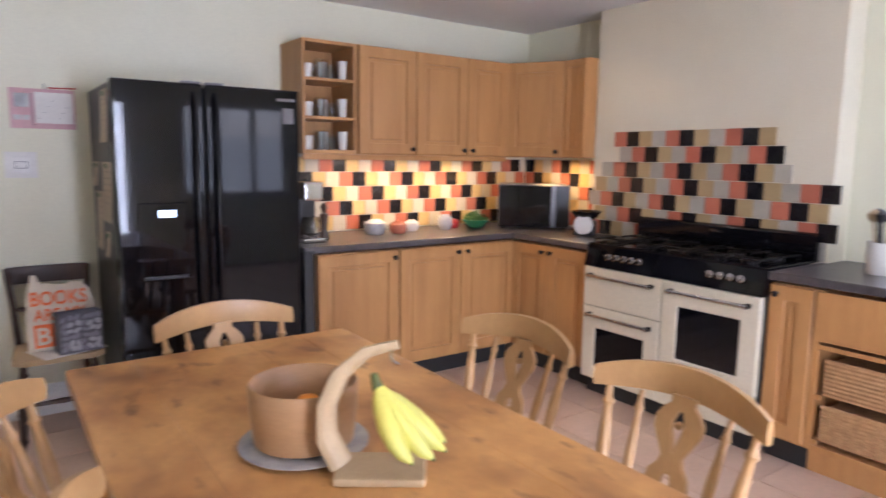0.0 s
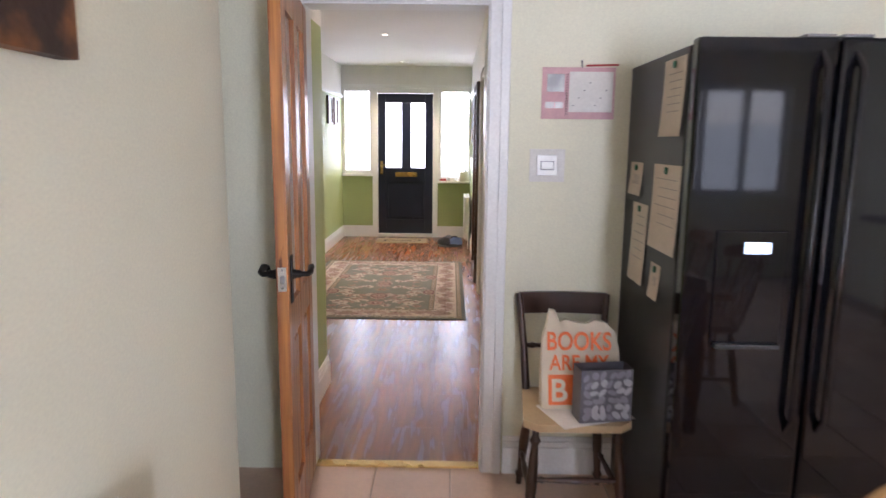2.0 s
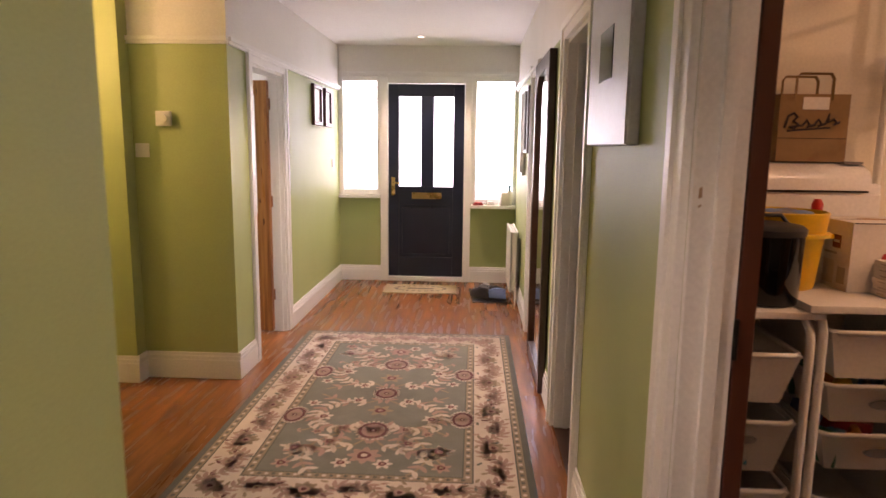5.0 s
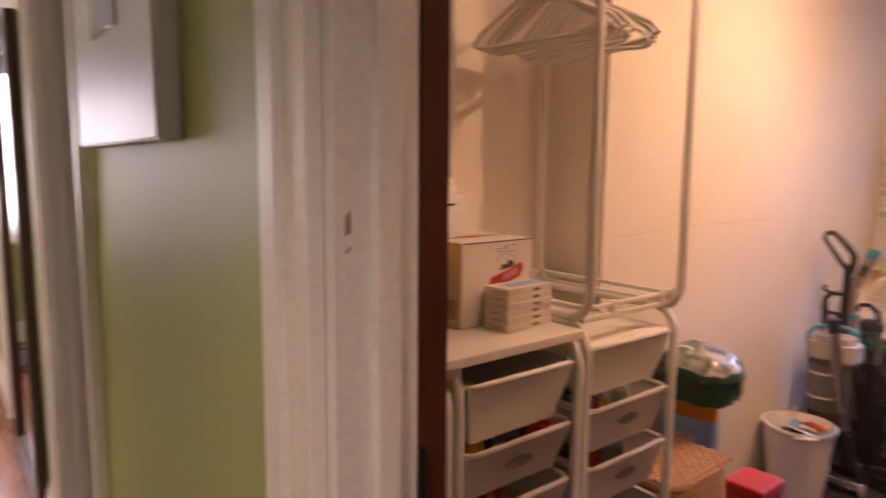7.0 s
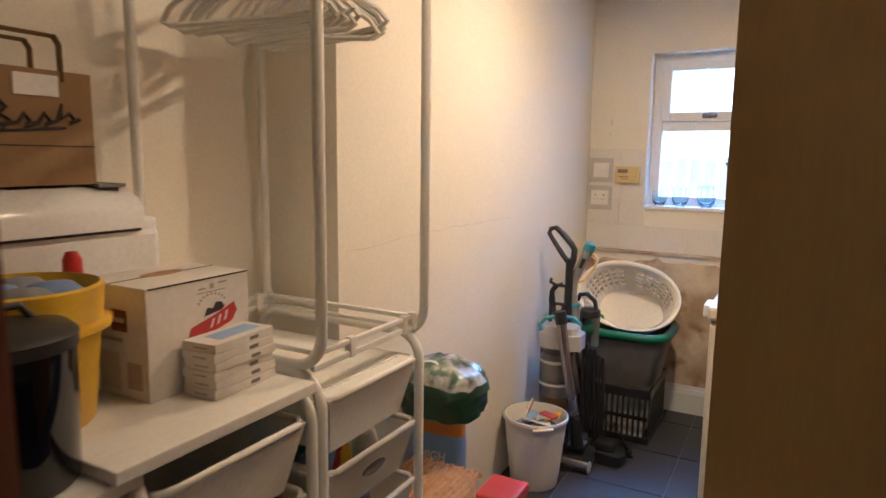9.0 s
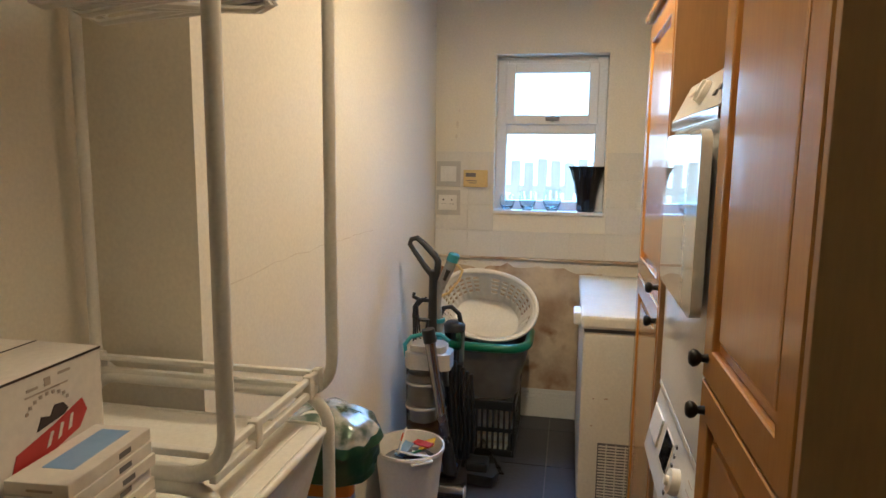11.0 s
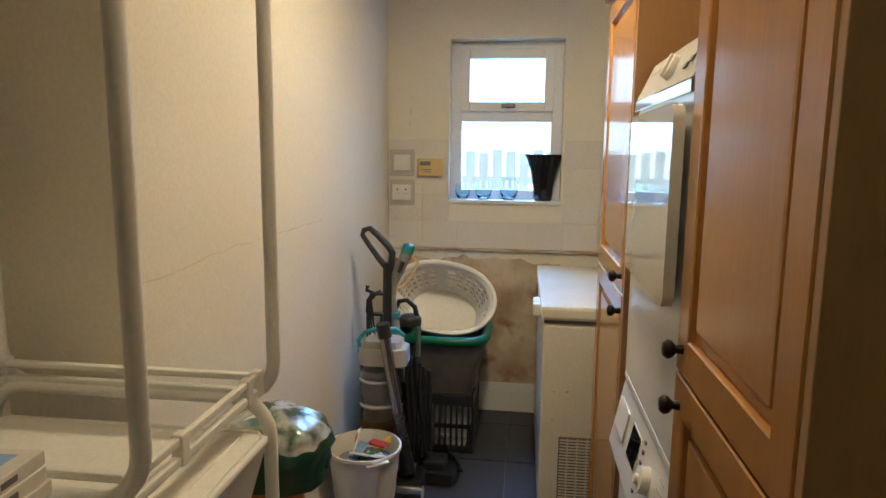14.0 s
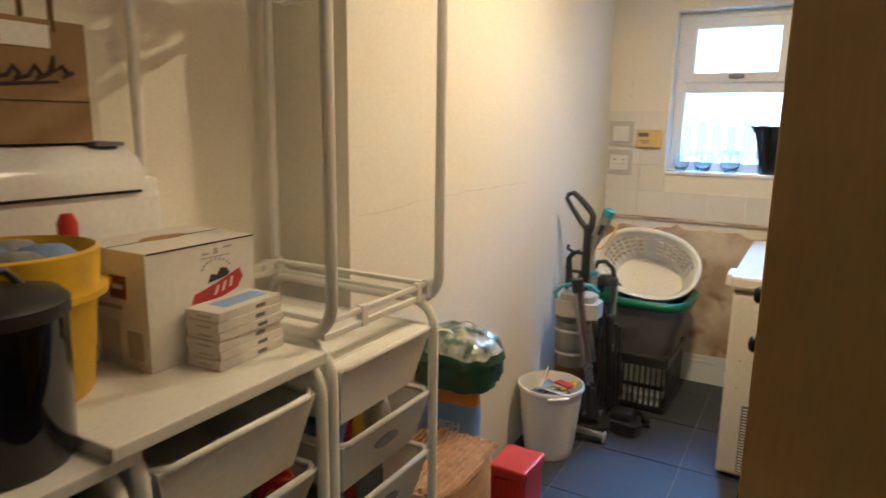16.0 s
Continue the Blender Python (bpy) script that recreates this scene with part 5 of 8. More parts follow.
for k in range(5):
    a = radians(-80 + 32 * k)
    ca, sa = math.cos(a), math.sin(a)
    pts = [(0.004 * ca, 0.004 * sa, 0.225), (0.018 * ca, 0.018 * sa, 0.195), (0.044 * ca + 0.008, 0.044 * sa, 0.165), (0.066 * ca + 0.018, 0.066 * sa, 0.13), (0.082 * ca + 0.034, 0.082 * sa, 0.095), (0.092 * ca + 0.052, 0.092 * sa, 0.065), (0.097 * ca + 0.068, 0.097 * sa, 0.048)]
    bn = part("banana", S().tube(pts, [0.009, 0.018, 0.025, 0.027, 0.026, 0.019, 0.007], 10), "banana", t)
    part("tip", S().tube([pts[-1], (pts[-1][0] * 1.04, pts[-1][1] * 1.03, 0.042)], 0.005, 6), "banana_tip", bn)
part("stalk", S().tube([(0, 0, 0.215), (-0.008, 0, 0.24), (-0.012, 0, 0.262)], [0.016, 0.012, 0.009], 8), "banana_tip", t)

# ---------- kitchen: door end ----------
t = thing("side_chair", "dark wooden kitchen chair with a pale seat against the wall", "chair", at(0.74, 3.86))
part("seat", S().prism([(-0.17, 0.17), (-0.20, -0.16), (-0.15, -0.205), (0.15, -0.205), (0.20, -0.16), (0.17, 0.17)], 2, 0.42, 0.448), "pale_wood", t, "pale worn seat")
for sx in (-1, 1):
    part("back_post", S().tube([(0.155 * sx, 0.15, 0.43), (0.165 * sx, 0.20, 0.62), (0.185 * sx, 0.255, 0.83)], [0.017, 0.015, 0.014], 8), "dark_wood", t)
    part("leg", turned((0.17 * sx, 0.19, 0), (0.14 * sx, 0.14, 0.425), 0.018), "dark_wood", t)
    part("leg", turned((0.18 * sx, -0.20, 0), (0.15 * sx, -0.15, 0.425), 0.019), "dark_wood", t)
    part("stretcher", turned((0.165 * sx, 0.17, 0.16), (0.17 * sx, -0.18, 0.16), 0.011), "dark_wood", t)
part("stretcher", turned((-0.17, -0.18, 0.22), (0.17, -0.18, 0.22), 0.012), "dark_wood", t)
rl = S()
pts = [(-0.185 + 0.37 * k / 8, 0.252 + 0.022 * math.sin(math.pi * k / 8)) for k in range(9)]
rl.add([(x, y - 0.01, z) for x, y in pts for z in (0.745, 0.835)] + [(x, y + 0.01, z) for x, y in pts for z in (0.745, 0.835)],
       [q for k in range(8) for q in ((2 * k, 2 * k + 2, 2 * k + 3, 2 * k + 1), (18 + 2 * k + 1, 18 + 2 * k + 3, 18 + 2 * k + 2, 18 + 2 * k), (2 * k + 1, 2 * k + 3, 18 + 2 * k + 3, 18 + 2 * k + 1), (2 * k, 18 + 2 * k, 18 + 2 * k + 2, 2 * k + 2))] + [(0, 1, 19, 18), (16, 34, 35, 17)])
part("top_rail", rl, "dark_wood", t)
part("back_rail", turned((-0.17, 0.20, 0.62), (0.17, 0.20, 0.62), 0.012), "dark_wood", t)


t = thing("tote_bag", "cream cotton tote bag with bold orange lettering on the chair", "bag", at(0.765, 3.88, 0.449, 3))
outline = [(-0.150, 0.0), (0.150, 0.0), (0.158, 0.10), (0.156, 0.22), (0.140, 0.285), (0.105, 0.318), (0.062, 0.328), (0.030, 0.312), (-0.010, 0.318), (-0.050, 0.330), (-0.075, 0.322), (-0.092, 0.365), (-0.115, 0.368), (-0.122, 0.330), (-0.142, 0.26), (-0.150, 0.12)]
bg = S()
nO = len(outline)
rings_ = []
for y_, sc in ((-0.012, 0.90), (0.0, 1.0), (0.045, 1.0), (0.070, 0.93)):
    rings_ += [(x * sc, y_ - 0.070 + 0.2206 * z * (1 if y_ < 0.03 else 0.72) + 0.008 * noise.noise((x * 16, z * 16, y_ * 20)), 0.003 + z * (sc if z > 0.02 else 1)) for x, z in outline]
bg.add(rings_, [tuple(range(nO)), tuple(3 * nO + k for k in range(nO))[::-1]] + [(r * nO + k, r * nO + (k + 1) % nO, (r + 1) * nO + (k + 1) % nO, (r + 1) * nO + k) for r in range(3) for k in range(nO)])
part("sack", bg, "canvas_bag", t)
for words, size, z, yy in (("BOOKS", 0.076, 0.225, 1.3), ("ARE MY", 0.066, 0.150, 1.25)):
    text_mesh(words, size, "orange_print", "lettering", t, pose(-0.006, -0.0905 + z * 0.2206, z, 77.56, 0, -2) @ Matrix.Diagonal((1, yy, 1, 1)), "bold orange capital letters")
pnl_ = part("print_panel", S().box(-0.125, -0.001, 0.02, 0.10, 0.001, 0.135).move(pose(0, -0.0875, 0, -12.44, 0, 0)), "orange_print", t, "orange printed panel")
text_mesh("B", 0.12, "canvas_bag", "panel_letter", pnl_, pose(-0.085, -0.0895 + 0.035 * 0.2206, 0.035, 77.56, 0, 0) @ Matrix.Diagonal((1, 1.0, 1, 1)))
t = thing("pebble_bag", "dark grey gift bag printed with pale pebbles", "bag", at(0.83, 3.725, 0.451, 8))
gb = S()
for (x0_, y0_, x1_, y1_) in ((-0.098, -0.045, 0.098, -0.043), (-0.098, 0.043, 0.098, 0.045), (-0.098, -0.043, -0.096, 0.043), (0.096, -0.043, 0.098, 0.043)):
    gb.box(x0_, y0_, 0.0, x1_, y1_, 0.20)
gb.box(-0.097, -0.044, 0.0, 0.097, 0.044, 0.003)
part("sack", gb, "pebble_print", t)
random.seed(5)
for i in range(6):
    for j in range(6):
        cx, cz = -0.074 + 0.030 * i + random.uniform(-0.007, 0.007), 0.022 + 0.031 * j + random.uniform(-0.006, 0.006)
        a, rx, rz = random.uniform(0, 3), random.uniform(0.009, 0.014), random.uniform(0.015, 0.021)
        poly = [(cx + rx * math.cos(q) * math.cos(a) - rz * math.sin(q) * math.sin(a), cz + rx * math.cos(q) * math.sin(a) + rz * math.sin(q) * math.cos(a)) for q in [2 * math.pi * k / 9 for k in range(9)]]
        part("pebble", S().prism([(max(-0.095, min(0.095, p)), min(q, 0.198)) for p, q in poly], 1, -0.0458 - 0.00015 * ((i + j) % 4), -0.0448), "pebble" if (i * j + i) % 3 else "pebble_dim", t)
solo("leaflet", S().box(-0.16, -0.11, 0.0, 0.14, 0.11, 0.002), "paper", "sheets of paper lying on the chair seat", "paper", at(0.79, 3.78, 0.4485, 20))

# the open kitchen door: stiles, rails, glass
t = thing("door_3", "waxed pine kitchen door with tall glass panes, open", "door", pose(DL + 0.005, KN + 0.004, 0.01, 0, 0, -84.0), kind="structure")
W_, H_, D_ = 0.67, 1.97, 0.04
fr = S()
for x0, x1 in ((0, 0.10), (W_ - 0.10, W_), (W_ / 2 - 0.045, W_ / 2 + 0.045)):
    fr.box(x0, -D_, 0, x1, 0, H_, 0.003)
for z0, z1 in ((0, 0.22), (0.78, 0.90), (H_ - 0.11, H_)):
    fr.box(0.10, -D_ + 0.001, z0, W_ / 2 - 0.045, -0.001, z1, 0.002).box(W_ / 2 + 0.045, -D_ + 0.001, z0, W_ - 0.10, -0.001, z1, 0.002)
part("door_leaf", fr, "pine", t)
for x0, x1 in ((0.10, W_ / 2 - 0.045), (W_ / 2 + 0.045, W_ - 0.10)):
    part("door_panel", S().box(x0, -D_ / 2 - 0.006, 0.22, x1, -D_ / 2 + 0.006, 0.78).box(x0 + 0.03, -D_ / 2 - 0.013, 0.25, x1 - 0.03, -D_ / 2 + 0.013, 0.75, 0.006), "pine", t)
    part("pane", S().box(x0, -D_ / 2 - 0.003, 0.90, x1, -D_ / 2 + 0.003, H_ - 0.11), "frosted", t, "obscured glass pane").visible_shadow = False
for sy in (1, -1):
    y0 = 0.0 if sy > 0 else -D_
    hd = S().box(W_ - 0.075, min(y0, y0 + sy * 0.006), 0.915, W_ - 0.035, max(y0, y0 + sy * 0.006), 1.075, 0.003)
    hd.lathe([(0.018, 0), (0.015, 0.012), (0.012, 0.03)], 14, m=pose(W_ - 0.055, y0 + sy * 0.004, 1.012, -90 * sy, 0, 0))
    hd.tube([(W_ - 0.055, y0 + sy * 0.02, 1.012), (W_ - 0.055, y0 + sy * 0.052, 1.012), (W_ - 0.075, y0 + sy * 0.062, 1.014), (W_ - 0.12, y0 + sy * 0.060, 1.024), (W_ - 0.155, y0 + sy * 0.055, 1.016), (W_ - 0.160, y0 + sy * 0.05, 0.998), (W_ - 0.145, y0 + sy * 0.047, 0.992)], [0.009, 0.009, 0.010, 0.011, 0.010, 0.009, 0.008], 10)
    part("door_handle", hd, "black_iron", t, "black iron lever handle")
lp = part("latch_plate", S().box(W_ - 0.001, -0.034, 0.965, W_ + 0.0015, -0.006, 1.045, 0.0005), "chrome", t, "steel latch plate")
part("latch_tongue", S().box(W_ + 0.001, -0.027, 0.992, W_ + 0.008, -0.013, 1.016, 0.002), "grey_metal", lp)
for z in (0.975, 1.035):
    part("screw", S().lathe([(0.004, 0), (0.004, 0.001)], 8, m=pose(W_ + 0.0014, -0.02, z, 0, 90, 0)), "ink", lp)

t = thing("calendar", "pink wall calendar hanging by a pin", "calendar", at(0.775, KN - 0.001, 1.56))
wpart("page", S().box(0.625, KN - 0.006, 1.557, 0.921, KN - 0.001, 1.762, 0.001), "pink_paper", t)
wpart("date_grid", S().box(0.735, KN - 0.0075, 1.585, 0.912, KN - 0.006, 1.745), "paper", t)
for x0, x1, z0, z1 in ((0.64, 0.675, 1.60, 1.625), (0.645, 0.715, 1.665, 1.735), (0.68, 0.712, 1.60, 1.625)):
    wpart("picture", S().box(x0, KN - 0.0078, z0, x1, KN - 0.006, z1), "photo", t, "small grey printed picture")
for k in range(16):
    wpart("binding_ring", S().tube([(0.721, KN - 0.008, 1.575 + 0.0105 * k), (0.723, KN - 0.011, 1.577 + 0.0105 * k), (0.729, KN - 0.011, 1.577 + 0.0105 * k), (0.731, KN - 0.008, 1.575 + 0.0105 * k)], 0.0014, 5), "dark_ink", t)
for i in range(7):
    wpart("note_mark", S().box(0.75 + 0.022 * i, KN - 0.0079, 1.61 + 0.03 * (i % 4), 0.757 + 0.022 * i, KN - 0.0075, 1.613 + 0.03 * (i % 4)), "ink", t)
wpart("pen", S().tube([(0.80, KN - 0.012, 1.768), (0.93, KN - 0.012, 1.772)], 0.004, 6), "red_print", t)
wpart("hook", S().tube([(0.785, KN - 0.004, 1.76), (0.782, KN - 0.006, 1.79)], 0.0025, 5), "grey_metal", t)
t = thing("light_switch", "square white light switch with a pale surround", "switch", at(0.655, KN - 0.001, 1.36))
wpart("surround", S().box(0.585, KN - 0.004, 1.30, 0.73, KN - 0.001, 1.435, 0.001), "paper", t)
wpart("plate", S().box(0.613, KN - 0.011, 1.325, 0.70, KN - 0.004, 1.41, 0.003), "socket", t)
wpart("rocker", S().box(0.632, KN - 0.015, 1.352, 0.682, KN - 0.011, 1.383, 0.002), "socket", t)
wpart("rocker_edge", S().box(0.629, KN - 0.0118, 1.349, 0.685, KN - 0.0105, 1.386), "ink", t)


def radiator(m, length, height, label, twin=True):
    t = thing("radiator", label, "radiator", m)
    for off in ((0.03, 0.085) if twin else (0.04,)):
        n = int(length / 0.033)
        plan = [(length, off), (0.0, off), (0.0, off + 0.012)]
        for k in range(n):
            u = (k + 0.5) * length / n
            plan += [(u - 0.011, off + 0.012), (u - 0.006, off + 0.020), (u + 0.006, off + 0.020), (u + 0.011, off + 0.012)]
        s = S().prism(plan + [(length, off + 0.012)], 2, 0.0, height)
        part("panel", s, "gloss_white", t)
    for u in (0.0, length - 0.004):
        part("side_cover", S().box(u, 0.028, 0.02, u + 0.004, 0.098 if twin else 0.055, height - 0.005, 0.001), "gloss_white", t)
    if twin:
        s = S()
        for k in range(int(length / 0.02)):
            s.box(0.01 + k * 0.02, 0.043, height - 0.012, 0.02 + k * 0.02, 0.085, height - 0.007)
        part("top_grille", s, "gloss_white", t)
    part("pipe", S().tube([(length + 0.01, 0.05, 0.05), (length + 0.035, 0.05, 0.05), (length + 0.035, 0.05, -0.14)], 0.0075).tube([(-0.01, 0.05, 0.05), (-0.035, 0.05, 0.05), (-0.035, 0.05, -0.14)], 0.0075), "gloss_white", t)
    part("bracket", S().box(length * 0.2, 0.0, 0.08, length * 0.2 + 0.03, 0.03, height - 0.08).box(length * 0.8, 0.0, 0.08, length * 0.8 + 0.03, 0.03, height - 0.08), "gloss_white", t)
    part("valve", S().lathe([(0.012, 0), (0.018, 0.01), (0.018, 0.045), (0.010, 0.055)], 12, at=(length + 0.035, 0.05, 0.03)), "white_plastic", t)
    return t


# local y points away from the wall; local x along it
radiator(pose(-0.435, 2.63, 0.15, 0, 0, -90), 1.2, 0.60, "white double panel radiator under the painting")
cl = thing("towel", "white towel draped over the radiator end", "towel", at(-0.37, 2.35, 0.4))
s = S()
for k in range(8):
    u0, u1 = 2.15 + 0.045 * k, 2.15 + 0.045 * (k + 1)
    s.box(-0.345, u0, 0.48, -0.332 + 0.004 * (k % 2), u1, 0.763)
s.box(-0.425, 2.15, 0.755, -0.332, 2.51, 0.768, 0.004)
wpart("cloth", s, "paper", cl)
t = thing("canvas_painting", "brown abstract canvas painting on the wall", "painting", at(-0.433, 2.25, 1.6))
wpart("canvas", S().box(-0.433, 1.75, 1.595, -0.395, 2.61, 2.15, 0.003), "art", t)

# ---------- hall ----------
RX0, RX1, RY0, RY1 = -1.22, 0.40, 6.62, 9.24
rug = thing("rug", "grey green patterned rug with a cream floral border", "rug", at((RX0 + RX1) / 2, (RY0 + RY1) / 2, 0.0))
hx, hy = (RX1 - RX0) / 2, (RY1 - RY0) / 2
part("backing", S().box(-hx, -hy, 0.0005, hx, hy, 0.0065, 0.002), "rug_edge", rug)


def band(o, i, z):
    s = S()
    for x0, y0, x1, y1 in ((-hx + o, -hy + o, hx - o, -hy + i), (-hx + o, hy - i, hx - o, hy - o), (-hx + o, -hy + i, -hx + i, hy - i), (hx - i, -hy + i, hx - o, hy - i)):
        s.box(x0, y0, z - 0.003, x1, y1, z)
    return s


part("outer_guard", band(0.035, 0.075, 0.0080), "rug_tan", rug)
part("border", band(0.075, 0.285, 0.0081), "rug_cream", rug)
part("inner_guard", band(0.285, 0.325, 0.0080), "rug_tan", rug)
for o_ in (0.325, 0.278, 0.072):
    part("line", band(o_, o_ + 0.007, 0.0084), "rug_edge", rug)
part("field", S().box(-hx + 0.332, -hy + 0.332, 0.005, hx - 0.332, hy - 0.332, 0.0082), "rug_field", rug)
PAT = {k: S() for k in ("rug_cream", "rug_tan", "rug_red", "rug_pink", "rug_field", "rug_edge")}
ZP = [0.0092]


def blob(col, x, y, a, ln_, wd, n=8, z=0.0):
    ca, sa = math.cos(a), math.sin(a)
    pts = []
    for k in range(n):
        q = 2 * math.pi * k / n
        u, v_ = ln_ * math.cos(q), wd * math.sin(q) * (1 - 0.35 * math.cos(q))
        pts.append((x + u * ca - v_ * sa, y + u * sa + v_ * ca))
    zz = ZP[0] + z
    PAT[col].add([(p, q, zz) for p, q in pts], [tuple(range(n))])


def flower(x, y, r, cols=("rug_pink", "rug_red", "rug_cream"), petals=7, a0=0.0):
    for k in range(petals):
        a = a0 + 2 * math.pi * k / petals
        blob(cols[0], x + 0.62 * r * math.cos(a), y + 0.62 * r * math.sin(a), a, 0.42 * r, 0.26 * r, z=0.0004)
    blob(cols[1], x, y, 0, 0.42 * r, 0.42 * r, 10, z=0.0008)
    blob(cols[2], x, y, 0, 0.20 * r, 0.20 * r, 8, z=0.0012)


def vine(pts, col="rug_tan", leaf="rug_cream", w=0.0075, every=2, size=0.034):
    pts = [Vector((p[0], p[1], 0)) for p in pts]
    for i in range(len(pts) - 1):
        d = (pts[i + 1] - pts[i])
        nrm = Vector((-d.y, d.x, 0)).normalized() * w
        PAT[col].add([(*(p).xy, ZP[0]) for p in (pts[i] - nrm, pts[i + 1] - nrm, pts[i + 1] + nrm, pts[i] + nrm)], [(0, 1, 2, 3)])
        if i % every == 0:
            a = math.atan2(d.y, d.x)
            for sgn in (1, -1):
                b = a + sgn * 0.9
                blob(leaf if (i // every) % 3 else "rug_pink", pts[i].x + size * math.cos(b), pts[i].y + size * math.sin(b), b, size, size * 0.42, z=0.0004)


def spiral(cx, cy, r0, r1, a0, a1, n=16):
    return [(cx + (r0 + (r1 - r0) * k / n) * math.cos(radians(a0 + (a1 - a0) * k / n)), cy + (r0 + (r1 - r0) * k / n) * math.sin(radians(a0 + (a1 - a0) * k / n))) for k in range(n + 1)]


def medallion(x, y, r, tall=1.2):
    for k in range(22):
        a = 2 * math.pi * k / 22
        blob("rug_red", x + r * math.cos(a), y + tall * r * math.sin(a), a, 0.017, 0.012, 6, z=0.0008)
        blob("rug_cream", x + 1.18 * r * math.cos(a), y + 1.18 * tall * r * math.sin(a), a, 0.013, 0.009, 6, z=0.0008)
    blob("rug_pink", x, y, math.pi / 2, tall * r * 0.86, r * 0.86, 18, z=0.0004)
    flower(x, y, r * 0.62, ("rug_tan", "rug_red", "rug_cream"), 8)


fx, fy = hx - 0.332, hy - 0.332
for sx in (1, -1):
    for sy in (1, -1):
        def q(p):
            return [(sx * a, sy * b) for a, b in p]
        vine(q(spiral(0.17, 0.36, 0.21, 0.14, -80, 150)), every=1, size=0.034)
        vine(q(spiral(0.30, 0.66, 0.16, 0.10, 200, 20)), every=2)
        vine(q(spiral(0.05, 0.84, 0.30, 0.22, -70, 40)), every=2)
        vine(q([(0.02, 0.62), (0.08, 0.70), (0.16, 0.74), (0.26, 0.73), (0.34, 0.80), (0.40, 0.90)]), every=1, size=0.03)
        vine(q([(0.02, 0.10), (0.10, 0.16), (0.20, 0.15), (0.30, 0.10), (0.38, 0.04)]), every=1, size=0.032)
        vine(q(spiral(0.40, 0.45, 0.10, 0.05, 90, 330, 10)), every=2, size=0.018)
        for a, b, r in ((0.15, 0.12, 0.05), (0.30, 0.36, 0.055), (0.20, 0.66, 0.05), (0.36, 0.74, 0.055), (0.10, 0.88, 0.05), (0.40, 0.18, 0.045), (0.17, 0.50, 0.04), (0.38, 0.90, 0.05), (0.29, 0.55, 0.035)):
            flower(sx * a, sy * b, r, ("rug_cream", "rug_red", "rug_pink") if (a * 100) % 3 < 1.5 else ("rug_pink", "rug_red", "rug_tan"), 6, a)
        medallion(sx * (fx - 0.01), sy * 0.35, 0.055, 1.6)
for y in (-0.52, 0.0, 0.52):
    medallion(0, y, 0.062 if y == 0 else 0.075)
for sy in (1, -1):
    flower(0, sy * 0.26, 0.075, ("rug_tan", "rug_red", "rug_pink"), 6)
    flower(0, sy * 0.80, 0.085, ("rug_pink", "rug_red", "rug_cream"), 8)
# border: alternating palmettes joined by vines
random.seed(9)
for axis, half_len, off in (("y", hy, hx - 0.18), ("x", hx, hy - 0.18)):
    n = 11 if axis == "y" else 7
    for side in (1, -1):
        for k in range(n):
            u = -half_len + 0.18 + (2 * half_len - 0.36) * k / (n - 1)
            p = (side * off, u) if axis == "y" else (u, side * off)
            big = k % 2 == 0
            if axis == "x" and k in (0, n - 1):
                big = False
            flower(*p, 0.066 if big else 0.045, ("rug_tan", "rug_pink", "rug_red") if big else ("rug_pink", "rug_tan", "rug_red"), 8)
            if k < n - 1:
                v_ = (2 * half_len - 0.36) / (n - 1)
                pts = []
                for i in range(11):
                    w_ = u + v_ * i / 10
                    o = side * off + 0.055 * math.sin(2 * math.pi * i / 10) * (1 if k % 2 else -1)
                    pts.append((o, w_) if axis == "y" else (w_, o))
                vine(pts, "rug_tan", "rug_pink", 0.005, 1, 0.028)
                for i in range(10):
                    o, w_ = side * off + random.uniform(-0.088, 0.088), u + v_ * (i + 0.5) / 10
                    a, b = (o, w_) if axis == "y" else (w_, o)
                    blob(("rug_tan", "rug_pink", "rug_field", "rug_tan", "rug_red")[i % 5], a, b, random.uniform(0, 3), 0.022, 0.009, 6, z=0.0004)
    for side in (1, -1):
        m_ = int(half_len / 0.035)
        for k in range(2 * m_):
            u = -half_len + 0.06 + (2 * half_len - 0.12) * k / (2 * m_ - 1)
            for o in (0.055, 0.305):
                if abs(u) < half_len - o - 0.01:
                    off2 = (hx if axis == "y" else hy) - o
                    a, b = (side * off2, u) if axis == "y" else (u, side * off2)
                    blob("rug_edge" if k % 2 else "rug_cream", a, b, 0, 0.011, 0.011, 6)
for col, s in PAT.items():
    tagged(part("woven_pattern", s, col, rug), kind="stuff")

t = thing("door_mat", "pale coir door mat with a dark oval print", "door mat", at(-0.45, 10.86, 0.0, 1))
part("mat_surface", S().box(-0.38, -0.20, 0.0, 0.38, 0.20, 0.014, 0.005), "mat", t)
s = S()
for k in range(24):
    a = 2 * math.pi * k / 24
    s.box(0.26 * math.cos(a) - 0.018, 0.12 * math.sin(a) - 0.010, 0.0135, 0.26 * math.cos(a) + 0.018, 0.12 * math.sin(a) + 0.010, 0.0155)
part("print", s.box(-0.14, -0.02, 0.0135, 0.14, 0.02, 0.0155), "dark_ink", t)


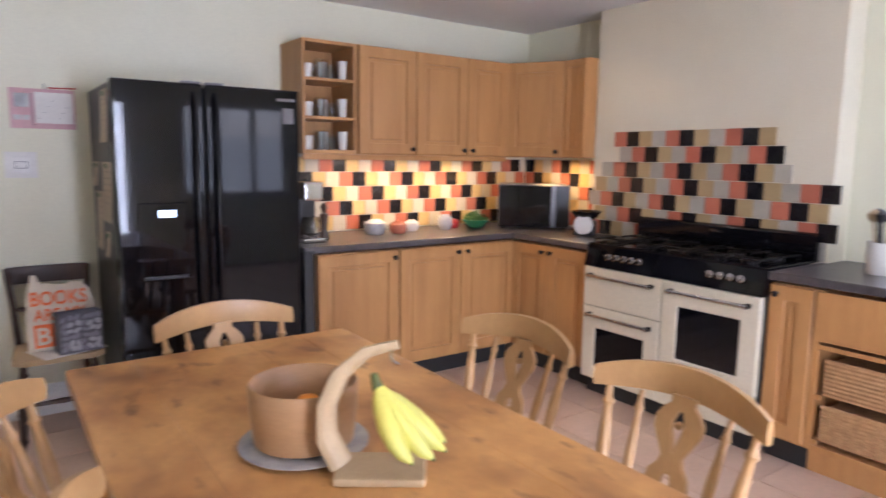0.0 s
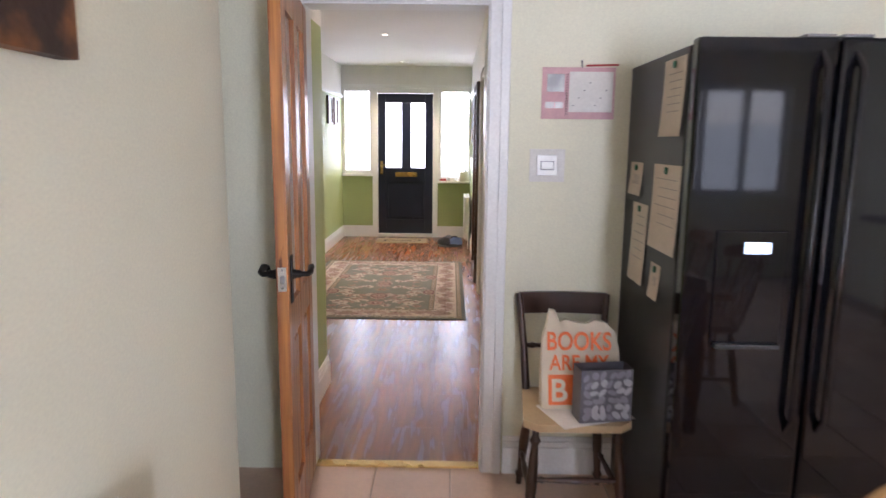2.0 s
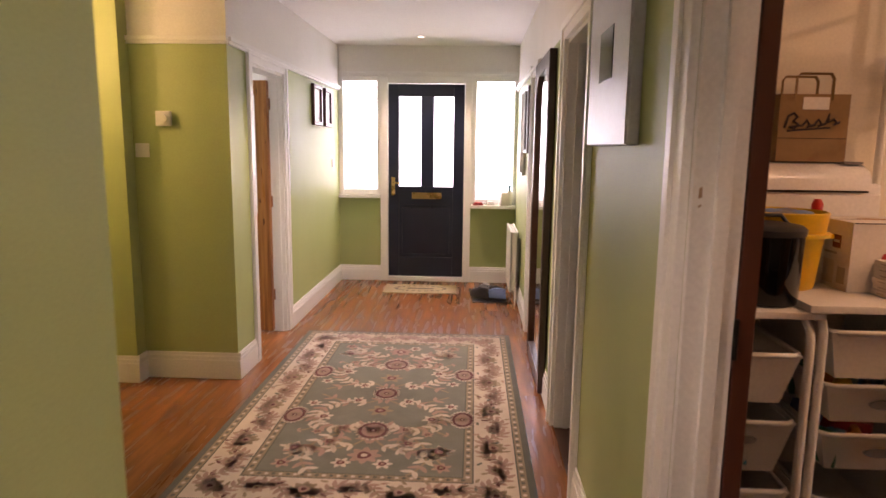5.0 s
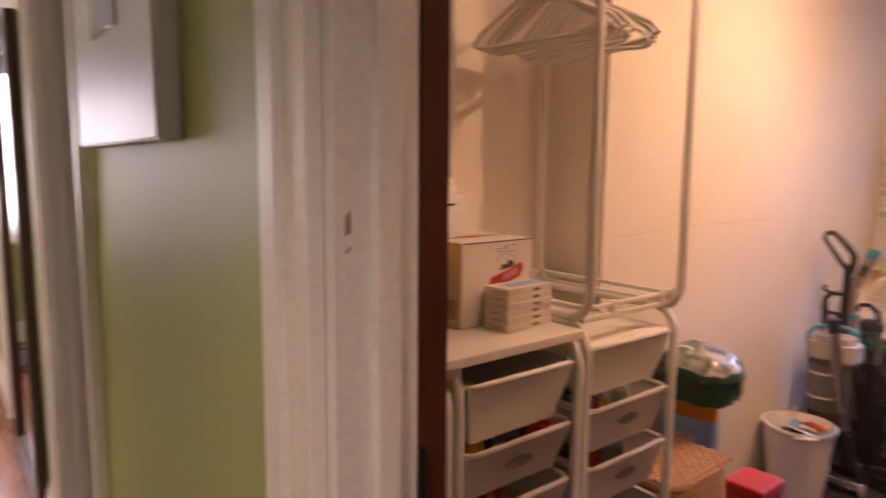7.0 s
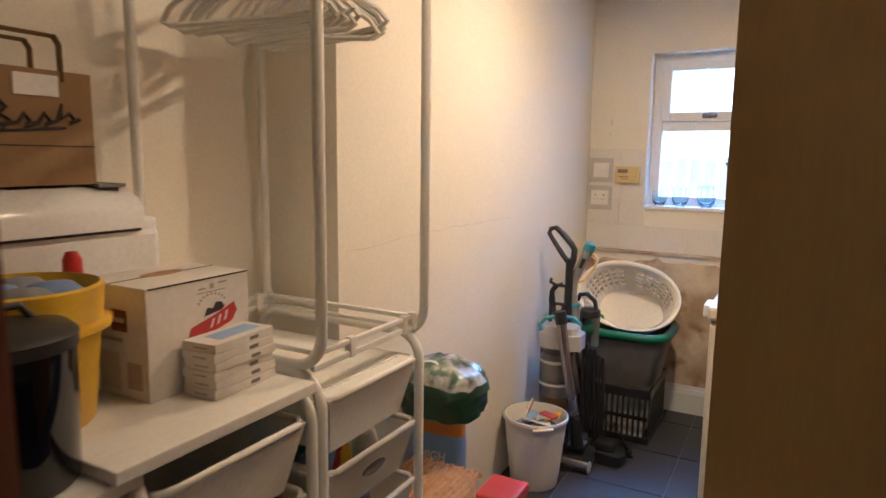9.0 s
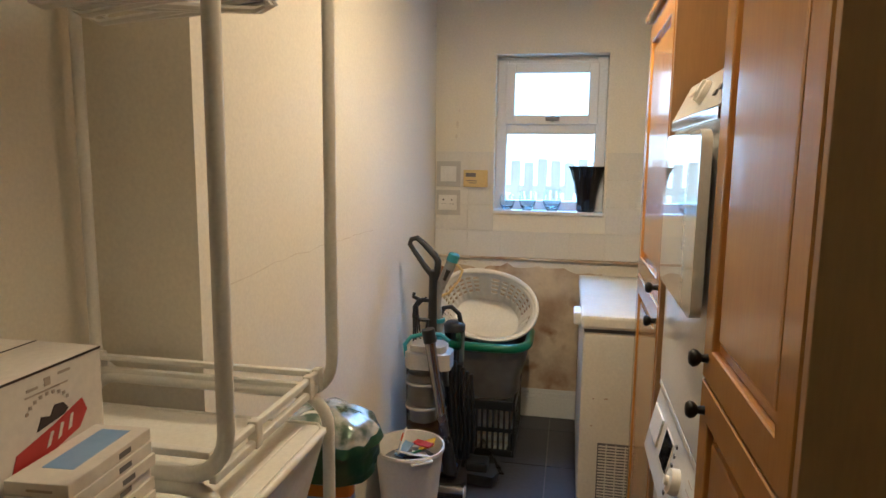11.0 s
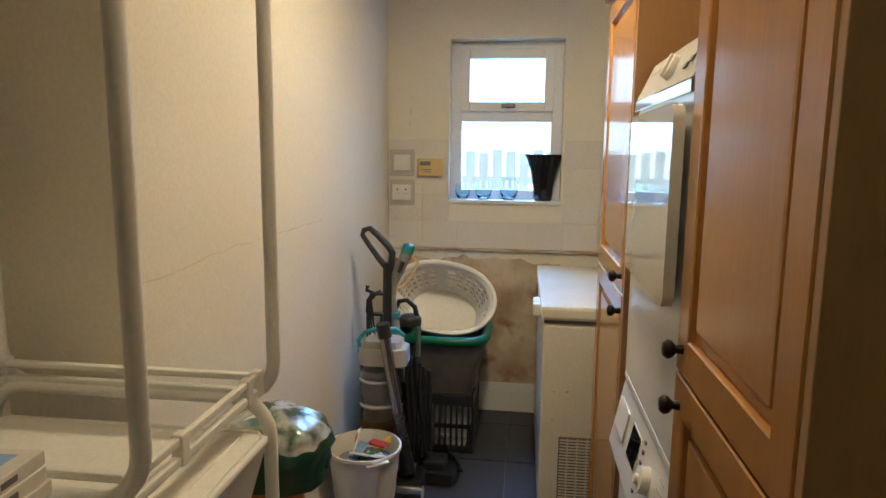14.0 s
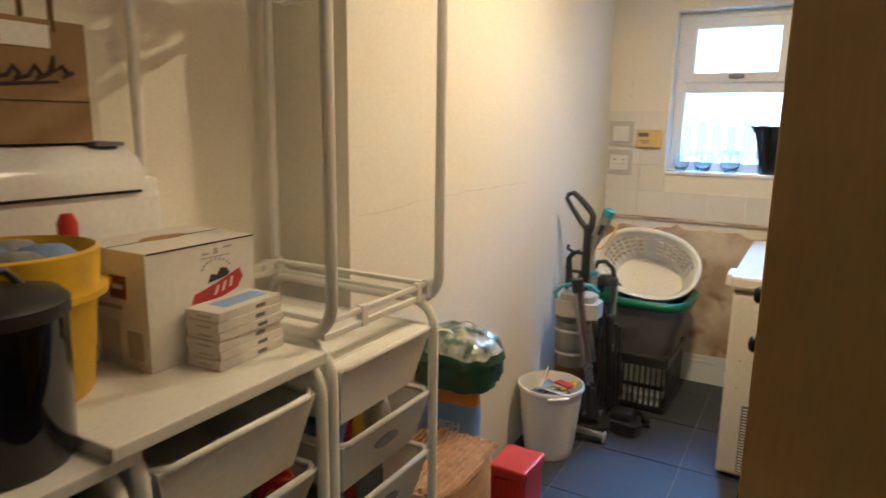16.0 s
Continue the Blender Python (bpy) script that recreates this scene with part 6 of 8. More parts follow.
def shoe(m, mat_, lb):
    t = thing("shoe", lb, "shoe", m, "shoes by the radiator")
    sole = [(0.04 * math.cos(a) * (1.0 if math.sin(a) > 0 else 0.8), 0.14 * math.sin(a)) for a in [2 * math.pi * k / 18 for k in range(18)]]
    part("sole", S().prism(sole, 2, 0, 0.022), "black_plastic", t)
    up = S()
    v = []
    for z, k, dy in ((0.02, 0.98, 0), (0.05, 0.98, 0), (0.075, 0.80, -0.02), (0.10, 0.55, -0.055), (0.115, 0.45, -0.065)):
        v += [(x * (0.6 + 0.4 * k), y * k + dy, z) for x, y in sole]
    n = len(sole)
    up.add(v, [(i * n + j, i * n + (j + 1) % n, (i + 1) * n + (j + 1) % n, (i + 1) * n + j) for i in range(4) for j in range(n)] + [tuple(4 * n + j for j in range(n))])
    part("upper", up, mat_, t)
    part("laces", S().tube([(-0.02, 0.05, 0.078), (0.02, 0.03, 0.085), (-0.02, 0.01, 0.095), (0.02, -0.01, 0.105)], 0.004, 5), "paper", t)


shoe(at(0.17, 10.52, 0.0, 40), "shoe", "dark laced shoe on the hall floor")
shoe(at(0.30, 10.45, 0.0, 70), "blue_cloth", "blue trainer on the hall floor")
shoe(at(0.22, 10.70, 0.0, 20), "grey_cloth", "grey trainer on the hall floor")
shoe(at(0.34, 10.62, 0.0, -30), "shoe", "dark laced shoe on the hall floor")
solo("shoe_tray", S().box(0.10, 10.33, 0.0, 0.44, 10.84, 0.012, 0.004).move(at(0, 0)), "black_plastic", "flat black tray under the shoes", "tray")
for o in [o for o in scene.objects if o.name.startswith("shoe") and o.get("category") == "shoe"]:
    o.location.z = 0.0125
radiator(pose(HR, 10.98, 0.13, 0, 0, 90) @ pose(-0.72, 0, 0), 0.72, 0.58, "white single panel hall radiator under the window sill")

t = thing("meter_box", "grey steel meter cabinet with a small dark window", "meter box", at(0.53, 6.24, 1.51))
wpart("case", S().box(0.516, 6.046, 1.506, HR - 0.001, 6.657, 2.22, 0.006), "steel_box", t)
wpart("cover", S().box(0.511, 6.049, 1.509, 0.516, 6.654, 2.217, 0.002), "steel_box", t)
wpart("window", S().box(0.5085, 6.257, 1.71, 0.5115, 6.459, 1.87, 0.001), "black_gloss", t)
t = thing("hall_mirror", "tall dark framed mirror against the hall wall", "mirror", at(0.53, 8.37, 0.0))
fr = S()
y0, y1, z0, z1 = 7.97, 8.80, 0.02, 2.05
fr.box(0.505, y0, z0, 0.548, y0 + 0.07, z1, 0.006).box(0.505, y1 - 0.07, z0, 0.548, y1, z1, 0.006).box(0.506, y0 + 0.07, z0, 0.547, y1 - 0.07, z0 + 0.10, 0.006).box(0.506, y0 + 0.07, z1 - 0.09, 0.547, y1 - 0.07, z1, 0.006)
wpart("frame", fr, "dark_wood", t)
wpart("arch_corner", S().prism([(y0 + 0.07, z1 - 0.09), (y0 + 0.07, z1 - 0.24), (y0 + 0.11, z1 - 0.15), (y0 + 0.20, z1 - 0.09)], 0, 0.508, 0.545).prism([(y1 - 0.07, z1 - 0.09), (y1 - 0.20, z1 - 0.09), (y1 - 0.11, z1 - 0.15), (y1 - 0.07, z1 - 0.24)], 0, 0.508, 0.545), "dark_wood", t)
wpart("glass", S().box(0.528, y0 + 0.06, z0 + 0.09, 0.534, y1 - 0.06, z1 - 0.08), "mirror", t)


def picture(name, label, x, y0, y1, z0, z1, out, frame_mat, pic_mat, wide=0.04):
    t = thing(name, label, "picture", at(x, (y0 + y1) / 2, z0))
    a, b = sorted((x, x + out * 0.03))
    fr = S().box(a, y0, z0, b, y0 + wide, z1, 0.004).box(a, y1 - wide, z0, b, y1, z1, 0.004).box(a, y0 + wide, z0, b, y1 - wide, z0 + wide, 0.004).box(a, y0 + wide, z1 - wide, b, y1 - wide, z1, 0.004)
    wpart("frame", fr, frame_mat, t)
    c, d = sorted((x + out * 0.002, x + out * 0.012))
    wpart("mount", S().box(c, y0 + wide, z0 + wide, d, y1 - wide, z1 - wide), "paper", t)
    e, f = sorted((x + out * 0.012, x + out * 0.015))
    k = 0.18 * (y1 - y0)
    wpart("print", S().box(e, y0 + k, z0 + k, f, y1 - k, z1 - k), pic_mat, t)


picture("framed_picture", "small brown framed picture on the green wall", HL + 0.001, 10.13, 10.45, 1.68, 2.05, 1, "mahogany", "photo", 0.035)
picture("framed_picture", "small brown framed picture near the front door", HL + 0.001, 10.58, 10.86, 1.68, 2.05, 1, "mahogany", "photo", 0.035)
picture("photo_frame", "large black framed group of photographs", -1.779, 6.30, 7.15, 1.02, 2.05, 1, "black_plastic", "photo", 0.05)
picture("framed_picture", "dark framed picture beyond the mirror", HR - 0.001, 9.62, 9.95, 1.45, 2.0, -1, "dark_wood", "photo", 0.03)
picture("notice_board", "pale notice board with hanging papers", HR - 0.001, 10.05, 10.35, 1.25, 2.0, -1, "white_plastic", "paper", 0.02)
t = thing("thermostat", "square cream thermostat on the olive wall", "thermostat", at(-1.78, 8.13, 1.6))
wpart("case", S().box(-1.84, 8.10, 1.60, -1.75, 8.129, 1.69, 0.005), "socket", t)
wpart("dial", S().lathe([(0.028, 0), (0.026, 0.012), (0.001, 0.013)], 18, m=pose(-1.79, 8.10, 1.645, 90, 0, 0)), "socket", t)
t = thing("light_switch", "white light switch on the olive wall", "switch", at(-1.94, 8.13, 1.4))
wpart("plate", S().box(-1.985, 8.118, 1.41, -1.90, 8.129, 1.495, 0.003), "socket", t)
wpart("rocker", S().box(-1.955, 8.113, 1.437, -1.93, 8.118, 1.468, 0.002), "socket", t)
t = thing("light_switch", "white light switch by the front door", "switch", at(HL, 10.98, 1.3))
wpart("plate", S().box(HL + 0.001, 10.94, 1.27, HL + 0.011, 11.025, 1.355, 0.003), "socket", t)
wpart("rocker", S().box(HL + 0.011, 10.97, 1.297, HL + 0.016, 10.995, 1.328, 0.002), "socket", t)
t = thing("door_4", "pine side room door with glass, standing open", "door", pose(HL - 0.10, 9.215, 0.01, 0, 0, 172), kind="structure")
fr = S()
for x0, x1 in ((0, 0.10), (0.57, 0.67)):
    fr.box(x0, 0, 0, x1, 0.04, 1.97, 0.003)
for z0, z1 in ((0, 0.24), (0.80, 0.95), (1.86, 1.97)):
    fr.box(0.10, 0.001, z0, 0.57, 0.039, z1, 0.002)
fr.box(0.10, 0.012, 0.24, 0.57, 0.028, 0.80)
part("door_leaf", fr, "pine", t)
part("pane", S().box(0.10, 0.017, 0.95, 0.57, 0.023, 1.86), "frosted", t).visible_shadow = False
s = S()
for z in (0.25, 1.0, 1.75):
    s.box(-0.012, -0.004, z, 0.012, 0.0, z + 0.09, 0.001)
part("hinge", s, "chrome", t)
# things on the hall sill
for x, y, mat_, w_, h_, nm, lb in ((0.14, 11.22, "red_print", 0.10, 0.03, "leaflets", "red leaflets on the window sill"), (0.27, 11.24, "paper", 0.09, 0.04, "letters", "opened letters on the window sill"), (0.42, 11.20, "carton", 0.09, 0.14, "small_carton", "pale printed carton on the window sill"), (0.48, 11.26, "grey_cloth", 0.07, 0.22, "spray_bottle", "grey spray bottle on the window sill")):
    if nm == "spray_bottle":
        t = thing(nm, lb, "bottle", at(x, y, 0.876))
        part("bottle", S().lathe([(0.03, 0), (0.033, 0.01), (0.033, 0.13), (0.014, 0.17), (0.012, 0.19)], 14), "white_plastic", t)
        part("trigger", S().box(-0.015, -0.05, 0.19, 0.015, 0.02, 0.22, 0.005).box(-0.006, -0.04, 0.15, 0.006, -0.03, 0.19), "teal_plastic", t)
    else:
        s = S()
        for k in range(3):
            s.box(-w_ / 2 + 0.006 * k, -0.04, h_ * k / 3, w_ / 2 - 0.004 * k, 0.04 - 0.005 * k, h_ * (k + 1) / 3 - 0.0005, 0.001)
        solo(nm, s, mat_, lb, nm.replace("_", " "), at(x, y, 0.876, 10))

# ---------- utility: storage racks ----------
RF, RB = 5.995, 6.545     # front and back of the racks
FRX = [0.70, 1.06, 1.48, 1.905]


def end_frame(x, top):
    """An upside down U of steel tube with rounded corners."""
    r = 0.07
    pts = [(x, RF, 0.02)] + [(x, y, z) for y, z in arc(RF + r, top - r, r, 180, 90)] + [(x, y, z) for y, z in arc(RB - r, top - r, r, 90, 0)] + [(x, RB, 0.02)]
    return S().tube(pts, 0.0125, 10)


def tray(x0, x1, z, h, mesh_like):
    """A tapered plastic drawer with a rolled rim and a hand hole."""
    s = S()
    a0, a1, b0, b1 = x0, x1, RF - 0.005, RB - 0.03
    c0, c1, d0, d1 = x0 + 0.035, x1 - 0.035, b0 + 0.03, b1 - 0.03
    t = 0.004
    outer_t, outer_b = [(a0, b0), (a1, b0), (a1, b1), (a0, b1)], [(c0, d0), (c1, d0), (c1, d1), (c0, d1)]
    v = [(x, y, z) for x, y in outer_t] + [(x, y, z - h) for x, y in outer_b]
    v += [(x + (t if x < (a0 + a1) / 2 else -t), y + (t if y < (b0 + b1) / 2 else -t), z) for x, y in outer_t]
    v += [(x + (t if x < (c0 + c1) / 2 else -t), y + (t if y < (d0 + d1) / 2 else -t), z - h + t) for x, y in outer_b]
    f = [(0, 1, 5, 4), (1, 2, 6, 5), (2, 3, 7, 6), (3, 0, 4, 7), (4, 5, 6, 7), (8, 12, 13, 9), (9, 13, 14, 10), (10, 14, 15, 11), (11, 15, 12, 8), (12, 15, 14, 13)]
    f += [(0, 8, 9, 1), (1, 9, 10, 2), (2, 10, 11, 3), (3, 11, 8, 0)]
    s.add(v, f)
    rim = [(a0 + 0.02, b0, z), (a1 - 0.02, b0, z), (a1, b0 + 0.02, z), (a1, b1 - 0.02, z), (a1 - 0.02, b1, z), (a0 + 0.02, b1, z), (a0, b1 - 0.02, z), (a0, b0 + 0.02, z)]
    s.tube(rim, 0.008, 8, closed=True)
    return s


def rack(k, top, levels, label):
    x0, x1 = FRX[k], FRX[k + 1]
    t = thing("storage_rack", label, "storage rack", at((x0 + x1) / 2, (RF + RB) / 2), "storage racks along the wall")
    for x in (x0 + 0.016, x1 - 0.016):
        wpart("end_frame", end_frame(x, top), "white_steel", t)
    for z, h, open_ in levels:
        for x in (x0 + 0.032, x1 - 0.032):
            wpart("runner", S().box(x - 0.006, RF + 0.01, z - 0.012, x + 0.006, RB - 0.01, z - 0.004), "white_steel", t)
    wpart("cross_bar", S().tube([(x0 + 0.016, RB, 0.3), (x1 - 0.016, RB, 0.3)], 0.008).tube([(x0 + 0.016, RB, 0.95), (x1 - 0.016, RB, 0.95)], 0.008), "white_steel", t)
    for z, h, open_ in levels:
        tr = wpart("drawer", tray(x0 + 0.038, x1 - 0.038, z, h, open_), "tray_clear" if open_ else "tray_plastic", t, "translucent plastic drawer" if open_ else "milky plastic drawer")
        mid_ = (x0 + x1) / 2
        slot = [(mid_ + 0.045 * math.cos(a), z - 0.055 + 0.014 * math.sin(a)) for a in [2 * math.pi * i / 16 for i in range(16)]]
        if open_:
            wpart("hand_hole", S().prism(slot, 1, RF + 0.003, RF + 0.008), "ink", tr, "dark hand hole")
    return t


rack(0, 1.03, [(0.93, 0.15, False), (0.73, 0.16, True), (0.52, 0.16, True), (0.31, 0.16, True)], "white steel rack of drawers under a white board")
rack(1, 1.055, [(1.0, 0.14, False), (0.845, 0.115, True), (0.70, 0.115, True), (0.50, 0.13, True), (0.30, 0.13, True)], "white steel rack of drawers with a white top board")
rack(2, 1.075, [(1.015, 0.135, False), (0.848, 0.125, True), (0.69, 0.125, True), (0.50, 0.13, True), (0.30, 0.13, True)], "white steel rack of overfull plastic drawers")
solo("shelf_board", S().box(0.69, RF - 0.01, 1.036, 1.075, RB + 0.01, 1.056, 0.003), "white_plastic", "white board on top of the first rack", "shelf")
solo("shelf_board", S().box(1.025, RF - 0.02, 1.0575, 1.46, RB + 0.01, 1.0795, 0.003), "white_plastic", "white board laid over two racks", "shelf")
lid = solo("tray_lid", S().box(1.522, RF + 0.004, 1.014, 1.863, RB - 0.04, 1.020, 0.002).box(1.545, RF + 0.035, 1.0195, 1.840, RB - 0.075, 1.0235, 0.002), "tray_plastic", "milky plastic lid closing the upper drawer", "lid")

# clothes frame standing on the racks
t = thing("clothes_frame", "tall white steel clothes frame standing on the racks", "clothes rail", at(1.70, 6.27, 1.076))
for x, zb in ((1.50, 1.090), (1.914, 1.068)):
    r, zt = 0.07, 2.2
    pts = [(x, RF, zt)] + [(x, y, z) for y, z in arc(RF + r, zb + r, r, 180, 270)] + [(x, y, z) for y, z in arc(RB - r, zb + r, r, 270, 360)] + [(x, RB, zt)]
    wpart("side_loop", S().tube(pts, 0.0125, 10), "white_steel", t)
    wpart("top_bar", S().tube([(x, RF, 2.19), (x, RB, 2.19)], 0.0125, 10), "white_steel", t)
wpart("hanging_rail", S().tube([(1.50, 6.26, 1.99), (1.91, 6.26, 1.99)], 0.011, 10).tube([(1.50, RF, 1.99), (1.50, RB, 1.99)], 0.009).tube([(1.91, RF, 1.99), (1.91, RB, 1.99)], 0.009), "white_steel", t)
for yy in (RF + 0.025, RB - 0.025):
    wpart("lower_bar", S().box(1.50, yy - 0.006, 1.080, 1.91, yy + 0.006, 1.094, 0.003).box(1.50, yy - 0.006, 1.110, 1.91, yy + 0.006, 1.122, 0.003), "white_steel", t)
    for x in (1.62, 1.84, 1.885):
        wpart("clip", S().box(x, yy - 0.009, 1.078, x + 0.022, yy + 0.009, 1.126, 0.004), "white_plastic", t)
for x in (1.52, 1.89):
    wpart("side_bar", S().box(x - 0.008, RF + 0.035, 1.080, x + 0.008, RB - 0.035, 1.094, 0.003).box(x - 0.008, RF + 0.035, 1.110, x + 0.008, RB - 0.035, 1.122, 0.003), "white_steel", t)
# hangers
hg = thing("coat_hanger", "white plastic coat hanger on the rail", "hanger", pose(1.56, 6.26, 1.99, 0, 0, 8), "coat hangers")
arm = [(0, 0, -0.03), (0, -0.05, -0.055), (0, -0.19, -0.135), (0, -0.215, -0.165), (0, -0.19, -0.175), (0, 0.19, -0.175), (0, 0.215, -0.165), (0, 0.19, -0.135), (0, 0.05, -0.055)]
part("hanger_bar", S().tube(arm, 0.007, 6, closed=True), "white_plastic", hg)
part("hook", S().tube([(0, 0, -0.03), (0, 0, 0.0), (0, 0.02, 0.018), (0, 0.012, 0.034), (0, -0.012, 0.032), (0, -0.018, 0.018)], 0.003, 6), "chrome", hg)
random.seed(21)
for k in range(13):
    copy_thing(hg, pose(1.575 + 0.0235 * k, 6.26, 1.99, random.uniform(-4, 4), 0, random.uniform(-16, 10)))

# things on the boards
t = thing("carton", "white printed cardboard box with a red emblem", "box", at(1.336, 6.253, 1.08, 1))
bx0, bx1, by0, by1, bh = -0.122, 0.122, -0.098, 0.095, 0.21
part("box", S().box(bx0, by0, 0, bx1, by1, bh, 0.002), "carton", t)
part("flap_line", S().box(bx0, 0.0, bh - 0.0006, bx1, 0.003, bh + 0.0006).box(bx0 + 0.004, by0 - 0.0008, bh - 0.004, bx1, by0, bh - 0.001), "dark_ink", t)
part("emblem", S().prism([(-0.034, 0.098), (-0.026, 0.118), (0.03, 0.132), (0.082, 0.150), (0.090, 0.132), (0.075, 0.112), (0.02, 0.098), (-0.02, 0.088)], 1, by0 - 0.0012, by0), "red_print", t, "red printed banner")
part("emblem_figure", S().prism([(0.006, 0.134), (0.014, 0.150), (0.028, 0.146), (0.036, 0.158), (0.05, 0.156), (0.058, 0.146), (0.05, 0.140)], 1, by0 - 0.001, by0).prism([(-0.04, 0.05), (-0.042, 0.075), (-0.03, 0.088), (-0.02, 0.07), (-0.028, 0.05)], 1, by0 - 0.001, by0), "dark_ink", t)
part("banner_lettering", S().prism([(0.018, 0.108), (0.026, 0.126), (0.031, 0.126), (0.024, 0.110)], 1, by0 - 0.0018, by0 - 0.001).prism([(0.036, 0.112), (0.043, 0.131), (0.048, 0.131), (0.042, 0.114)], 1, by0 - 0.0018, by0 - 0.001).prism([(0.054, 0.117), (0.060, 0.136), (0.065, 0.137), (0.060, 0.119)], 1, by0 - 0.0018, by0 - 0.001), "carton", t)
s = S()
for k in range(9):
    q = radians(155 - 16 * k)
    s.box(0.026 + 0.036 * math.cos(q) - 0.0022, by0 - 0.0007, 0.150 + 0.026 * math.sin(q) - 0.0022, 0.026 + 0.036 * math.cos(q) + 0.0022, by0, 0.150 + 0.026 * math.sin(q) + 0.0022)
s.box(-0.005, by0 - 0.0007, 0.187, 0.012, by0, 0.1905).box(0.045, by0 - 0.0007, 0.194, 0.065, by0, 0.1975).box(-0.008, by0 - 0.0007, 0.180, 0.06, by0, 0.182).box(0.022, by0 - 0.0007, 0.186, 0.032, by0, 0.1965)
part("print", s, "faint_ink", t)
se = part("side_emblem", S().box(bx0 - 0.001, -0.045, 0.125, bx0, -0.002, 0.165, 0.0), "dark_red_print", t)
part("emblem_lettering", S().box(bx0 - 0.0016, -0.038, 0.142, bx0 - 0.001, -0.009, 0.150), "carton", se)
part("barcode", S().box(bx0 - 0.001, -0.08, 0.02, bx0, -0.04, 0.07), "faint_ink", t)
part("side_print", S().box(bx0 - 0.001, -0.03, 0.105, bx0, 0.05, 0.112), "faint_ink", t)
part("side_label", S().box(bx0 - 0.0008, -0.02, 0.012, bx0, 0.07, 0.085), "note_paper", t)
part("handle_cut", S().prism([(0.05 * math.cos(a), 0.01 + 0.02 * math.sin(a)) for a in [2 * math.pi * k / 14 for k in range(14)]], 2, bh - 0.0002, bh + 0.0008), "wicker", t)
for k in range(6):
    t = thing("small_carton", "small flat white carton with a dark label", "box", at(1.368 + 0.003 * (k % 2), 6.108 + 0.002 * (k % 3), 1.0805 + 0.0172 * k, 2 + (k % 3)), "stack of small cartons")
    part("box", S().box(-0.085, -0.04, 0, 0.075, 0.04, 0.0169, 0.0015), "carton", t)
    part("label", S().box(0.006, -0.0406, 0.004, 0.030, -0.0398, 0.011), "ink", t)
    part("side_print", S().box(-0.0856, -0.02, 0.006, -0.0848, 0.012, 0.009), "faint_ink", t)
    if k == 5:
        part("stripe", S().box(-0.05, -0.02, 0.0169, 0.06, 0.02, 0.0175), "blue_sack", t)
t = thing("yellow_bucket", "yellow plastic bucket filled with cloths", "bucket", at(1.055, 6.245, 1.081))
part("pail", S().lathe([(0.095, 0), (0.10, 0.005), (0.115, 0.15), (0.118, 0.155), (0.12, 0.18), (0.125, 0.232), (0.118, 0.235), (0.112, 0.18), (0.096, 0.01), (0.001, 0.01)], 30), "yellow_plastic", t)
part("lip", S().lathe([(0.113, 0.165), (0.132, 0.162), (0.132, 0.172), (0.113, 0.176)], 30), "yellow_plastic", t)
part("lug", S().box(0.11, -0.02, 0.15, 0.15, 0.02, 0.165, 0.004), "yellow_plastic", t)
cl = thing("cleaning_cloths", "crumpled blue and grey cloths in the bucket", "cloths", at(1.055, 6.245, 1.26))
for k, (dx, dy, mt) in enumerate(((-0.03, 0.02, "blue_cloth"), (0.04, -0.03, "blue_cloth"), (-0.02, -0.05, "grey_cloth"), (0.03, 0.05, "grey_cloth"))):
    part("cloth", S().lathe([(0.05, -0.04), (0.07, 0.0), (0.055, 0.035), (0.03, 0.055), (0.001, 0.06)], 18, at=(dx, dy, 0), wob=lambda a, z, k=k: 0.25 * noise.noise((3 * math.cos(a) + k, 3 * math.sin(a), z * 20))), mt, cl)
t = thing("black_pot", "black lidded plastic bin on the board", "bin", at(0.955, 6.11, 1.058))
part("drum", S().lathe([(0.085, 0), (0.09, 0.006), (0.095, 0.20), (0.097, 0.205), (0.001, 0.206)], 30), "black_gloss", t)
part("lid", S().lathe([(0.098, 0.200), (0.099, 0.218), (0.088, 0.228), (0.04, 0.236), (0.001, 0.237)], 30), "black_plastic", t)
part("handle", S().tube([(-0.05, 0.0, 0.23), (-0.03, 0, 0.255), (0.03, 0, 0.255), (0.05, 0, 0.23)], 0.006, 8), "black_plastic", t)
t = thing("bleach_bottle", "white cleaning bottle with a red cap", "bottle", at(1.195, 6.325, 1.081))
part("bottle", S().lathe([(0.035, 0), (0.04, 0.01), (0.04, 0.16), (0.018, 0.21), (0.015, 0.225)], 16), "white_plastic", t)
part("cap", S().lathe([(0.017, 0.22), (0.017, 0.25), (0.010, 0.265), (0.001, 0.266)], 14), "red_plastic", t, "red cap")
t = thing("storage_box", "large white lidded box behind the bucket", "box", at(1.10, 6.46, 1.081))
part("box", S().box(-0.36, -0.075, 0, 0.33, 0.12, 0.285, 0.012).box(0.27, -0.07, 0.27, 0.33, 0.12, 0.312, 0.012), "appliance", t)
part("lid", S().prism([(-0.088, 0.290), (-0.088, 0.325), (-0.070, 0.352), (-0.02, 0.374), (0.06, 0.380), (0.125, 0.376), (0.125, 0.290)], 0, -0.37, 0.285), "appliance", t)
part("lid_seam", S().box(-0.362, -0.0765, 0.283, 0.284, 0.0, 0.290), "dark_ink", t, "dark seam under the lid")
part("label", S().box(0.215, -0.045, 0.3745, 0.275, 0.06, 0.382), "ink", t, "grey printed label")
part("button", S().lathe([(0.010, 0), (0.008, 0.003)], 12, at=(0.305, -0.03, 0.3115)), "red_print", t, "small red button")
t = thing("paper_bag", "brown kraft paper carrier bag with a dark script logo", "bag", at(1.208, 6.49, 1.462, 2))
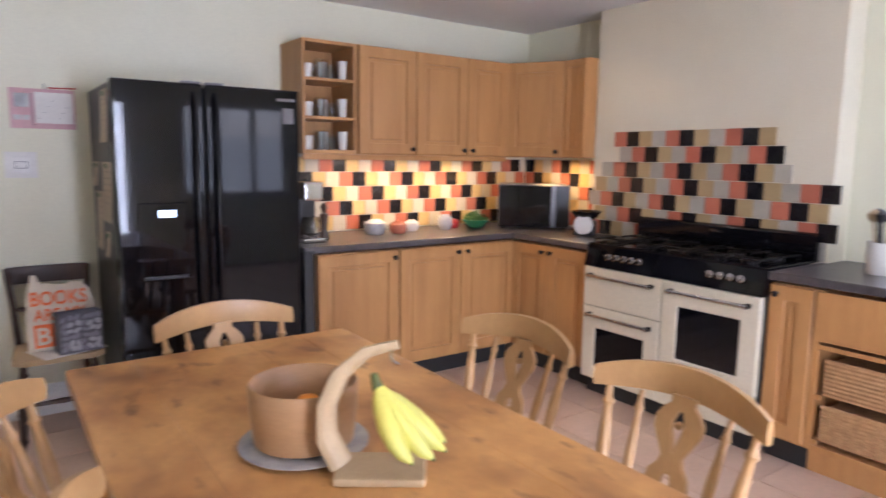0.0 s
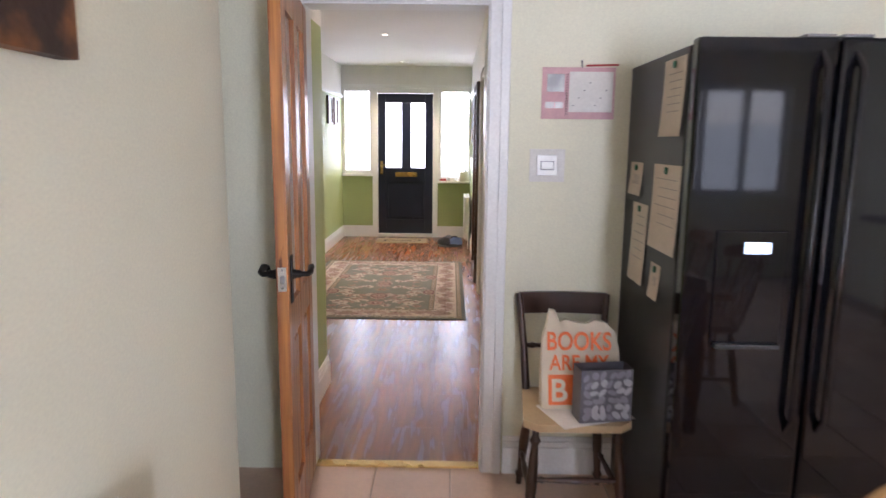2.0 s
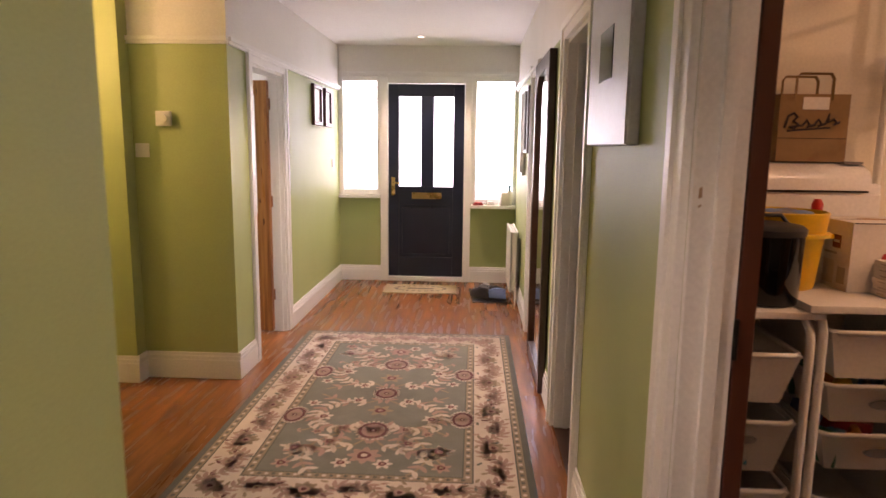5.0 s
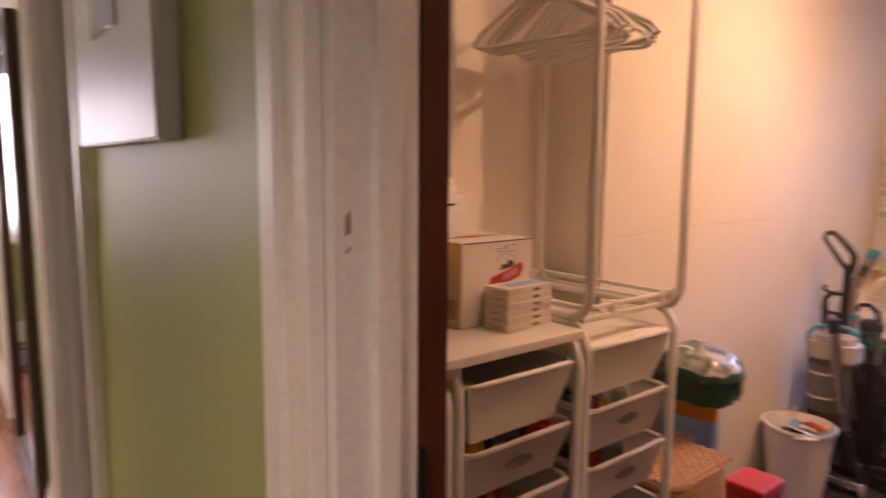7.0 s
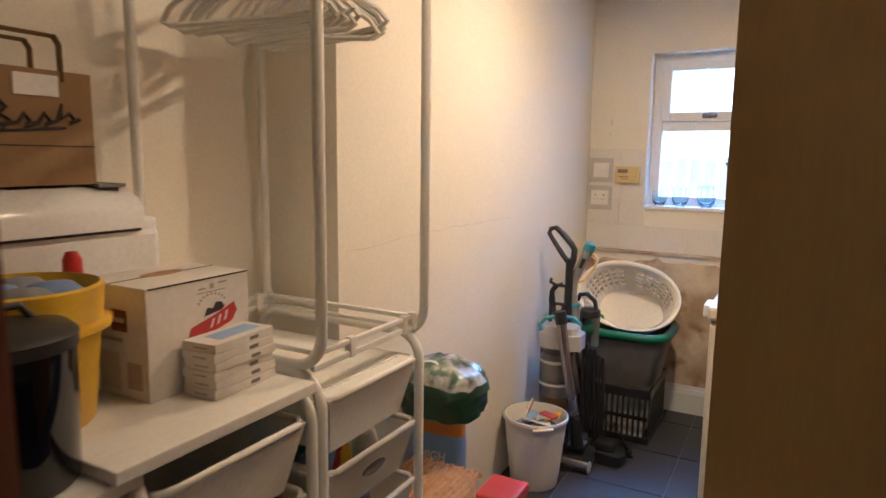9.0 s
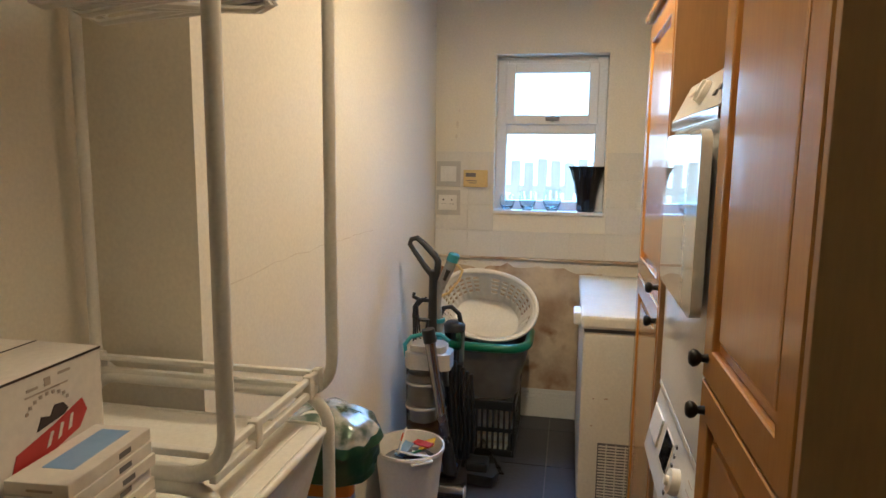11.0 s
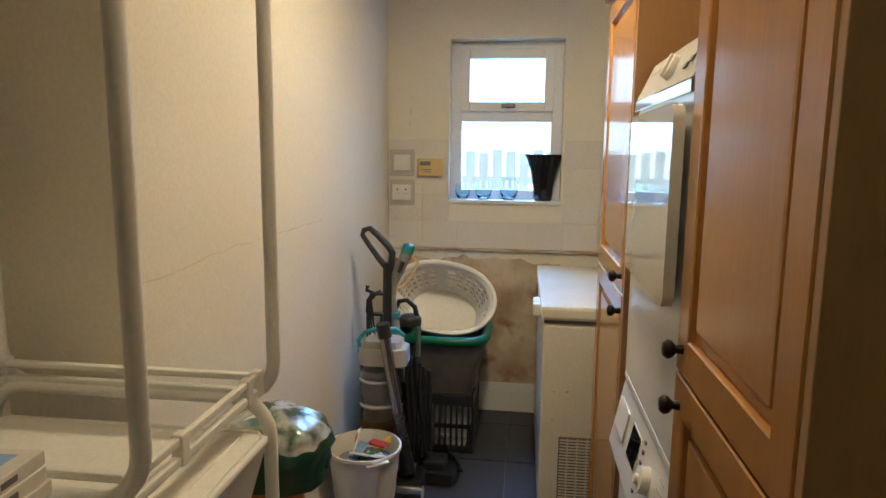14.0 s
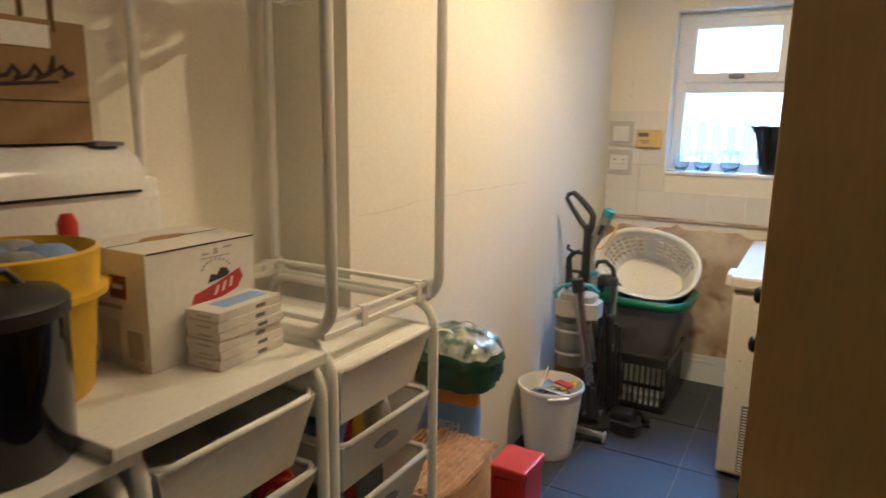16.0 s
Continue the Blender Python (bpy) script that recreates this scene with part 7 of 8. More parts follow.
part("sack", S().prism([(-0.11, -0.05), (0.12, -0.05), (0.118, 0.05), (-0.108, 0.05)], 2, 0, 0.22), "kraft", t)
part("fold", S().box(-0.11, -0.0515, 0.075, 0.12, -0.0495, 0.0775), "dark_wood", t)
for yy in (-0.047, 0.047):
    part("handle", S().tube([(-0.06, yy, 0.20), (-0.06, yy, 0.27), (-0.05, yy, 0.285), (0.05, yy, 0.285), (0.06, yy, 0.27), (0.06, yy, 0.20)], 0.009, 6, flat=0.35), "kraft", t)
part("receipt", S().box(-0.035, -0.053, 0.17, 0.05, -0.0505, 0.21), "paper", t)
sc = [(-0.09, 0.11), (-0.08, 0.148), (-0.062, 0.158), (-0.05, 0.146), (-0.062, 0.132), (-0.045, 0.122), (-0.06, 0.105), (-0.075, 0.112), (-0.03, 0.118), (-0.018, 0.135), (-0.008, 0.122), (-0.02, 0.112), (0.008, 0.12), (0.02, 0.138), (0.03, 0.124), (0.018, 0.115), (0.045, 0.125), (0.055, 0.155), (0.052, 0.128), (0.07, 0.14), (0.08, 0.128), (0.068, 0.12), (0.09, 0.13)]
part("logo", S().tube([(x, -0.0515, z) for x, z in sc], 0.0042, 6).tube([(-0.08, -0.0515, 0.10), (0.06, -0.0515, 0.112)], 0.003, 6), "dark_ink", t, "dark flowing script shape")
# drawer contents
random.seed(17)
COLS = ["red_plastic", "yellow_plastic", "teal_plastic", "green_plastic", "grey_cloth", "paper", "blue_cloth", "orange_sack", "carton"]
for k, z in ((2, 0.730), (2, 0.572), (1, 0.738), (1, 0.592), (0, 0.585)):
    for i in range(16):
        x = random.uniform(FRX[k] + 0.09, FRX[k + 1] - 0.09)
        y = random.uniform(RF + 0.06, RB - 0.16)
        ln_, wd, hh = random.uniform(0.05, 0.11), random.uniform(0.03, 0.06), random.uniform(0.07, 0.12)
        mt = COLS[(i * 2 + k) % len(COLS)]
        if i % 3:
            s = S().box(-ln_ / 2, -wd / 2, 0, ln_ / 2, wd / 2, hh, 0.006)
            nm, lb = "packet", "small household packet in a drawer"
        else:
            s = S().lathe([(wd * 0.5, 0), (wd * 0.55, hh * 0.2), (wd * 0.5, hh * 0.8), (wd * 0.25, hh), (0.001, hh)], 12)
            nm, lb = "small_bottle", "small household bottle in a drawer"
        solo(nm, s, mt, lb, nm.replace("_", " "), pose(x, y, z, random.uniform(-14, 14), random.uniform(-14, 14), random.uniform(0, 180)), "drawer contents")

# ---------- utility: beyond the racks ----------
t = thing("wicker_hamper", "woven wicker basket on the floor", "basket", at(2.13, 6.13))
wk = S()
for k in range(24):
    a_, b_ = 0.185 + 0.015 * math.sin(k * 0.13), 0.13
    ring = [(a_ * math.copysign(abs(math.cos(q)) ** 0.6, math.cos(q)), b_ * math.copysign(abs(math.sin(q)) ** 0.6, math.sin(q)), 0.012 + 0.0205 * k + 0.002 * math.sin(9 * q + k * math.pi)) for q in [2 * math.pi * j / 36 for j in range(36)]]
    wk.tube(ring, 0.0125, 5, closed=True)
part("weave", wk, "wicker", t)
lw = S().box(-0.175, -0.12, 0.488, 0.175, 0.12, 0.495)
for k in range(13):
    lw.tube([(-0.18 + 0.02 * j, -0.12 + 0.02 * k, 0.497 + 0.004 * (1 if (j + k) % 2 else -1)) for j in range(19)], 0.0095, 5)
part("lid", lw, "wicker", t)
def pillow(w, d, h, top_in, seed, crease=0.10):
    """A filled plastic bag: fat in the middle, pinched flat at its sealed top."""
    sh, seg, lv = S(), 36, 16
    verts = []
    for i in range(lv):
        u = i / (lv - 1)
        fat = (0.80 + 0.20 * min(1, u / 0.2)) * (1 - 0.93 * max(0, (u - 0.35) / 0.65) ** 1.5)
        wide = 1 - top_in * u ** 2
        for j in range(seg):
            a = 2 * math.pi * j / seg
            x = math.copysign(abs(math.cos(a)) ** 0.5, math.cos(a)) * d / 2 * fat
            y = math.copysign(abs(math.sin(a)) ** 0.6, math.sin(a)) * w / 2 * wide
            n_ = noise.noise((x * 14 + seed, y * 14, u * h * 12)) + 0.5 * noise.noise((x * 34 + seed, y * 34, u * h * 30))
            verts.append((x * (1 + crease * n_), y * (1 + 0.4 * crease * n_), u * h))
    faces = [(i * seg + j, i * seg + (j + 1) % seg, (i + 1) * seg + (j + 1) % seg, (i + 1) * seg + j) for i in range(lv - 1) for j in range(seg)]
    return sh.add(verts, faces + [tuple(range(seg))[::-1], tuple((lv - 1) * seg + j for j in range(seg))])


def slice_of(shape, seg, lo, hi):
    """The rings lo to hi of a pillow, closed at both ends."""
    out = S()
    n_ = hi - lo + 1
    out.add(shape.v[lo * seg:(hi + 1) * seg], [(i * seg + j, i * seg + (j + 1) % seg, (i + 1) * seg + (j + 1) % seg, (i + 1) * seg + j) for i in range(n_ - 1) for j in range(seg)] + [tuple(range(seg))[::-1], tuple((n_ - 1) * seg + j for j in range(seg))])
    return out


t = thing("dog_food_sack", "blue and orange food sack standing behind the basket", "sack", at(2.43, 6.225, 0.0, 4))
bag = pillow(0.185, 0.15, 0.69, 0.0, 6, 0.07)
part("sack", slice_of(bag, 36, 0, 12), "blue_sack", t)
part("printed_top", slice_of(bag, 36, 12, 15), "orange_sack", t, "orange printed top")
text_mesh("HIGH", 0.042, "paper", "lettering", t, pose(-0.071, 0.0, 0.475, 80, 0, -90), "printed capitals")
t = thing("green_sack", "crumpled dark green and silver plastic sack", "sack", at(2.40, 6.20, 0.64))
gs = S()
rn, rs_ = 15, 40
vv = []
for i in range(rn):
    u = i / (rn - 1)
    z = 0.19 * u
    r = (0.90 + 0.10 * u) if u < 0.45 else math.sqrt(max(0.0, 1 - ((u - 0.45) / 0.56) ** 2))
    for j in range(rs_):
        a = 2 * math.pi * j / rs_
        px, py = 0.135 * r * math.copysign(abs(math.cos(a)) ** 0.7, math.cos(a)), 0.155 * r * math.copysign(abs(math.sin(a)) ** 0.7, math.sin(a))
        k = 1 + 0.09 * noise.noise((px * 16, py * 16, z * 18)) + 0.06 * noise.noise((px * 40 + 3, py * 40, z * 44))
        vv.append((px * k, min(py * k, 0.125), z + 0.012 * noise.noise((px * 22, py * 22, 4)) - 0.10 * max(0, -py) * u + 0.012))
def ring_faces(n_):
    return [(i * rs_ + j, i * rs_ + (j + 1) % rs_, (i + 1) * rs_ + (j + 1) % rs_, (i + 1) * rs_ + j) for i in range(n_ - 1) for j in range(rs_)] + [tuple(range(rs_))[::-1], tuple((n_ - 1) * rs_ + j for j in range(rs_))]
part("sack", S().add(vv[:10 * rs_], ring_faces(10)), "dark_green_sack", t)
film = part("film", S().add(vv[9 * rs_:], ring_faces(rn - 9)), "silver_film", t, "silver printed film")
part("print", S().lathe([(0.045, 0), (0.040, 0.008), (0.030, 0.006), (0.028, 0.0), (0.001, 0.004)], 18, m=pose(-0.075, 0.02, 0.168, 0, -35, 0)), "paper", film, "pale round print")
t = thing("red_crate", "red plastic bottle crate on the floor", "crate", at(2.45, 5.995))
part("crate", S().box(-0.075, -0.068, 0, 0.085, 0.062, 0.36, 0.012), "red_plastic", t)
for k in range(4):
    part("rib", S().box(-0.079, -0.06 + 0.033 * k, 0.01, -0.073, -0.045 + 0.033 * k, 0.345, 0.003), "red_plastic", t)
part("rim", S().box(-0.081, -0.074, 0.345, 0.091, 0.066, 0.385, 0.01), "red_plastic", t)
solo("green_bottle", S().lathe([(0.035, 0), (0.038, 0.02), (0.036, 0.16), (0.015, 0.20), (0.014, 0.24), (0.001, 0.242)], 14), "green_plastic", "green plastic bottle beside the red crate", "bottle", at(2.345, 5.955))

t = thing("waste_bin", "white plastic waste bin full of rubbish", "bin", at(3.25, 6.165))
prof = [(0.105, 0), (0.11, 0.006)] + [(0.11 + 0.035 * z / 0.32 + (0.0012 if i % 2 else 0), z) for i, z in enumerate([0.04 * k for k in range(1, 8)])] + [(0.146, 0.32), (0.152, 0.325), (0.152, 0.338), (0.144, 0.338), (0.108, 0.012), (0.001, 0.012)]
part("bucket", S().lathe(prof, 34), "white_plastic", t)
rb = thing("rubbish", "crumpled packets and wrappers in the bin", "rubbish", at(3.25, 6.165, 0.20))
random.seed(31)
part("filling", S().lathe([(0.11, 0), (0.125, 0.06), (0.09, 0.085), (0.001, 0.095)], 20, wob=lambda a, z: 0.1 * noise.noise((3 * math.cos(a), 3 * math.sin(a), z * 20))), "grey_cloth", rb)
for k, mt in enumerate(("paper", "paper", "red_print", "yellow_plastic", "green_plastic", "blue_sack", "carton")):
    m = pose(random.uniform(-0.075, 0.075), random.uniform(-0.075, 0.075), 0.11 + 0.012 * (k % 3), random.uniform(-30, 30), random.uniform(-30, 30), random.uniform(0, 180))
    sz = 0.075 if mt == "paper" else 0.04
    part("wrapper", S().box(-sz, -sz * 0.6, -0.004, sz, sz * 0.6, 0.004, 0.002).move(m), mt, rb)
part("card", S().box(-0.10, -0.003, 0.0, 0.04, 0.003, 0.11, 0.001).move(pose(-0.02, 0.05, 0.09, 20, 30, 20)), "paper", rb)
part("card_print", S().lathe([(0.018, 0), (0.018, 0.002), (0.001, 0.002)], 12, m=pose(-0.05, 0.02, 0.19, 110, 0, 20)), "orange_print", rb)


# upright vacuum, leaning to the wall
t = thing("upright_vacuum", "grey and black upright vacuum cleaner leaning on the wall", "vacuum cleaner", at(3.56, 6.10))
wpart("floor_head", S().prism([(3.45, 5.98), (3.49, 5.95), (3.68, 5.98), (3.72, 6.06), (3.66, 6.20), (3.50, 6.20), (3.44, 6.12)], 2, 0.014, 0.07).box(3.50, 6.00, 0.066, 3.66, 6.16, 0.092, 0.012), "black_plastic", t)
rl_ = wpart("roller", S().tube([(3.445, 5.955, 0.036), (3.455, 6.115, 0.036)], 0.030, 16), "dark_chrome", t, "shiny round brush cover")
wpart("roller_cap", S().lathe([(0.031, 0), (0.027, 0.006), (0.012, 0.008), (0.001, 0.008)], 16, m=pose(3.445, 5.956, 0.036, 90, 0, 0)), "pale_grey_plastic", rl_)
wpart("head_trim", S().box(3.51, 6.01, 0.090, 3.60, 6.09, 0.100, 0.004), "blue_cloth", t, "dark blue trim")
for y in (5.99, 6.19):
    wpart("wheel", S().lathe([(0.04, -0.012), (0.046, -0.004), (0.046, 0.004), (0.04, 0.012)], 18, m=pose(3.66, y, 0.05, 90, 0, 0)), "black_plastic", t)
wpart("motor_base", S().lathe([(0.060, 0.09), (0.078, 0.12), (0.080, 0.22), (0.072, 0.25)], 22, at=(3.545, 6.17, 0)), "black_plastic", t)
can = wpart("dust_canister", S().lathe([(0.068, 0.245), (0.080, 0.262), (0.082, 0.58), (0.076, 0.60)], 28, at=(3.535, 6.17, 0)), "smoke", t, "clear dust canister")
wpart("cyclone", S().lathe([(0.030, 0.26), (0.050, 0.33), (0.050, 0.40), (0.060, 0.44), (0.060, 0.56), (0.03, 0.57)], 20, at=(3.535, 6.17, 0)), "pale_grey_plastic", can)
wpart("dirt", S().lathe([(0.066, 0.262), (0.070, 0.31), (0.05, 0.335), (0.001, 0.34)], 18, at=(3.535, 6.17, 0)), "kraft", can)
for z in (0.40, 0.515):
    wpart("band", S().lathe([(0.0825, z), (0.0850, z + 0.004), (0.0850, z + 0.010), (0.0825, z + 0.014)], 28, at=(3.535, 6.17, 0)), "pale_grey_plastic", can)
cap = S().prism([(3.455, 6.07), (3.475, 6.035), (3.57, 6.035), (3.62, 6.08), (3.62, 6.20), (3.58, 6.245), (3.48, 6.245), (3.455, 6.21)], 2, 0.598, 0.672)
cap.prism([(3.475, 6.08), (3.50, 6.06), (3.57, 6.06), (3.605, 6.10), (3.605, 6.19), (3.57, 6.225), (3.49, 6.225), (3.475, 6.20)], 2, 0.672, 0.702)
wpart("canister_head", cap, "pale_grey_plastic", t, "pale grey canister top")
wpart("carry_handle", S().tube([(3.50, 6.245, 0.645), (3.50, 6.252, 0.70), (3.505, 6.225, 0.735), (3.52, 6.16, 0.752), (3.54, 6.09, 0.745), (3.55, 6.055, 0.715)], 0.010, 8), "teal_plastic", t, "teal carry handle")
wpart("spine", S().tube([(3.625, 6.155, 0.20), (3.63, 6.15, 0.50), (3.63, 6.15, 0.80), (3.625, 6.148, 0.94), (3.62, 6.145, 1.03)], [0.030, 0.028, 0.022, 0.020, 0.021], 12), "black_plastic", t)
wpart("grip", S().tube([(3.62, 6.150, 1.005), (3.622, 6.185, 1.045), (3.625, 6.240, 1.118), (3.628, 6.262, 1.150), (3.63, 6.255, 1.172), (3.63, 6.228, 1.180), (3.628, 6.190, 1.150), (3.624, 6.140, 1.100), (3.621, 6.124, 1.075), (3.62, 6.128, 1.02), (3.62, 6.140, 0.985)], [0.015, 0.014, 0.012, 0.012, 0.012, 0.013, 0.015, 0.016, 0.016, 0.016, 0.016], 10), "black_plastic", t, "black loop grip")
for z in (0.79, 0.885):
    wpart("cable_hook", S().tube([(3.62, 6.16, z), (3.60, 6.205, z + 0.005), (3.595, 6.235, z + 0.02), (3.60, 6.232, z + 0.04)], 0.009, 8), "black_plastic", t)
for k in range(4):
    wpart("cable", S().tube([(3.605 - 0.006 * k, 6.175 + 0.012 * k, 0.905 - 0.004 * k), (3.59, 6.215 + 0.006 * k, 0.86), (3.60, 6.205 + 0.010 * k, 0.74 - 0.02 * k), (3.62, 6.185, 0.70 - 0.025 * k), (3.61, 6.17, 0.80)], 0.0045, 6), "black_plastic", t)
tb = wpart("extension_tube", S().tube([(3.445, 6.128, 0.775), (3.455, 6.095, 0.56), (3.475, 6.045, 0.26)], 0.0245, 14), "dark_chrome", t, "dark chrome extension tube")
wpart("tube_collar", S().tube([(3.444, 6.131, 0.795), (3.447, 6.120, 0.735)], 0.030, 14), "black_plastic", tb)
wpart("tube_collar", S().tube([(3.474, 6.049, 0.285), (3.49, 6.03, 0.11)], [0.025, 0.034], 14), "black_plastic", tb)

t = thing("stick_vacuum", "silver and teal stick vacuum beside the upright one", "vacuum cleaner", at(3.66, 6.02))
wpart("wand", S().tube([(3.66, 6.075, 0.46), (3.655, 6.118, 0.70), (3.652, 6.124, 0.79)], [0.024, 0.023, 0.024], 12), "mid_grey_plastic", t)
wpart("neck", S().tube([(3.652, 6.124, 0.78), (3.65, 6.132, 0.86), (3.65, 6.128, 0.925), (3.65, 6.098, 0.99), (3.65, 6.070, 1.055), (3.65, 6.066, 1.075)], [0.022, 0.019, 0.021, 0.024, 0.026, 0.024], 12), "mid_grey_plastic", t, "pale grey curved neck")
wpart("neck_inlay", S().tube([(3.628, 6.095, 0.985), (3.626, 6.075, 1.035)], [0.009, 0.012], 8), "black_plastic", t)
wpart("end_cap", S().tube([(3.65, 6.064, 1.072), (3.65, 6.052, 1.105), (3.65, 6.050, 1.112)], [0.029, 0.028, 0.018], 14), "teal_plastic", t, "teal end cap")
wpart("trigger_loop", S().tube([(3.648, 6.050, 1.070), (3.646, 6.012, 1.030), (3.646, 6.028, 0.985), (3.648, 6.075, 0.920), (3.65, 6.112, 0.905)], 0.0075, 8, flat=0.7), "ivory", t, "pale trigger loop")
for z in (0.705, 0.785):
    wpart("ring", S().tube([(3.652, 6.1215, z - 0.010), (3.652, 6.1225, z + 0.010)], 0.029, 16), "teal_plastic", t, "teal ring")
tk = wpart("tank", S().lathe([(0.044, 0.555), (0.050, 0.57), (0.052, 0.71), (0.049, 0.72)], 22, at=(3.725, 6.06, 0)), "blue_smoke", t, "bluish clear water tank")
wpart("tank_cap", S().lathe([(0.053, 0.72), (0.053, 0.750), (0.040, 0.765), (0.001, 0.768)], 22, at=(3.725, 6.06, 0)), "black_plastic", tk)
wpart("tank_hose", S().tube([(3.71, 6.125, 0.80), (3.712, 6.112, 0.832), (3.718, 6.075, 0.838), (3.722, 6.038, 0.805), (3.722, 6.028, 0.76)], 0.0115, 10), "black_plastic", tk)
wpart("tank_base", S().lathe([(0.030, 0.46), (0.046, 0.50), (0.048, 0.556)], 18, at=(3.72, 6.06, 0)), "black_plastic", tk)
for k in range(6):
    yy = 6.055 - 0.020 * k
    wpart("hanging_cable", S().tube([(3.60 + 0.008 * (k % 2), yy, 0.62 - 0.015 * k), (3.595 + 0.01 * (k % 3), yy - 0.004, 0.45), (3.60, yy - 0.018, 0.25), (3.61, yy - 0.010, 0.12 + 0.02 * (k % 3))], [0.008, 0.010, 0.011, 0.008], 8), "black_plastic", t)
wpart("body", S().tube([(3.655, 6.06, 0.47), (3.65, 6.03, 0.30), (3.645, 5.99, 0.11)], [0.035, 0.040, 0.030], 14), "black_plastic", t)
wpart("body_stripe", S().tube([(3.612, 6.018, 0.38), (3.606, 5.992, 0.22)], 0.008, 8), "teal_plastic", t)
wpart("floor_head", S().prism([(3.56, 5.84), (3.62, 5.82), (3.76, 5.86), (3.78, 5.96), (3.70, 6.02), (3.58, 6.0)], 2, 0.012, 0.062).box(3.60, 5.87, 0.058, 3.70, 5.98, 0.105, 0.014), "black_plastic", t)
wpart("clear_hood", S().prism([(5.80, 0.013), (5.955, 0.013), (5.945, 0.13), (5.905, 0.185)], 0, 3.70, 3.712), "smoke", t, "clear plastic splash hood")
solo("dustpan", S().prism([(3.78, 5.82), (3.90, 5.84), (3.90, 6.0), (3.79, 5.98)], 2, 0.0, 0.012), "black_plastic", "flat black dustpan on the slate floor", "dustpan")

# crate, carrier and laundry basket stacked
t = thing("black_crate", "black slotted plastic crate on the floor", "crate", at(4.12, 5.93))
fr = S()
cx0, cx1, cy0, cy1, ch = 3.92, 4.40, 5.77, 6.14, 0.30
for z0, z1 in ((0.0, 0.035), (0.25, ch)):
    fr.box(cx0, cy0, z0, cx1, cy0 + 0.012, z1, 0.003).box(cx0, cy1 - 0.012, z0, cx1, cy1, z1, 0.003).box(cx0, cy0 + 0.012, z0, cx0 + 0.012, cy1 - 0.012, z1, 0.003).box(cx1 - 0.012, cy0 + 0.012, z0, cx1, cy1 - 0.012, z1, 0.003)
fr.box(cx0, cy0, 0.0, cx1, cy1, 0.008)
fr.box(cx0 + 0.001, cy0 + 0.012, 0.13, cx0 + 0.011, cy1 - 0.012, 0.15)
wpart("frame", fr, "black_plastic", t)
for k in range(12):
    y = cy0 + 0.02 + k * (cy1 - cy0 - 0.05) / 11
    wpart("bar", S().box(cx0 + 0.001, y, 0.035, cx0 + 0.011, y + 0.012, 0.25), "black_plastic", t)
for k in range(12):
    x = cx0 + 0.03 + k * (cx1 - cx0 - 0.07) / 11
    wpart("bar", S().box(x, cy0 + 0.001, 0.035, x + 0.014, cy0 + 0.011, 0.25), "black_plastic", t)
random.seed(23)
for k in range(8):
    solo("newspaper", S().box(-0.19, -0.14, 0, 0.19, 0.14, 0.014, 0.003), "paper" if k % 3 else "note_paper", "folded newspaper lying in the black crate", "newspaper", pose(4.155 + random.uniform(-0.01, 0.01), 5.95 + random.uniform(-0.01, 0.01), 0.0085 + 0.0142 * k, 0, 0, random.uniform(-2, 2)), "newspapers in the crate")
t = thing("shopping_carrier", "green rimmed grey shopping carrier on the crate", "basket", at(4.15, 5.93, 0.302))
s = S()
n = 32
def oval(w_, d_, q):
    return (w_ * math.copysign(abs(math.cos(q)) ** 0.5, math.cos(q)), d_ * math.copysign(abs(math.sin(q)) ** 0.5, math.sin(q)))
vv = []
for i in range(8):
    z = 0.002 + 0.27 * i / 7
    for j in range(n):
        q = 2 * math.pi * j / n
        x, y = oval(0.20 + 0.035 * i / 7, 0.155 + 0.055 * i / 7, q)
        nn = noise.noise((x * 9, y * 9, z * 12))
        vv.append((x * (1 + 0.07 * nn), y * (1 + 0.07 * nn), z))
s.add(vv, [(i * n + j, i * n + (j + 1) % n, (i + 1) * n + (j + 1) % n, (i + 1) * n + j) for i in range(7) for j in range(n)] + [tuple(range(n))[::-1]])
part("sides", s, "net", t)
part("rim", S().tube([(*oval(0.24, 0.215, 2 * math.pi * j / 28), 0.285) for j in range(28)], 0.024, 8, closed=True), "green_plastic", t, "green plastic rim")
t = thing("laundry_basket", "white plastic laundry basket tipped on its side", "laundry basket", pose(4.19, 5.965, 0.705, 0, -56, 6) @ pose(0, 0, 0, 0, 0, -10))
sh = S()
NB = 96
prof_ = [(0.66, -0.13), (0.72, -0.125), (0.78, -0.05), (0.80, -0.02), (0.83, -0.01), (0.85, 0.02), (0.87, 0.03), (0.89, 0.055), (0.91, 0.065), (0.94, 0.09), (0.97, 0.10), (1.0, 0.12)]
vv = []
for k, z in prof_:
    for j in range(NB):
        q = 2 * math.pi * j / NB
        vv.append((0.185 * k * math.cos(q), 0.26 * k * math.copysign(abs(math.sin(q)) ** 0.85, math.sin(q)), z))
fc = [(i * NB + j, i * NB + (j + 1) % NB, (i + 1) * NB + (j + 1) % NB, (i + 1) * NB + j) for i in range(len(prof_) - 1) for j in range(NB) if not (i in (2, 4, 6, 8) and j % 3 and j % 24 > 3)]
fc.append(tuple(range(NB))[::-1])
sh.add(vv, fc)
ob = part("slotted_shell", sh, "white_plastic", t)
so = ob.modifiers.new("thickness", "SOLIDIFY")
so.thickness = 0.004
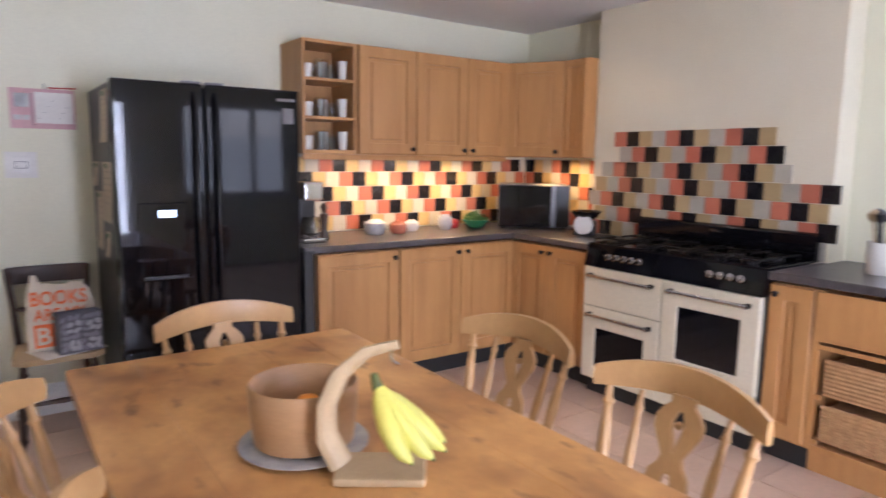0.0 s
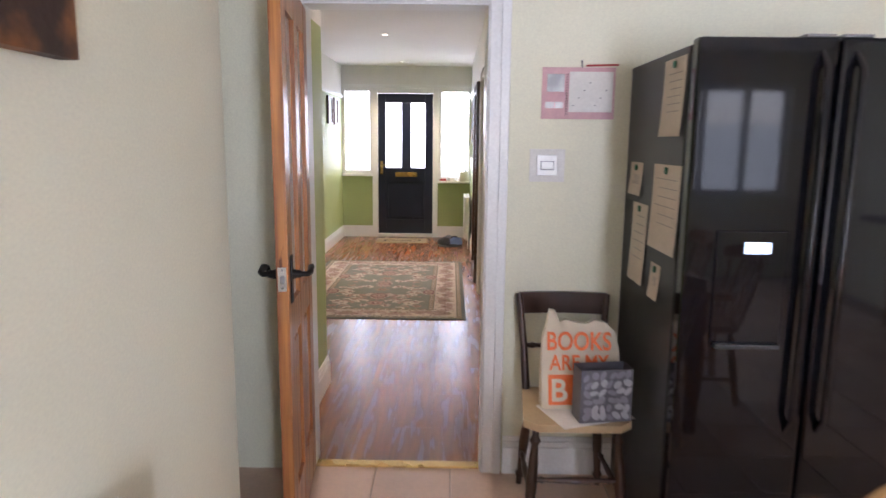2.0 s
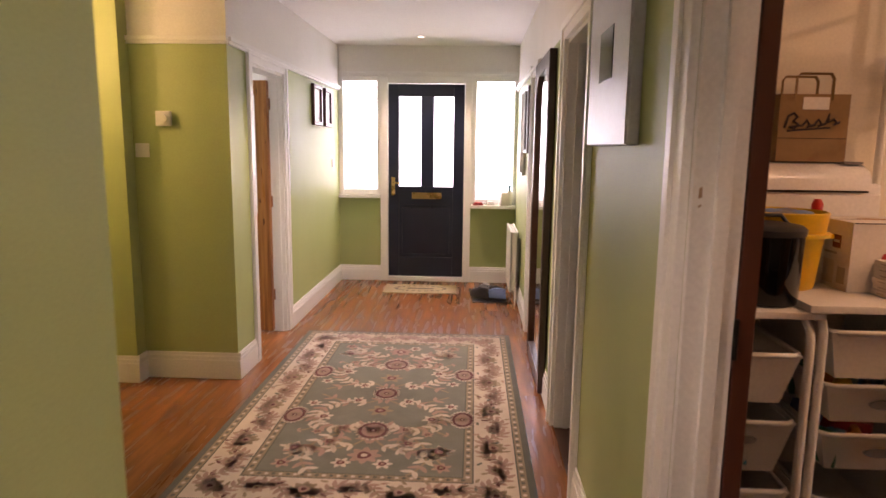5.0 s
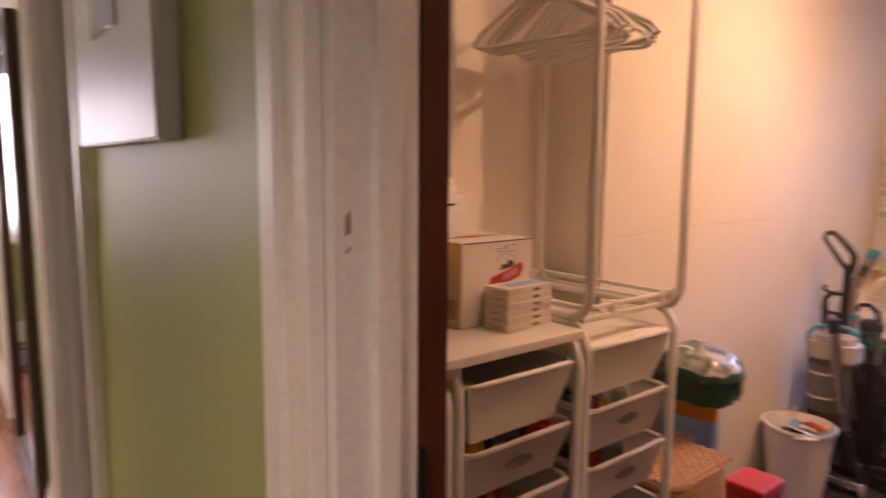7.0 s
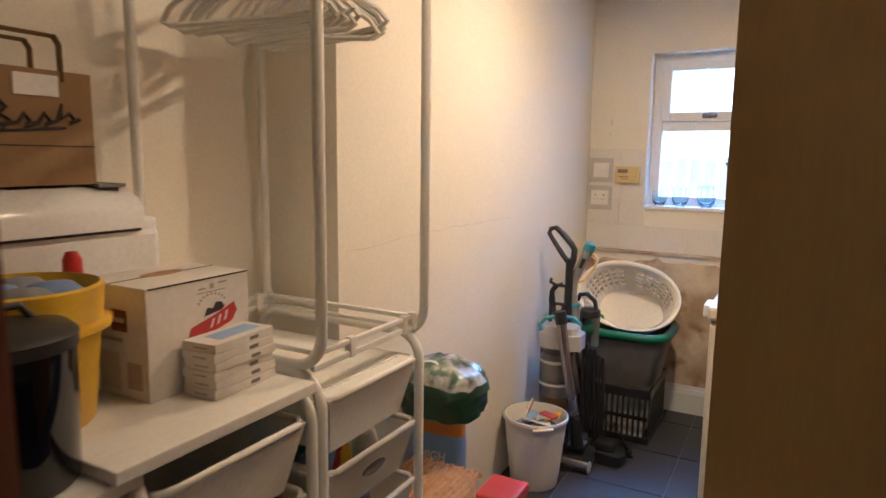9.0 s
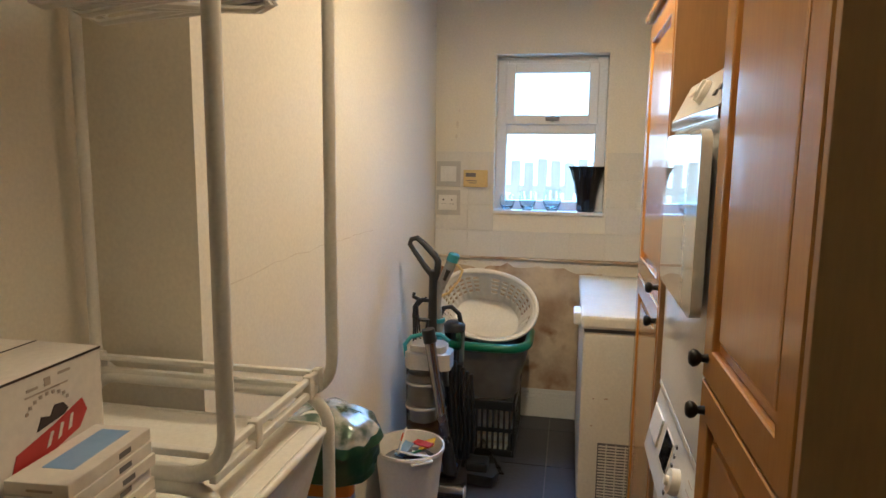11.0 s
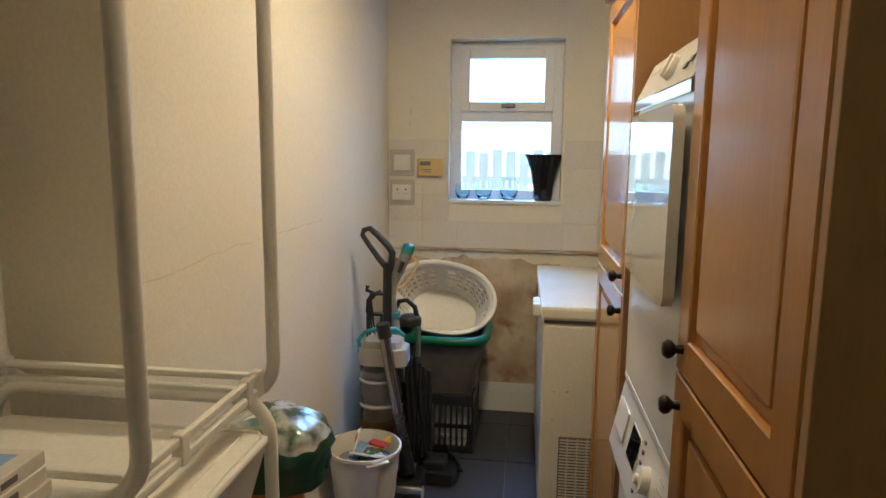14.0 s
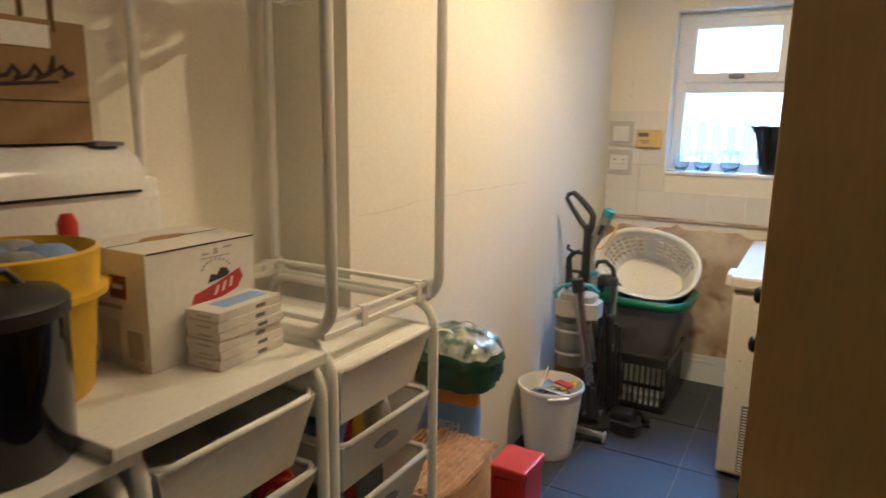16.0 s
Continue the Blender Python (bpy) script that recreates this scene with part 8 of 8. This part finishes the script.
part("rim", S().tube([(0.192 * math.cos(q), 0.272 * math.copysign(abs(math.sin(q)) ** 0.85, math.sin(q)), 0.122) for q in [2 * math.pi * j / 40 for j in range(40)]], [0.017] * 40, 8, closed=True, flat=0.75), "white_plastic", t)

# chest freezer
t = thing("chest_freezer", "worn white chest freezer with a side vent", "freezer", at(3.9, 5.15))
wpart("cabinet", S().box(3.425, 4.75, 0.02, 4.40, 5.455, 0.83, 0.012), "aged_white", t)
wpart("lid", S().box(3.415, 4.745, 0.845, 4.41, 5.465, 0.905, 0.014), "aged_white", t)
wpart("lid_seal", S().box(3.43, 4.755, 0.83, 4.395, 5.45, 0.845), "ink", t)
wpart("lid_handle", S().box(3.52, 5.46, 0.835, 3.66, 5.495, 0.89, 0.008), "white_plastic", t)
g = wpart("vent_backing", S().box(3.4235, 5.13, 0.04, 3.4252, 5.375, 0.345), "ink", t)
for k in range(22):
    z = 0.045 + k * 0.0135
    wpart("vent_slat", S().box(3.4215, 5.135, z, 3.4262, 5.37, z + 0.0062), "aged_white", g)
for k in range(5):
    y = 5.175 + 0.04 * k
    wpart("vent_bar", S().box(3.4225, y, 0.045, 3.4258, y + 0.005, 0.34), "aged_white", g)
random.seed(13)
s = S()
for k in range(16):
    y, z = random.uniform(5.0, 5.42), random.uniform(0.3, 0.6)
    s.box(3.4238, y, z, 3.4248, y + random.uniform(0.003, 0.012), z + random.uniform(0.002, 0.006))
wpart("rust_spots", s, "bare_plaster", t)

# tall cherry cupboards with washer and dryer
FYc = 5.235


def tall_unit(x0, x1, split, top, label, knob_at):
    t = thing("tall_cupboard", label, "cupboard", at((x0 + x1) / 2, FYc), "tall cupboards")
    wpart("carcass", S().box(x0 + 0.02, SW + 0.005, 0.08, x1, FYc, top), "cherry_side", t)
    wpart("side_panel", S().box(x0, SW + 0.003, 0, x0 + 0.0195, FYc + 0.02, top, 0.002), "cherry_side", t)
    wpart("plinth", S().box(x0 + 0.02, FYc - 0.05, 0, x1, FYc - 0.03, 0.08), "dark_wood", t)
    put = facing("n", FYc)
    for z0, z1, kz in ((0.09, split - 0.003, split - 0.055), (split + 0.003, top - 0.01, split + 0.05)):
        fr, pa = S(), S()
        framed_door(fr, pa, x0 + 0.022, x1 - 0.002, z0, z1, put, 0.07)
        d = wpart("door", fr, "cherry", t)
        wpart("door_panel", pa, "cherry", d)
        wpart("knob", knob("n", FYc + 0.022, knob_at, kz, 0.018), "black_iron", d, "black turned knob")
    return t


tall_unit(1.488, 2.035, 1.122, 2.30, "tall varnished cherry cupboard with panelled doors", 1.992)
tall_unit(2.695, 3.33, 1.113, 2.06, "varnished cherry cupboard between dryer and freezer", 2.75)
solo("cornice", S().box(2.675, FYc - 0.3, 2.061, 3.35, FYc + 0.04, 2.09, 0.01), "cherry", "cherry cornice on the cupboard", "cornice")
t = thing("washing_machine", "white front loading washing machine under the dryer", "washing machine", at(2.30, 5.0))
wx0, wx1, wf = 2.065, 2.665, 5.245
wpart("cabinet", S().box(wx0, 4.66, 0.02, wx1, wf - 0.02, 0.885, 0.01), "appliance", t)
wpart("front", S().box(wx0, wf - 0.02, 0.02, wx1, wf, 0.68, 0.006), "appliance", t)
pnl = S().prism([(wf - 0.03, 0.68), (wf + 0.035, 0.69), (wf - 0.005, 0.885), (wf - 0.03, 0.885)], 0, wx0, wx1)
cp = wpart("control_panel", pnl, "appliance", t)
def on_panel(dx, h):
    u = h / 0.2
    return pose(dx, wf + 0.035 - 0.04 * u, 0.69 + 0.195 * u, -78, 0, 0)
wpart("display", S().box(-0.05, -0.04, 0, 0.05, 0.04, 0.003).move(on_panel(2.39, 0.11)), "black_gloss", cp)
wpart("display_frame", S().box(-0.055, -0.045, -0.001, 0.055, 0.045, 0.0015).move(on_panel(2.39, 0.11)), "white_plastic", cp)
wpart("dial", S().lathe([(0.033, 0), (0.03, 0.02), (0.012, 0.022), (0.011, 0.03), (0.001, 0.031)], 20, m=on_panel(2.22, 0.11)), "white_plastic", cp)
for k in range(6):
    wpart("button", S().box(-0.006, -0.004, 0, 0.006, 0.004, 0.004).move(on_panel(2.30, 0.04 + 0.025 * k)), "ink", cp)
    wpart("printed_line", S().box(-0.02, -0.0015, 0, 0.02, 0.0015, 0.001).move(on_panel(2.12, 0.05 + 0.022 * k)), "faint_ink", cp)
wpart("soap_drawer", S().box(-0.07, -0.04, 0, 0.07, 0.04, 0.006, 0.002).move(on_panel(2.57, 0.11)), "white_plastic", cp)
dr = wpart("porthole", S().lathe([(0.19, 0), (0.185, 0.03), (0.15, 0.045), (0.145, 0.03)], 32, m=pose(2.365, wf, 0.40, -90, 0, 0)), "chrome", t, "chrome door ring")
wpart("porthole_glass", S().lathe([(0.146, 0.025), (0.12, 0.055), (0.06, 0.07), (0.001, 0.072)], 28, m=pose(2.365, wf, 0.40, -90, 0, 0)), "black_gloss", dr)
t = thing("tumble_dryer", "white tumble dryer stacked on the washing machine", "tumble dryer", at(2.30, 5.0, 0.905))
solo("stacking_strip", S().box(wx0 - 0.003, 4.66, 0.886, wx1 + 0.003, wf, 0.904, 0.004), "white_plastic", "white stacking strip between the machines", "stacking kit")
wpart("cabinet", S().box(wx0, 4.66, 0.905, wx1, wf - 0.02, 1.66, 0.01), "appliance", t)
wpart("front", S().box(wx0, wf - 0.02, 0.905, wx1, wf, 1.66, 0.006), "appliance", t)
pnl = S().prism([(4.68, 1.6605), (wf + 0.008, 1.6605), (wf - 0.036, 1.755), (4.68, 1.755)], 0, wx0, wx1)
cp = wpart("control_panel", pnl, "appliance", t)
def on_top(dx, h):
    u = h / 0.2
    return pose(dx, wf + 0.009 - 0.044 * u, 1.66 + 0.095 * u, -65, 0, 0)
wpart("dial", S().lathe([(0.030, 0), (0.027, 0.012), (0.001, 0.014)], 20, m=on_top(2.33, 0.10)).join(S().box(-0.006, -0.026, 0.011, 0.006, 0.026, 0.020, 0.003), on_top(2.33, 0.10)), "white_plastic", cp)
for k in range(4):
    wpart("button", S().box(-0.012, -0.006, 0, 0.012, 0.006, 0.004, 0.001).move(on_top(2.18 - 0.03 * k, 0.07 + 0.02 * k)), "ink", cp)
wpart("printed_line", S().box(-0.04, -0.006, 0, 0.04, 0.006, 0.001).move(on_top(2.56, 0.14)), "faint_ink", cp)
wpart("trim_strip", S().box(wx0, wf - 0.01, 1.632, wx1, wf + 0.010, 1.660, 0.004), "chrome", t)
dd = S()
ro = [(2.33 + sx * 0.225 + 0.03 * math.cos(q), 1.42 + sz * 0.165 + 0.03 * math.sin(q)) for sx, sz, q0 in ((1, 1, 0), (-1, 1, 90), (-1, -1, 180), (1, -1, 270)) for q in [radians(q0 + 22.5 * k) for k in range(5)]]
ajar = pose(2.585, wf + 0.008, 0, 0, 0, -0.6) @ pose(-2.585, -wf - 0.008, 0)
dd.prism(ro, 1, wf + 0.008, wf + 0.030).move(ajar)
door_ = wpart("door", dd, "glazed_white", t, "glossy white glazed door")
wpart("door_gasket", S().prism([(2.355 + (x - 2.33) * 0.87, 1.42 + (z - 1.42) * 0.82) for x, z in ro], 1, wf, wf + 0.006), "ink", door_)
wpart("hinge", S().box(2.578, wf, 1.38, 2.594, wf + 0.012, 1.46, 0.004), "grey_metal", door_)

# ---------- utility: window wall ----------
t = thing("wall_socket", "white double plug socket on the tiles", "socket", at(UE, 6.24, 1.29))
wpart("surround", S().box(UE - 0.012, 6.175, 1.215, UE - 0.0075, 6.32, 1.365, 0.002), "pattress", t)
wpart("plate", S().box(UE - 0.020, 6.195, 1.245, UE - 0.012, 6.305, 1.335, 0.003), "socket", t)
s = S()
for y in (6.225, 6.275):
    s.box(UE - 0.0205, y - 0.004, 1.302, UE - 0.0195, y + 0.004, 1.312).box(UE - 0.0205, y - 0.012, 1.28, UE - 0.0195, y - 0.006, 1.284).box(UE - 0.0205, y + 0.006, 1.28, UE - 0.0195, y + 0.012, 1.284)
wpart("pin_holes", s, "dark_ink", t)
t = thing("light_switch", "white double light switch on the tiles", "switch", at(UE, 6.24, 1.46))
wpart("surround", S().box(UE - 0.012, 6.175, 1.385, UE - 0.0075, 6.32, 1.535, 0.002), "pattress", t)
wpart("plate", S().box(UE - 0.020, 6.20, 1.415, UE - 0.012, 6.295, 1.505, 0.003), "socket", t)
for y in (6.225, 6.262):
    wpart("rocker", S().box(UE - 0.024, y, 1.445, UE - 0.02, y + 0.016, 1.475, 0.002), "socket", t)
t = thing("heating_control", "yellowed heating control box on the tiles", "thermostat", at(UE, 6.08, 1.42))
wpart("case", S().box(UE - 0.035, 6.01, 1.385, UE - 0.0075, 6.155, 1.485, 0.006), "ivory", t)
wpart("display", S().box(UE - 0.0365, 6.08, 1.445, UE - 0.035, 6.14, 1.468), "ink", t)
wpart("print", S().box(UE - 0.0362, 6.075, 1.42, UE - 0.035, 6.135, 1.425).box(UE - 0.0362, 6.075, 1.408, UE - 0.035, 6.12, 1.412), "ink", t)
SZ = WZ0 + 0.0065
vs = thing("vase", "black fluted vase on the window sill", "vase", at(UE + 0.045, 5.44, SZ))
fl = lambda a, z: (0.03 + 0.10 * max(0, (z - 0.20) / 0.06)) * math.cos(9 * a)
part("vessel", S().lathe([(0.048, 0), (0.052, 0.01), (0.058, 0.08), (0.074, 0.17), (0.088, 0.235), (0.098, 0.262), (0.088, 0.262), (0.078, 0.235), (0.066, 0.17), (0.05, 0.08), (0.001, 0.03)], 54, wob=fl), "black_gloss", vs)
for k, (y, r, h_) in enumerate(((5.90, 0.045, 0.09), (5.78, 0.05, 0.11), (5.635, 0.055, 0.13))):
    g = S().lathe([(r * 0.55, 0), (r * 0.6, 0.004), (r * 0.9, h_ * 0.3), (r, h_ * 0.6), (r * 0.85, h_), (r * 0.82, h_), (r * 0.96, h_ * 0.6), (r * 0.85, h_ * 0.3), (r * 0.4, 0.012), (0.001, 0.012)], 26)
    solo("drinking_glass", g, "tumbler", "clear round glass on the window sill", "glass", at(UE + 0.045, y, SZ), "glasses on the sill")

# scuffs and stains on the painted walls
random.seed(41)
sc_ = S()
px_, pz_ = 2.02, 1.245
for k in range(26):
    nx, nz = px_ + 0.048, pz_ + 0.001 + random.uniform(-0.006, 0.006)
    w_ = random.uniform(0.0008, 0.0022)
    sc_.add([(px_, UN - 0.0006, pz_ - w_), (nx, UN - 0.0006, nz - w_), (nx, UN - 0.0006, nz + w_), (px_, UN - 0.0006, pz_ + w_)], [(0, 1, 2, 3)])
    px_, pz_ = nx, nz
tagged(setting("wall_scuffs", sc_, "scuff", "long faint scuff line along the wall"), kind="stuff")
mk = S()
for y, z, a, b in ((6.20, 1.75, 0.008, 0.022), (6.205, 1.68, 0.006, 0.014), (6.19, 1.83, 0.004, 0.008)):
    mk.prism([(y + a * math.cos(q), z + b * math.sin(q)) for q in [2 * math.pi * k / 10 for k in range(10)]], 0, UE - 0.0012, UE + 0.002)
for k in range(18):
    y, z = random.uniform(5.35, 6.3), random.uniform(0.925, 0.955)
    mk.box(UE - 0.0015, y, z, UE + 0.001, y + random.uniform(0.006, 0.03), z + random.uniform(0.003, 0.012))
tagged(setting("wall_stains", mk, "scuff", "small grey stains and chips on the end wall"), kind="stuff")

ch_ = S()
for z0, z1, w_ in ((1.395, 1.422, 0.0026), (1.376, 1.385, 0.0020)):
    ch_.prism([(0.568 - w_, z0), (0.570 + w_, z0 + 0.004), (0.571 + w_ * 0.6, z1), (0.567 - w_ * 0.5, z1 - 0.006)], 1, UD1 - 0.0206, UD1 - 0.0196)
tagged(setting("trim_paint_chips", ch_, "bare_plaster", "small brown paint chips on the door lining"), kind="stuff")

# ---------- floor pieces ----------
random.seed(7)
floor = bpy.data.objects["floor_hall"]
plank = {}
for k in range(12):
    cx = HR - 0.095 - 0.19 * k
    y = 4.23 - [0, 0.45, 0.9, 0.3][k % 4]
    while y < HY:
        ln = 1.25
        lo, hi = max(y, KN + 0.062), min(y + ln, HY)
        if cx < -0.6:
            lo = max(lo, 5.2)
        if hi - lo > 0.06:
            short = round(hi - lo, 3)
            if short not in plank:
                plank[short] = mesh_of(S().box(-0.0949, -short / 2 + 0.0002, -0.006, 0.0949, short / 2 - 0.0002, 0.0), "plank", "laminate")
            piece("plank", plank[short], floor, (cx, (lo + hi) / 2, 0.0))
        y += ln
cross = mesh_of(S().box(-0.6245, -0.0945, -0.006, 0.6245, 0.0945, 0.0), "plank", "laminate")
for k in range(5):
    piece("plank", cross, floor, (-2.46 - 0.2 * (k % 2), 7.22 + 0.095 + 0.19 * k, -0.001))
    piece("plank", cross, floor, (-1.21 - 0.2 * (k % 2), 7.22 + 0.095 + 0.19 * k, -0.002))
kf = bpy.data.objects["floor_kitchen"]
kt = mesh_of(S().box(-0.1635, -0.1635, -0.008, 0.1635, 0.1635, 0.0, 0.002), "tile", "beige_tile")
for i in range(15):
    for j in range(18):
        px, py = -0.56 + 0.333 * i, KN - 0.13 - 0.333 * j
        if px < 4.1 and py > -1.6 and not (px < -0.5 and py < 3.3):
            piece("tile", kt, kf, (px, py, 0.0))
uf = bpy.data.objects["floor_utility"]
ut = mesh_of(S().box(-0.222, -0.222, -0.008, 0.222, 0.222, 0.0, 0.002), "tile", "slate")
for i in range(-9, 2):
    for j in range(-2, 3):
        px, py = 3.86 + 0.225 + 0.45 * i, 5.60 + 0.225 + 0.45 * j
        if px > UW - 0.1 and py < UR:
            piece("tile", ut, uf, (px, py, 0.0))
# white wall tiles round the utility window
we = bpy.data.objects["wall_utility_east"]
TW, TH = 0.2, 0.155
wt = mesh_of(S().box(-0.006, -TW / 2 + 0.0007, -TH / 2 + 0.0007, 0.0, TW / 2 - 0.0007, TH / 2 - 0.0007, 0.0015), "tile", "wall_tile")
for r in range(4):
    for c in range(8):
        cy, cz = UN - TW / 2 - 0.002 - c * TW, 0.973 + TH / 2 + r * TH
        lo, hi = cy - TW / 2, cy + TW / 2
        if cz + TH / 2 > WZ0 + 0.02 and hi > WY0 + 0.01 and lo < WY1 - 0.01:
            for a, b in ((lo, WY0), (WY1, hi)):
                if b - a > 0.02:
                    cut = mesh_of(S().box(-0.006, -(b - a) / 2, -TH / 2 + 0.0007, 0.0, (b - a) / 2 - 0.0007, TH / 2 - 0.0007, 0.0015), "tile", "wall_tile")
                    piece("tile", cut, we, (UE - 0.001, (a + b) / 2, cz))
            continue
        piece("tile", wt, we, (UE - 0.001, cy, cz))
# kitchen splashback tiles
nw = bpy.data.objects["wall_kitchen_north"]
setting("trim_tile_bed_north", S().box(1.92, KN - 0.004, 0.93, 4.19, KN, 1.44), "tile_grout", "pale grout behind the wall tiles")
order = ["tile_yellow", "tile_cream", "tile_red", "tile_black"]
ts = {c: mesh_of(S().box(-0.0485, -0.008, -0.0485, 0.0485, 0.0, 0.0485, 0.002), "tile", c) for c in order}
for r in range(5):
    for c in range(22):
        piece("tile", ts[order[(c + [0, 2, 3, 1, 2][r]) % 4]], nw, (1.98 + 0.1 * c + (0.05 if r % 2 else 0), KN - 0.004, 0.982 + 0.1 * r))
ew = bpy.data.objects["wall_kitchen_east"]
setting("trim_tile_bed_east", S().box(4.196, 3.225, 0.93, 4.2, KN - 0.012, 1.44), "tile_grout", "pale grout behind the corner tiles")
tc = {c: mesh_of(S().box(-0.008, -0.0485, -0.0485, 0.0, 0.0485, 0.0485, 0.002), "tile", c) for c in order}
for r in range(5):
    for c in range(9):
        piece("tile", tc[order[(c + [1, 3, 0, 2, 3][r]) % 4]], ew, (4.196, 4.075 - 0.1 * c, 0.982 + 0.1 * r))
cw = bpy.data.objects["wall_chimney_breast"]
# the last two are the cream and yellow tiles in darker, shaded colours
order2 = ["tile_red", "tile_black", "tile_yellow_shaded", "tile_cream_shaded"]
te = {c: mesh_of(S().box(-0.008, -0.0485, -0.0485, 0.0, 0.0485, 0.0485, 0.002), "tile", c) for c in order2}
for r in range(8):
    cz = 0.975 + 0.1 * r
    for c in range(19):
        cy = 3.24 - 0.05 - 0.1 * c + (0.05 if r % 2 else 0)
        if cz > 1.45 and not 1.9 < cy < 3.0:
            continue
        if cz > 1.35 and not 1.8 < cy < 3.1 or cy < 1.63 or cy > 3.22 or cz > 1.66:
            continue
        piece("tile", te[order2[(c + (0, 1, 3, 1, 2, 0, 2, 3)[r]) % 4]], cw, (4.0, cy, cz))
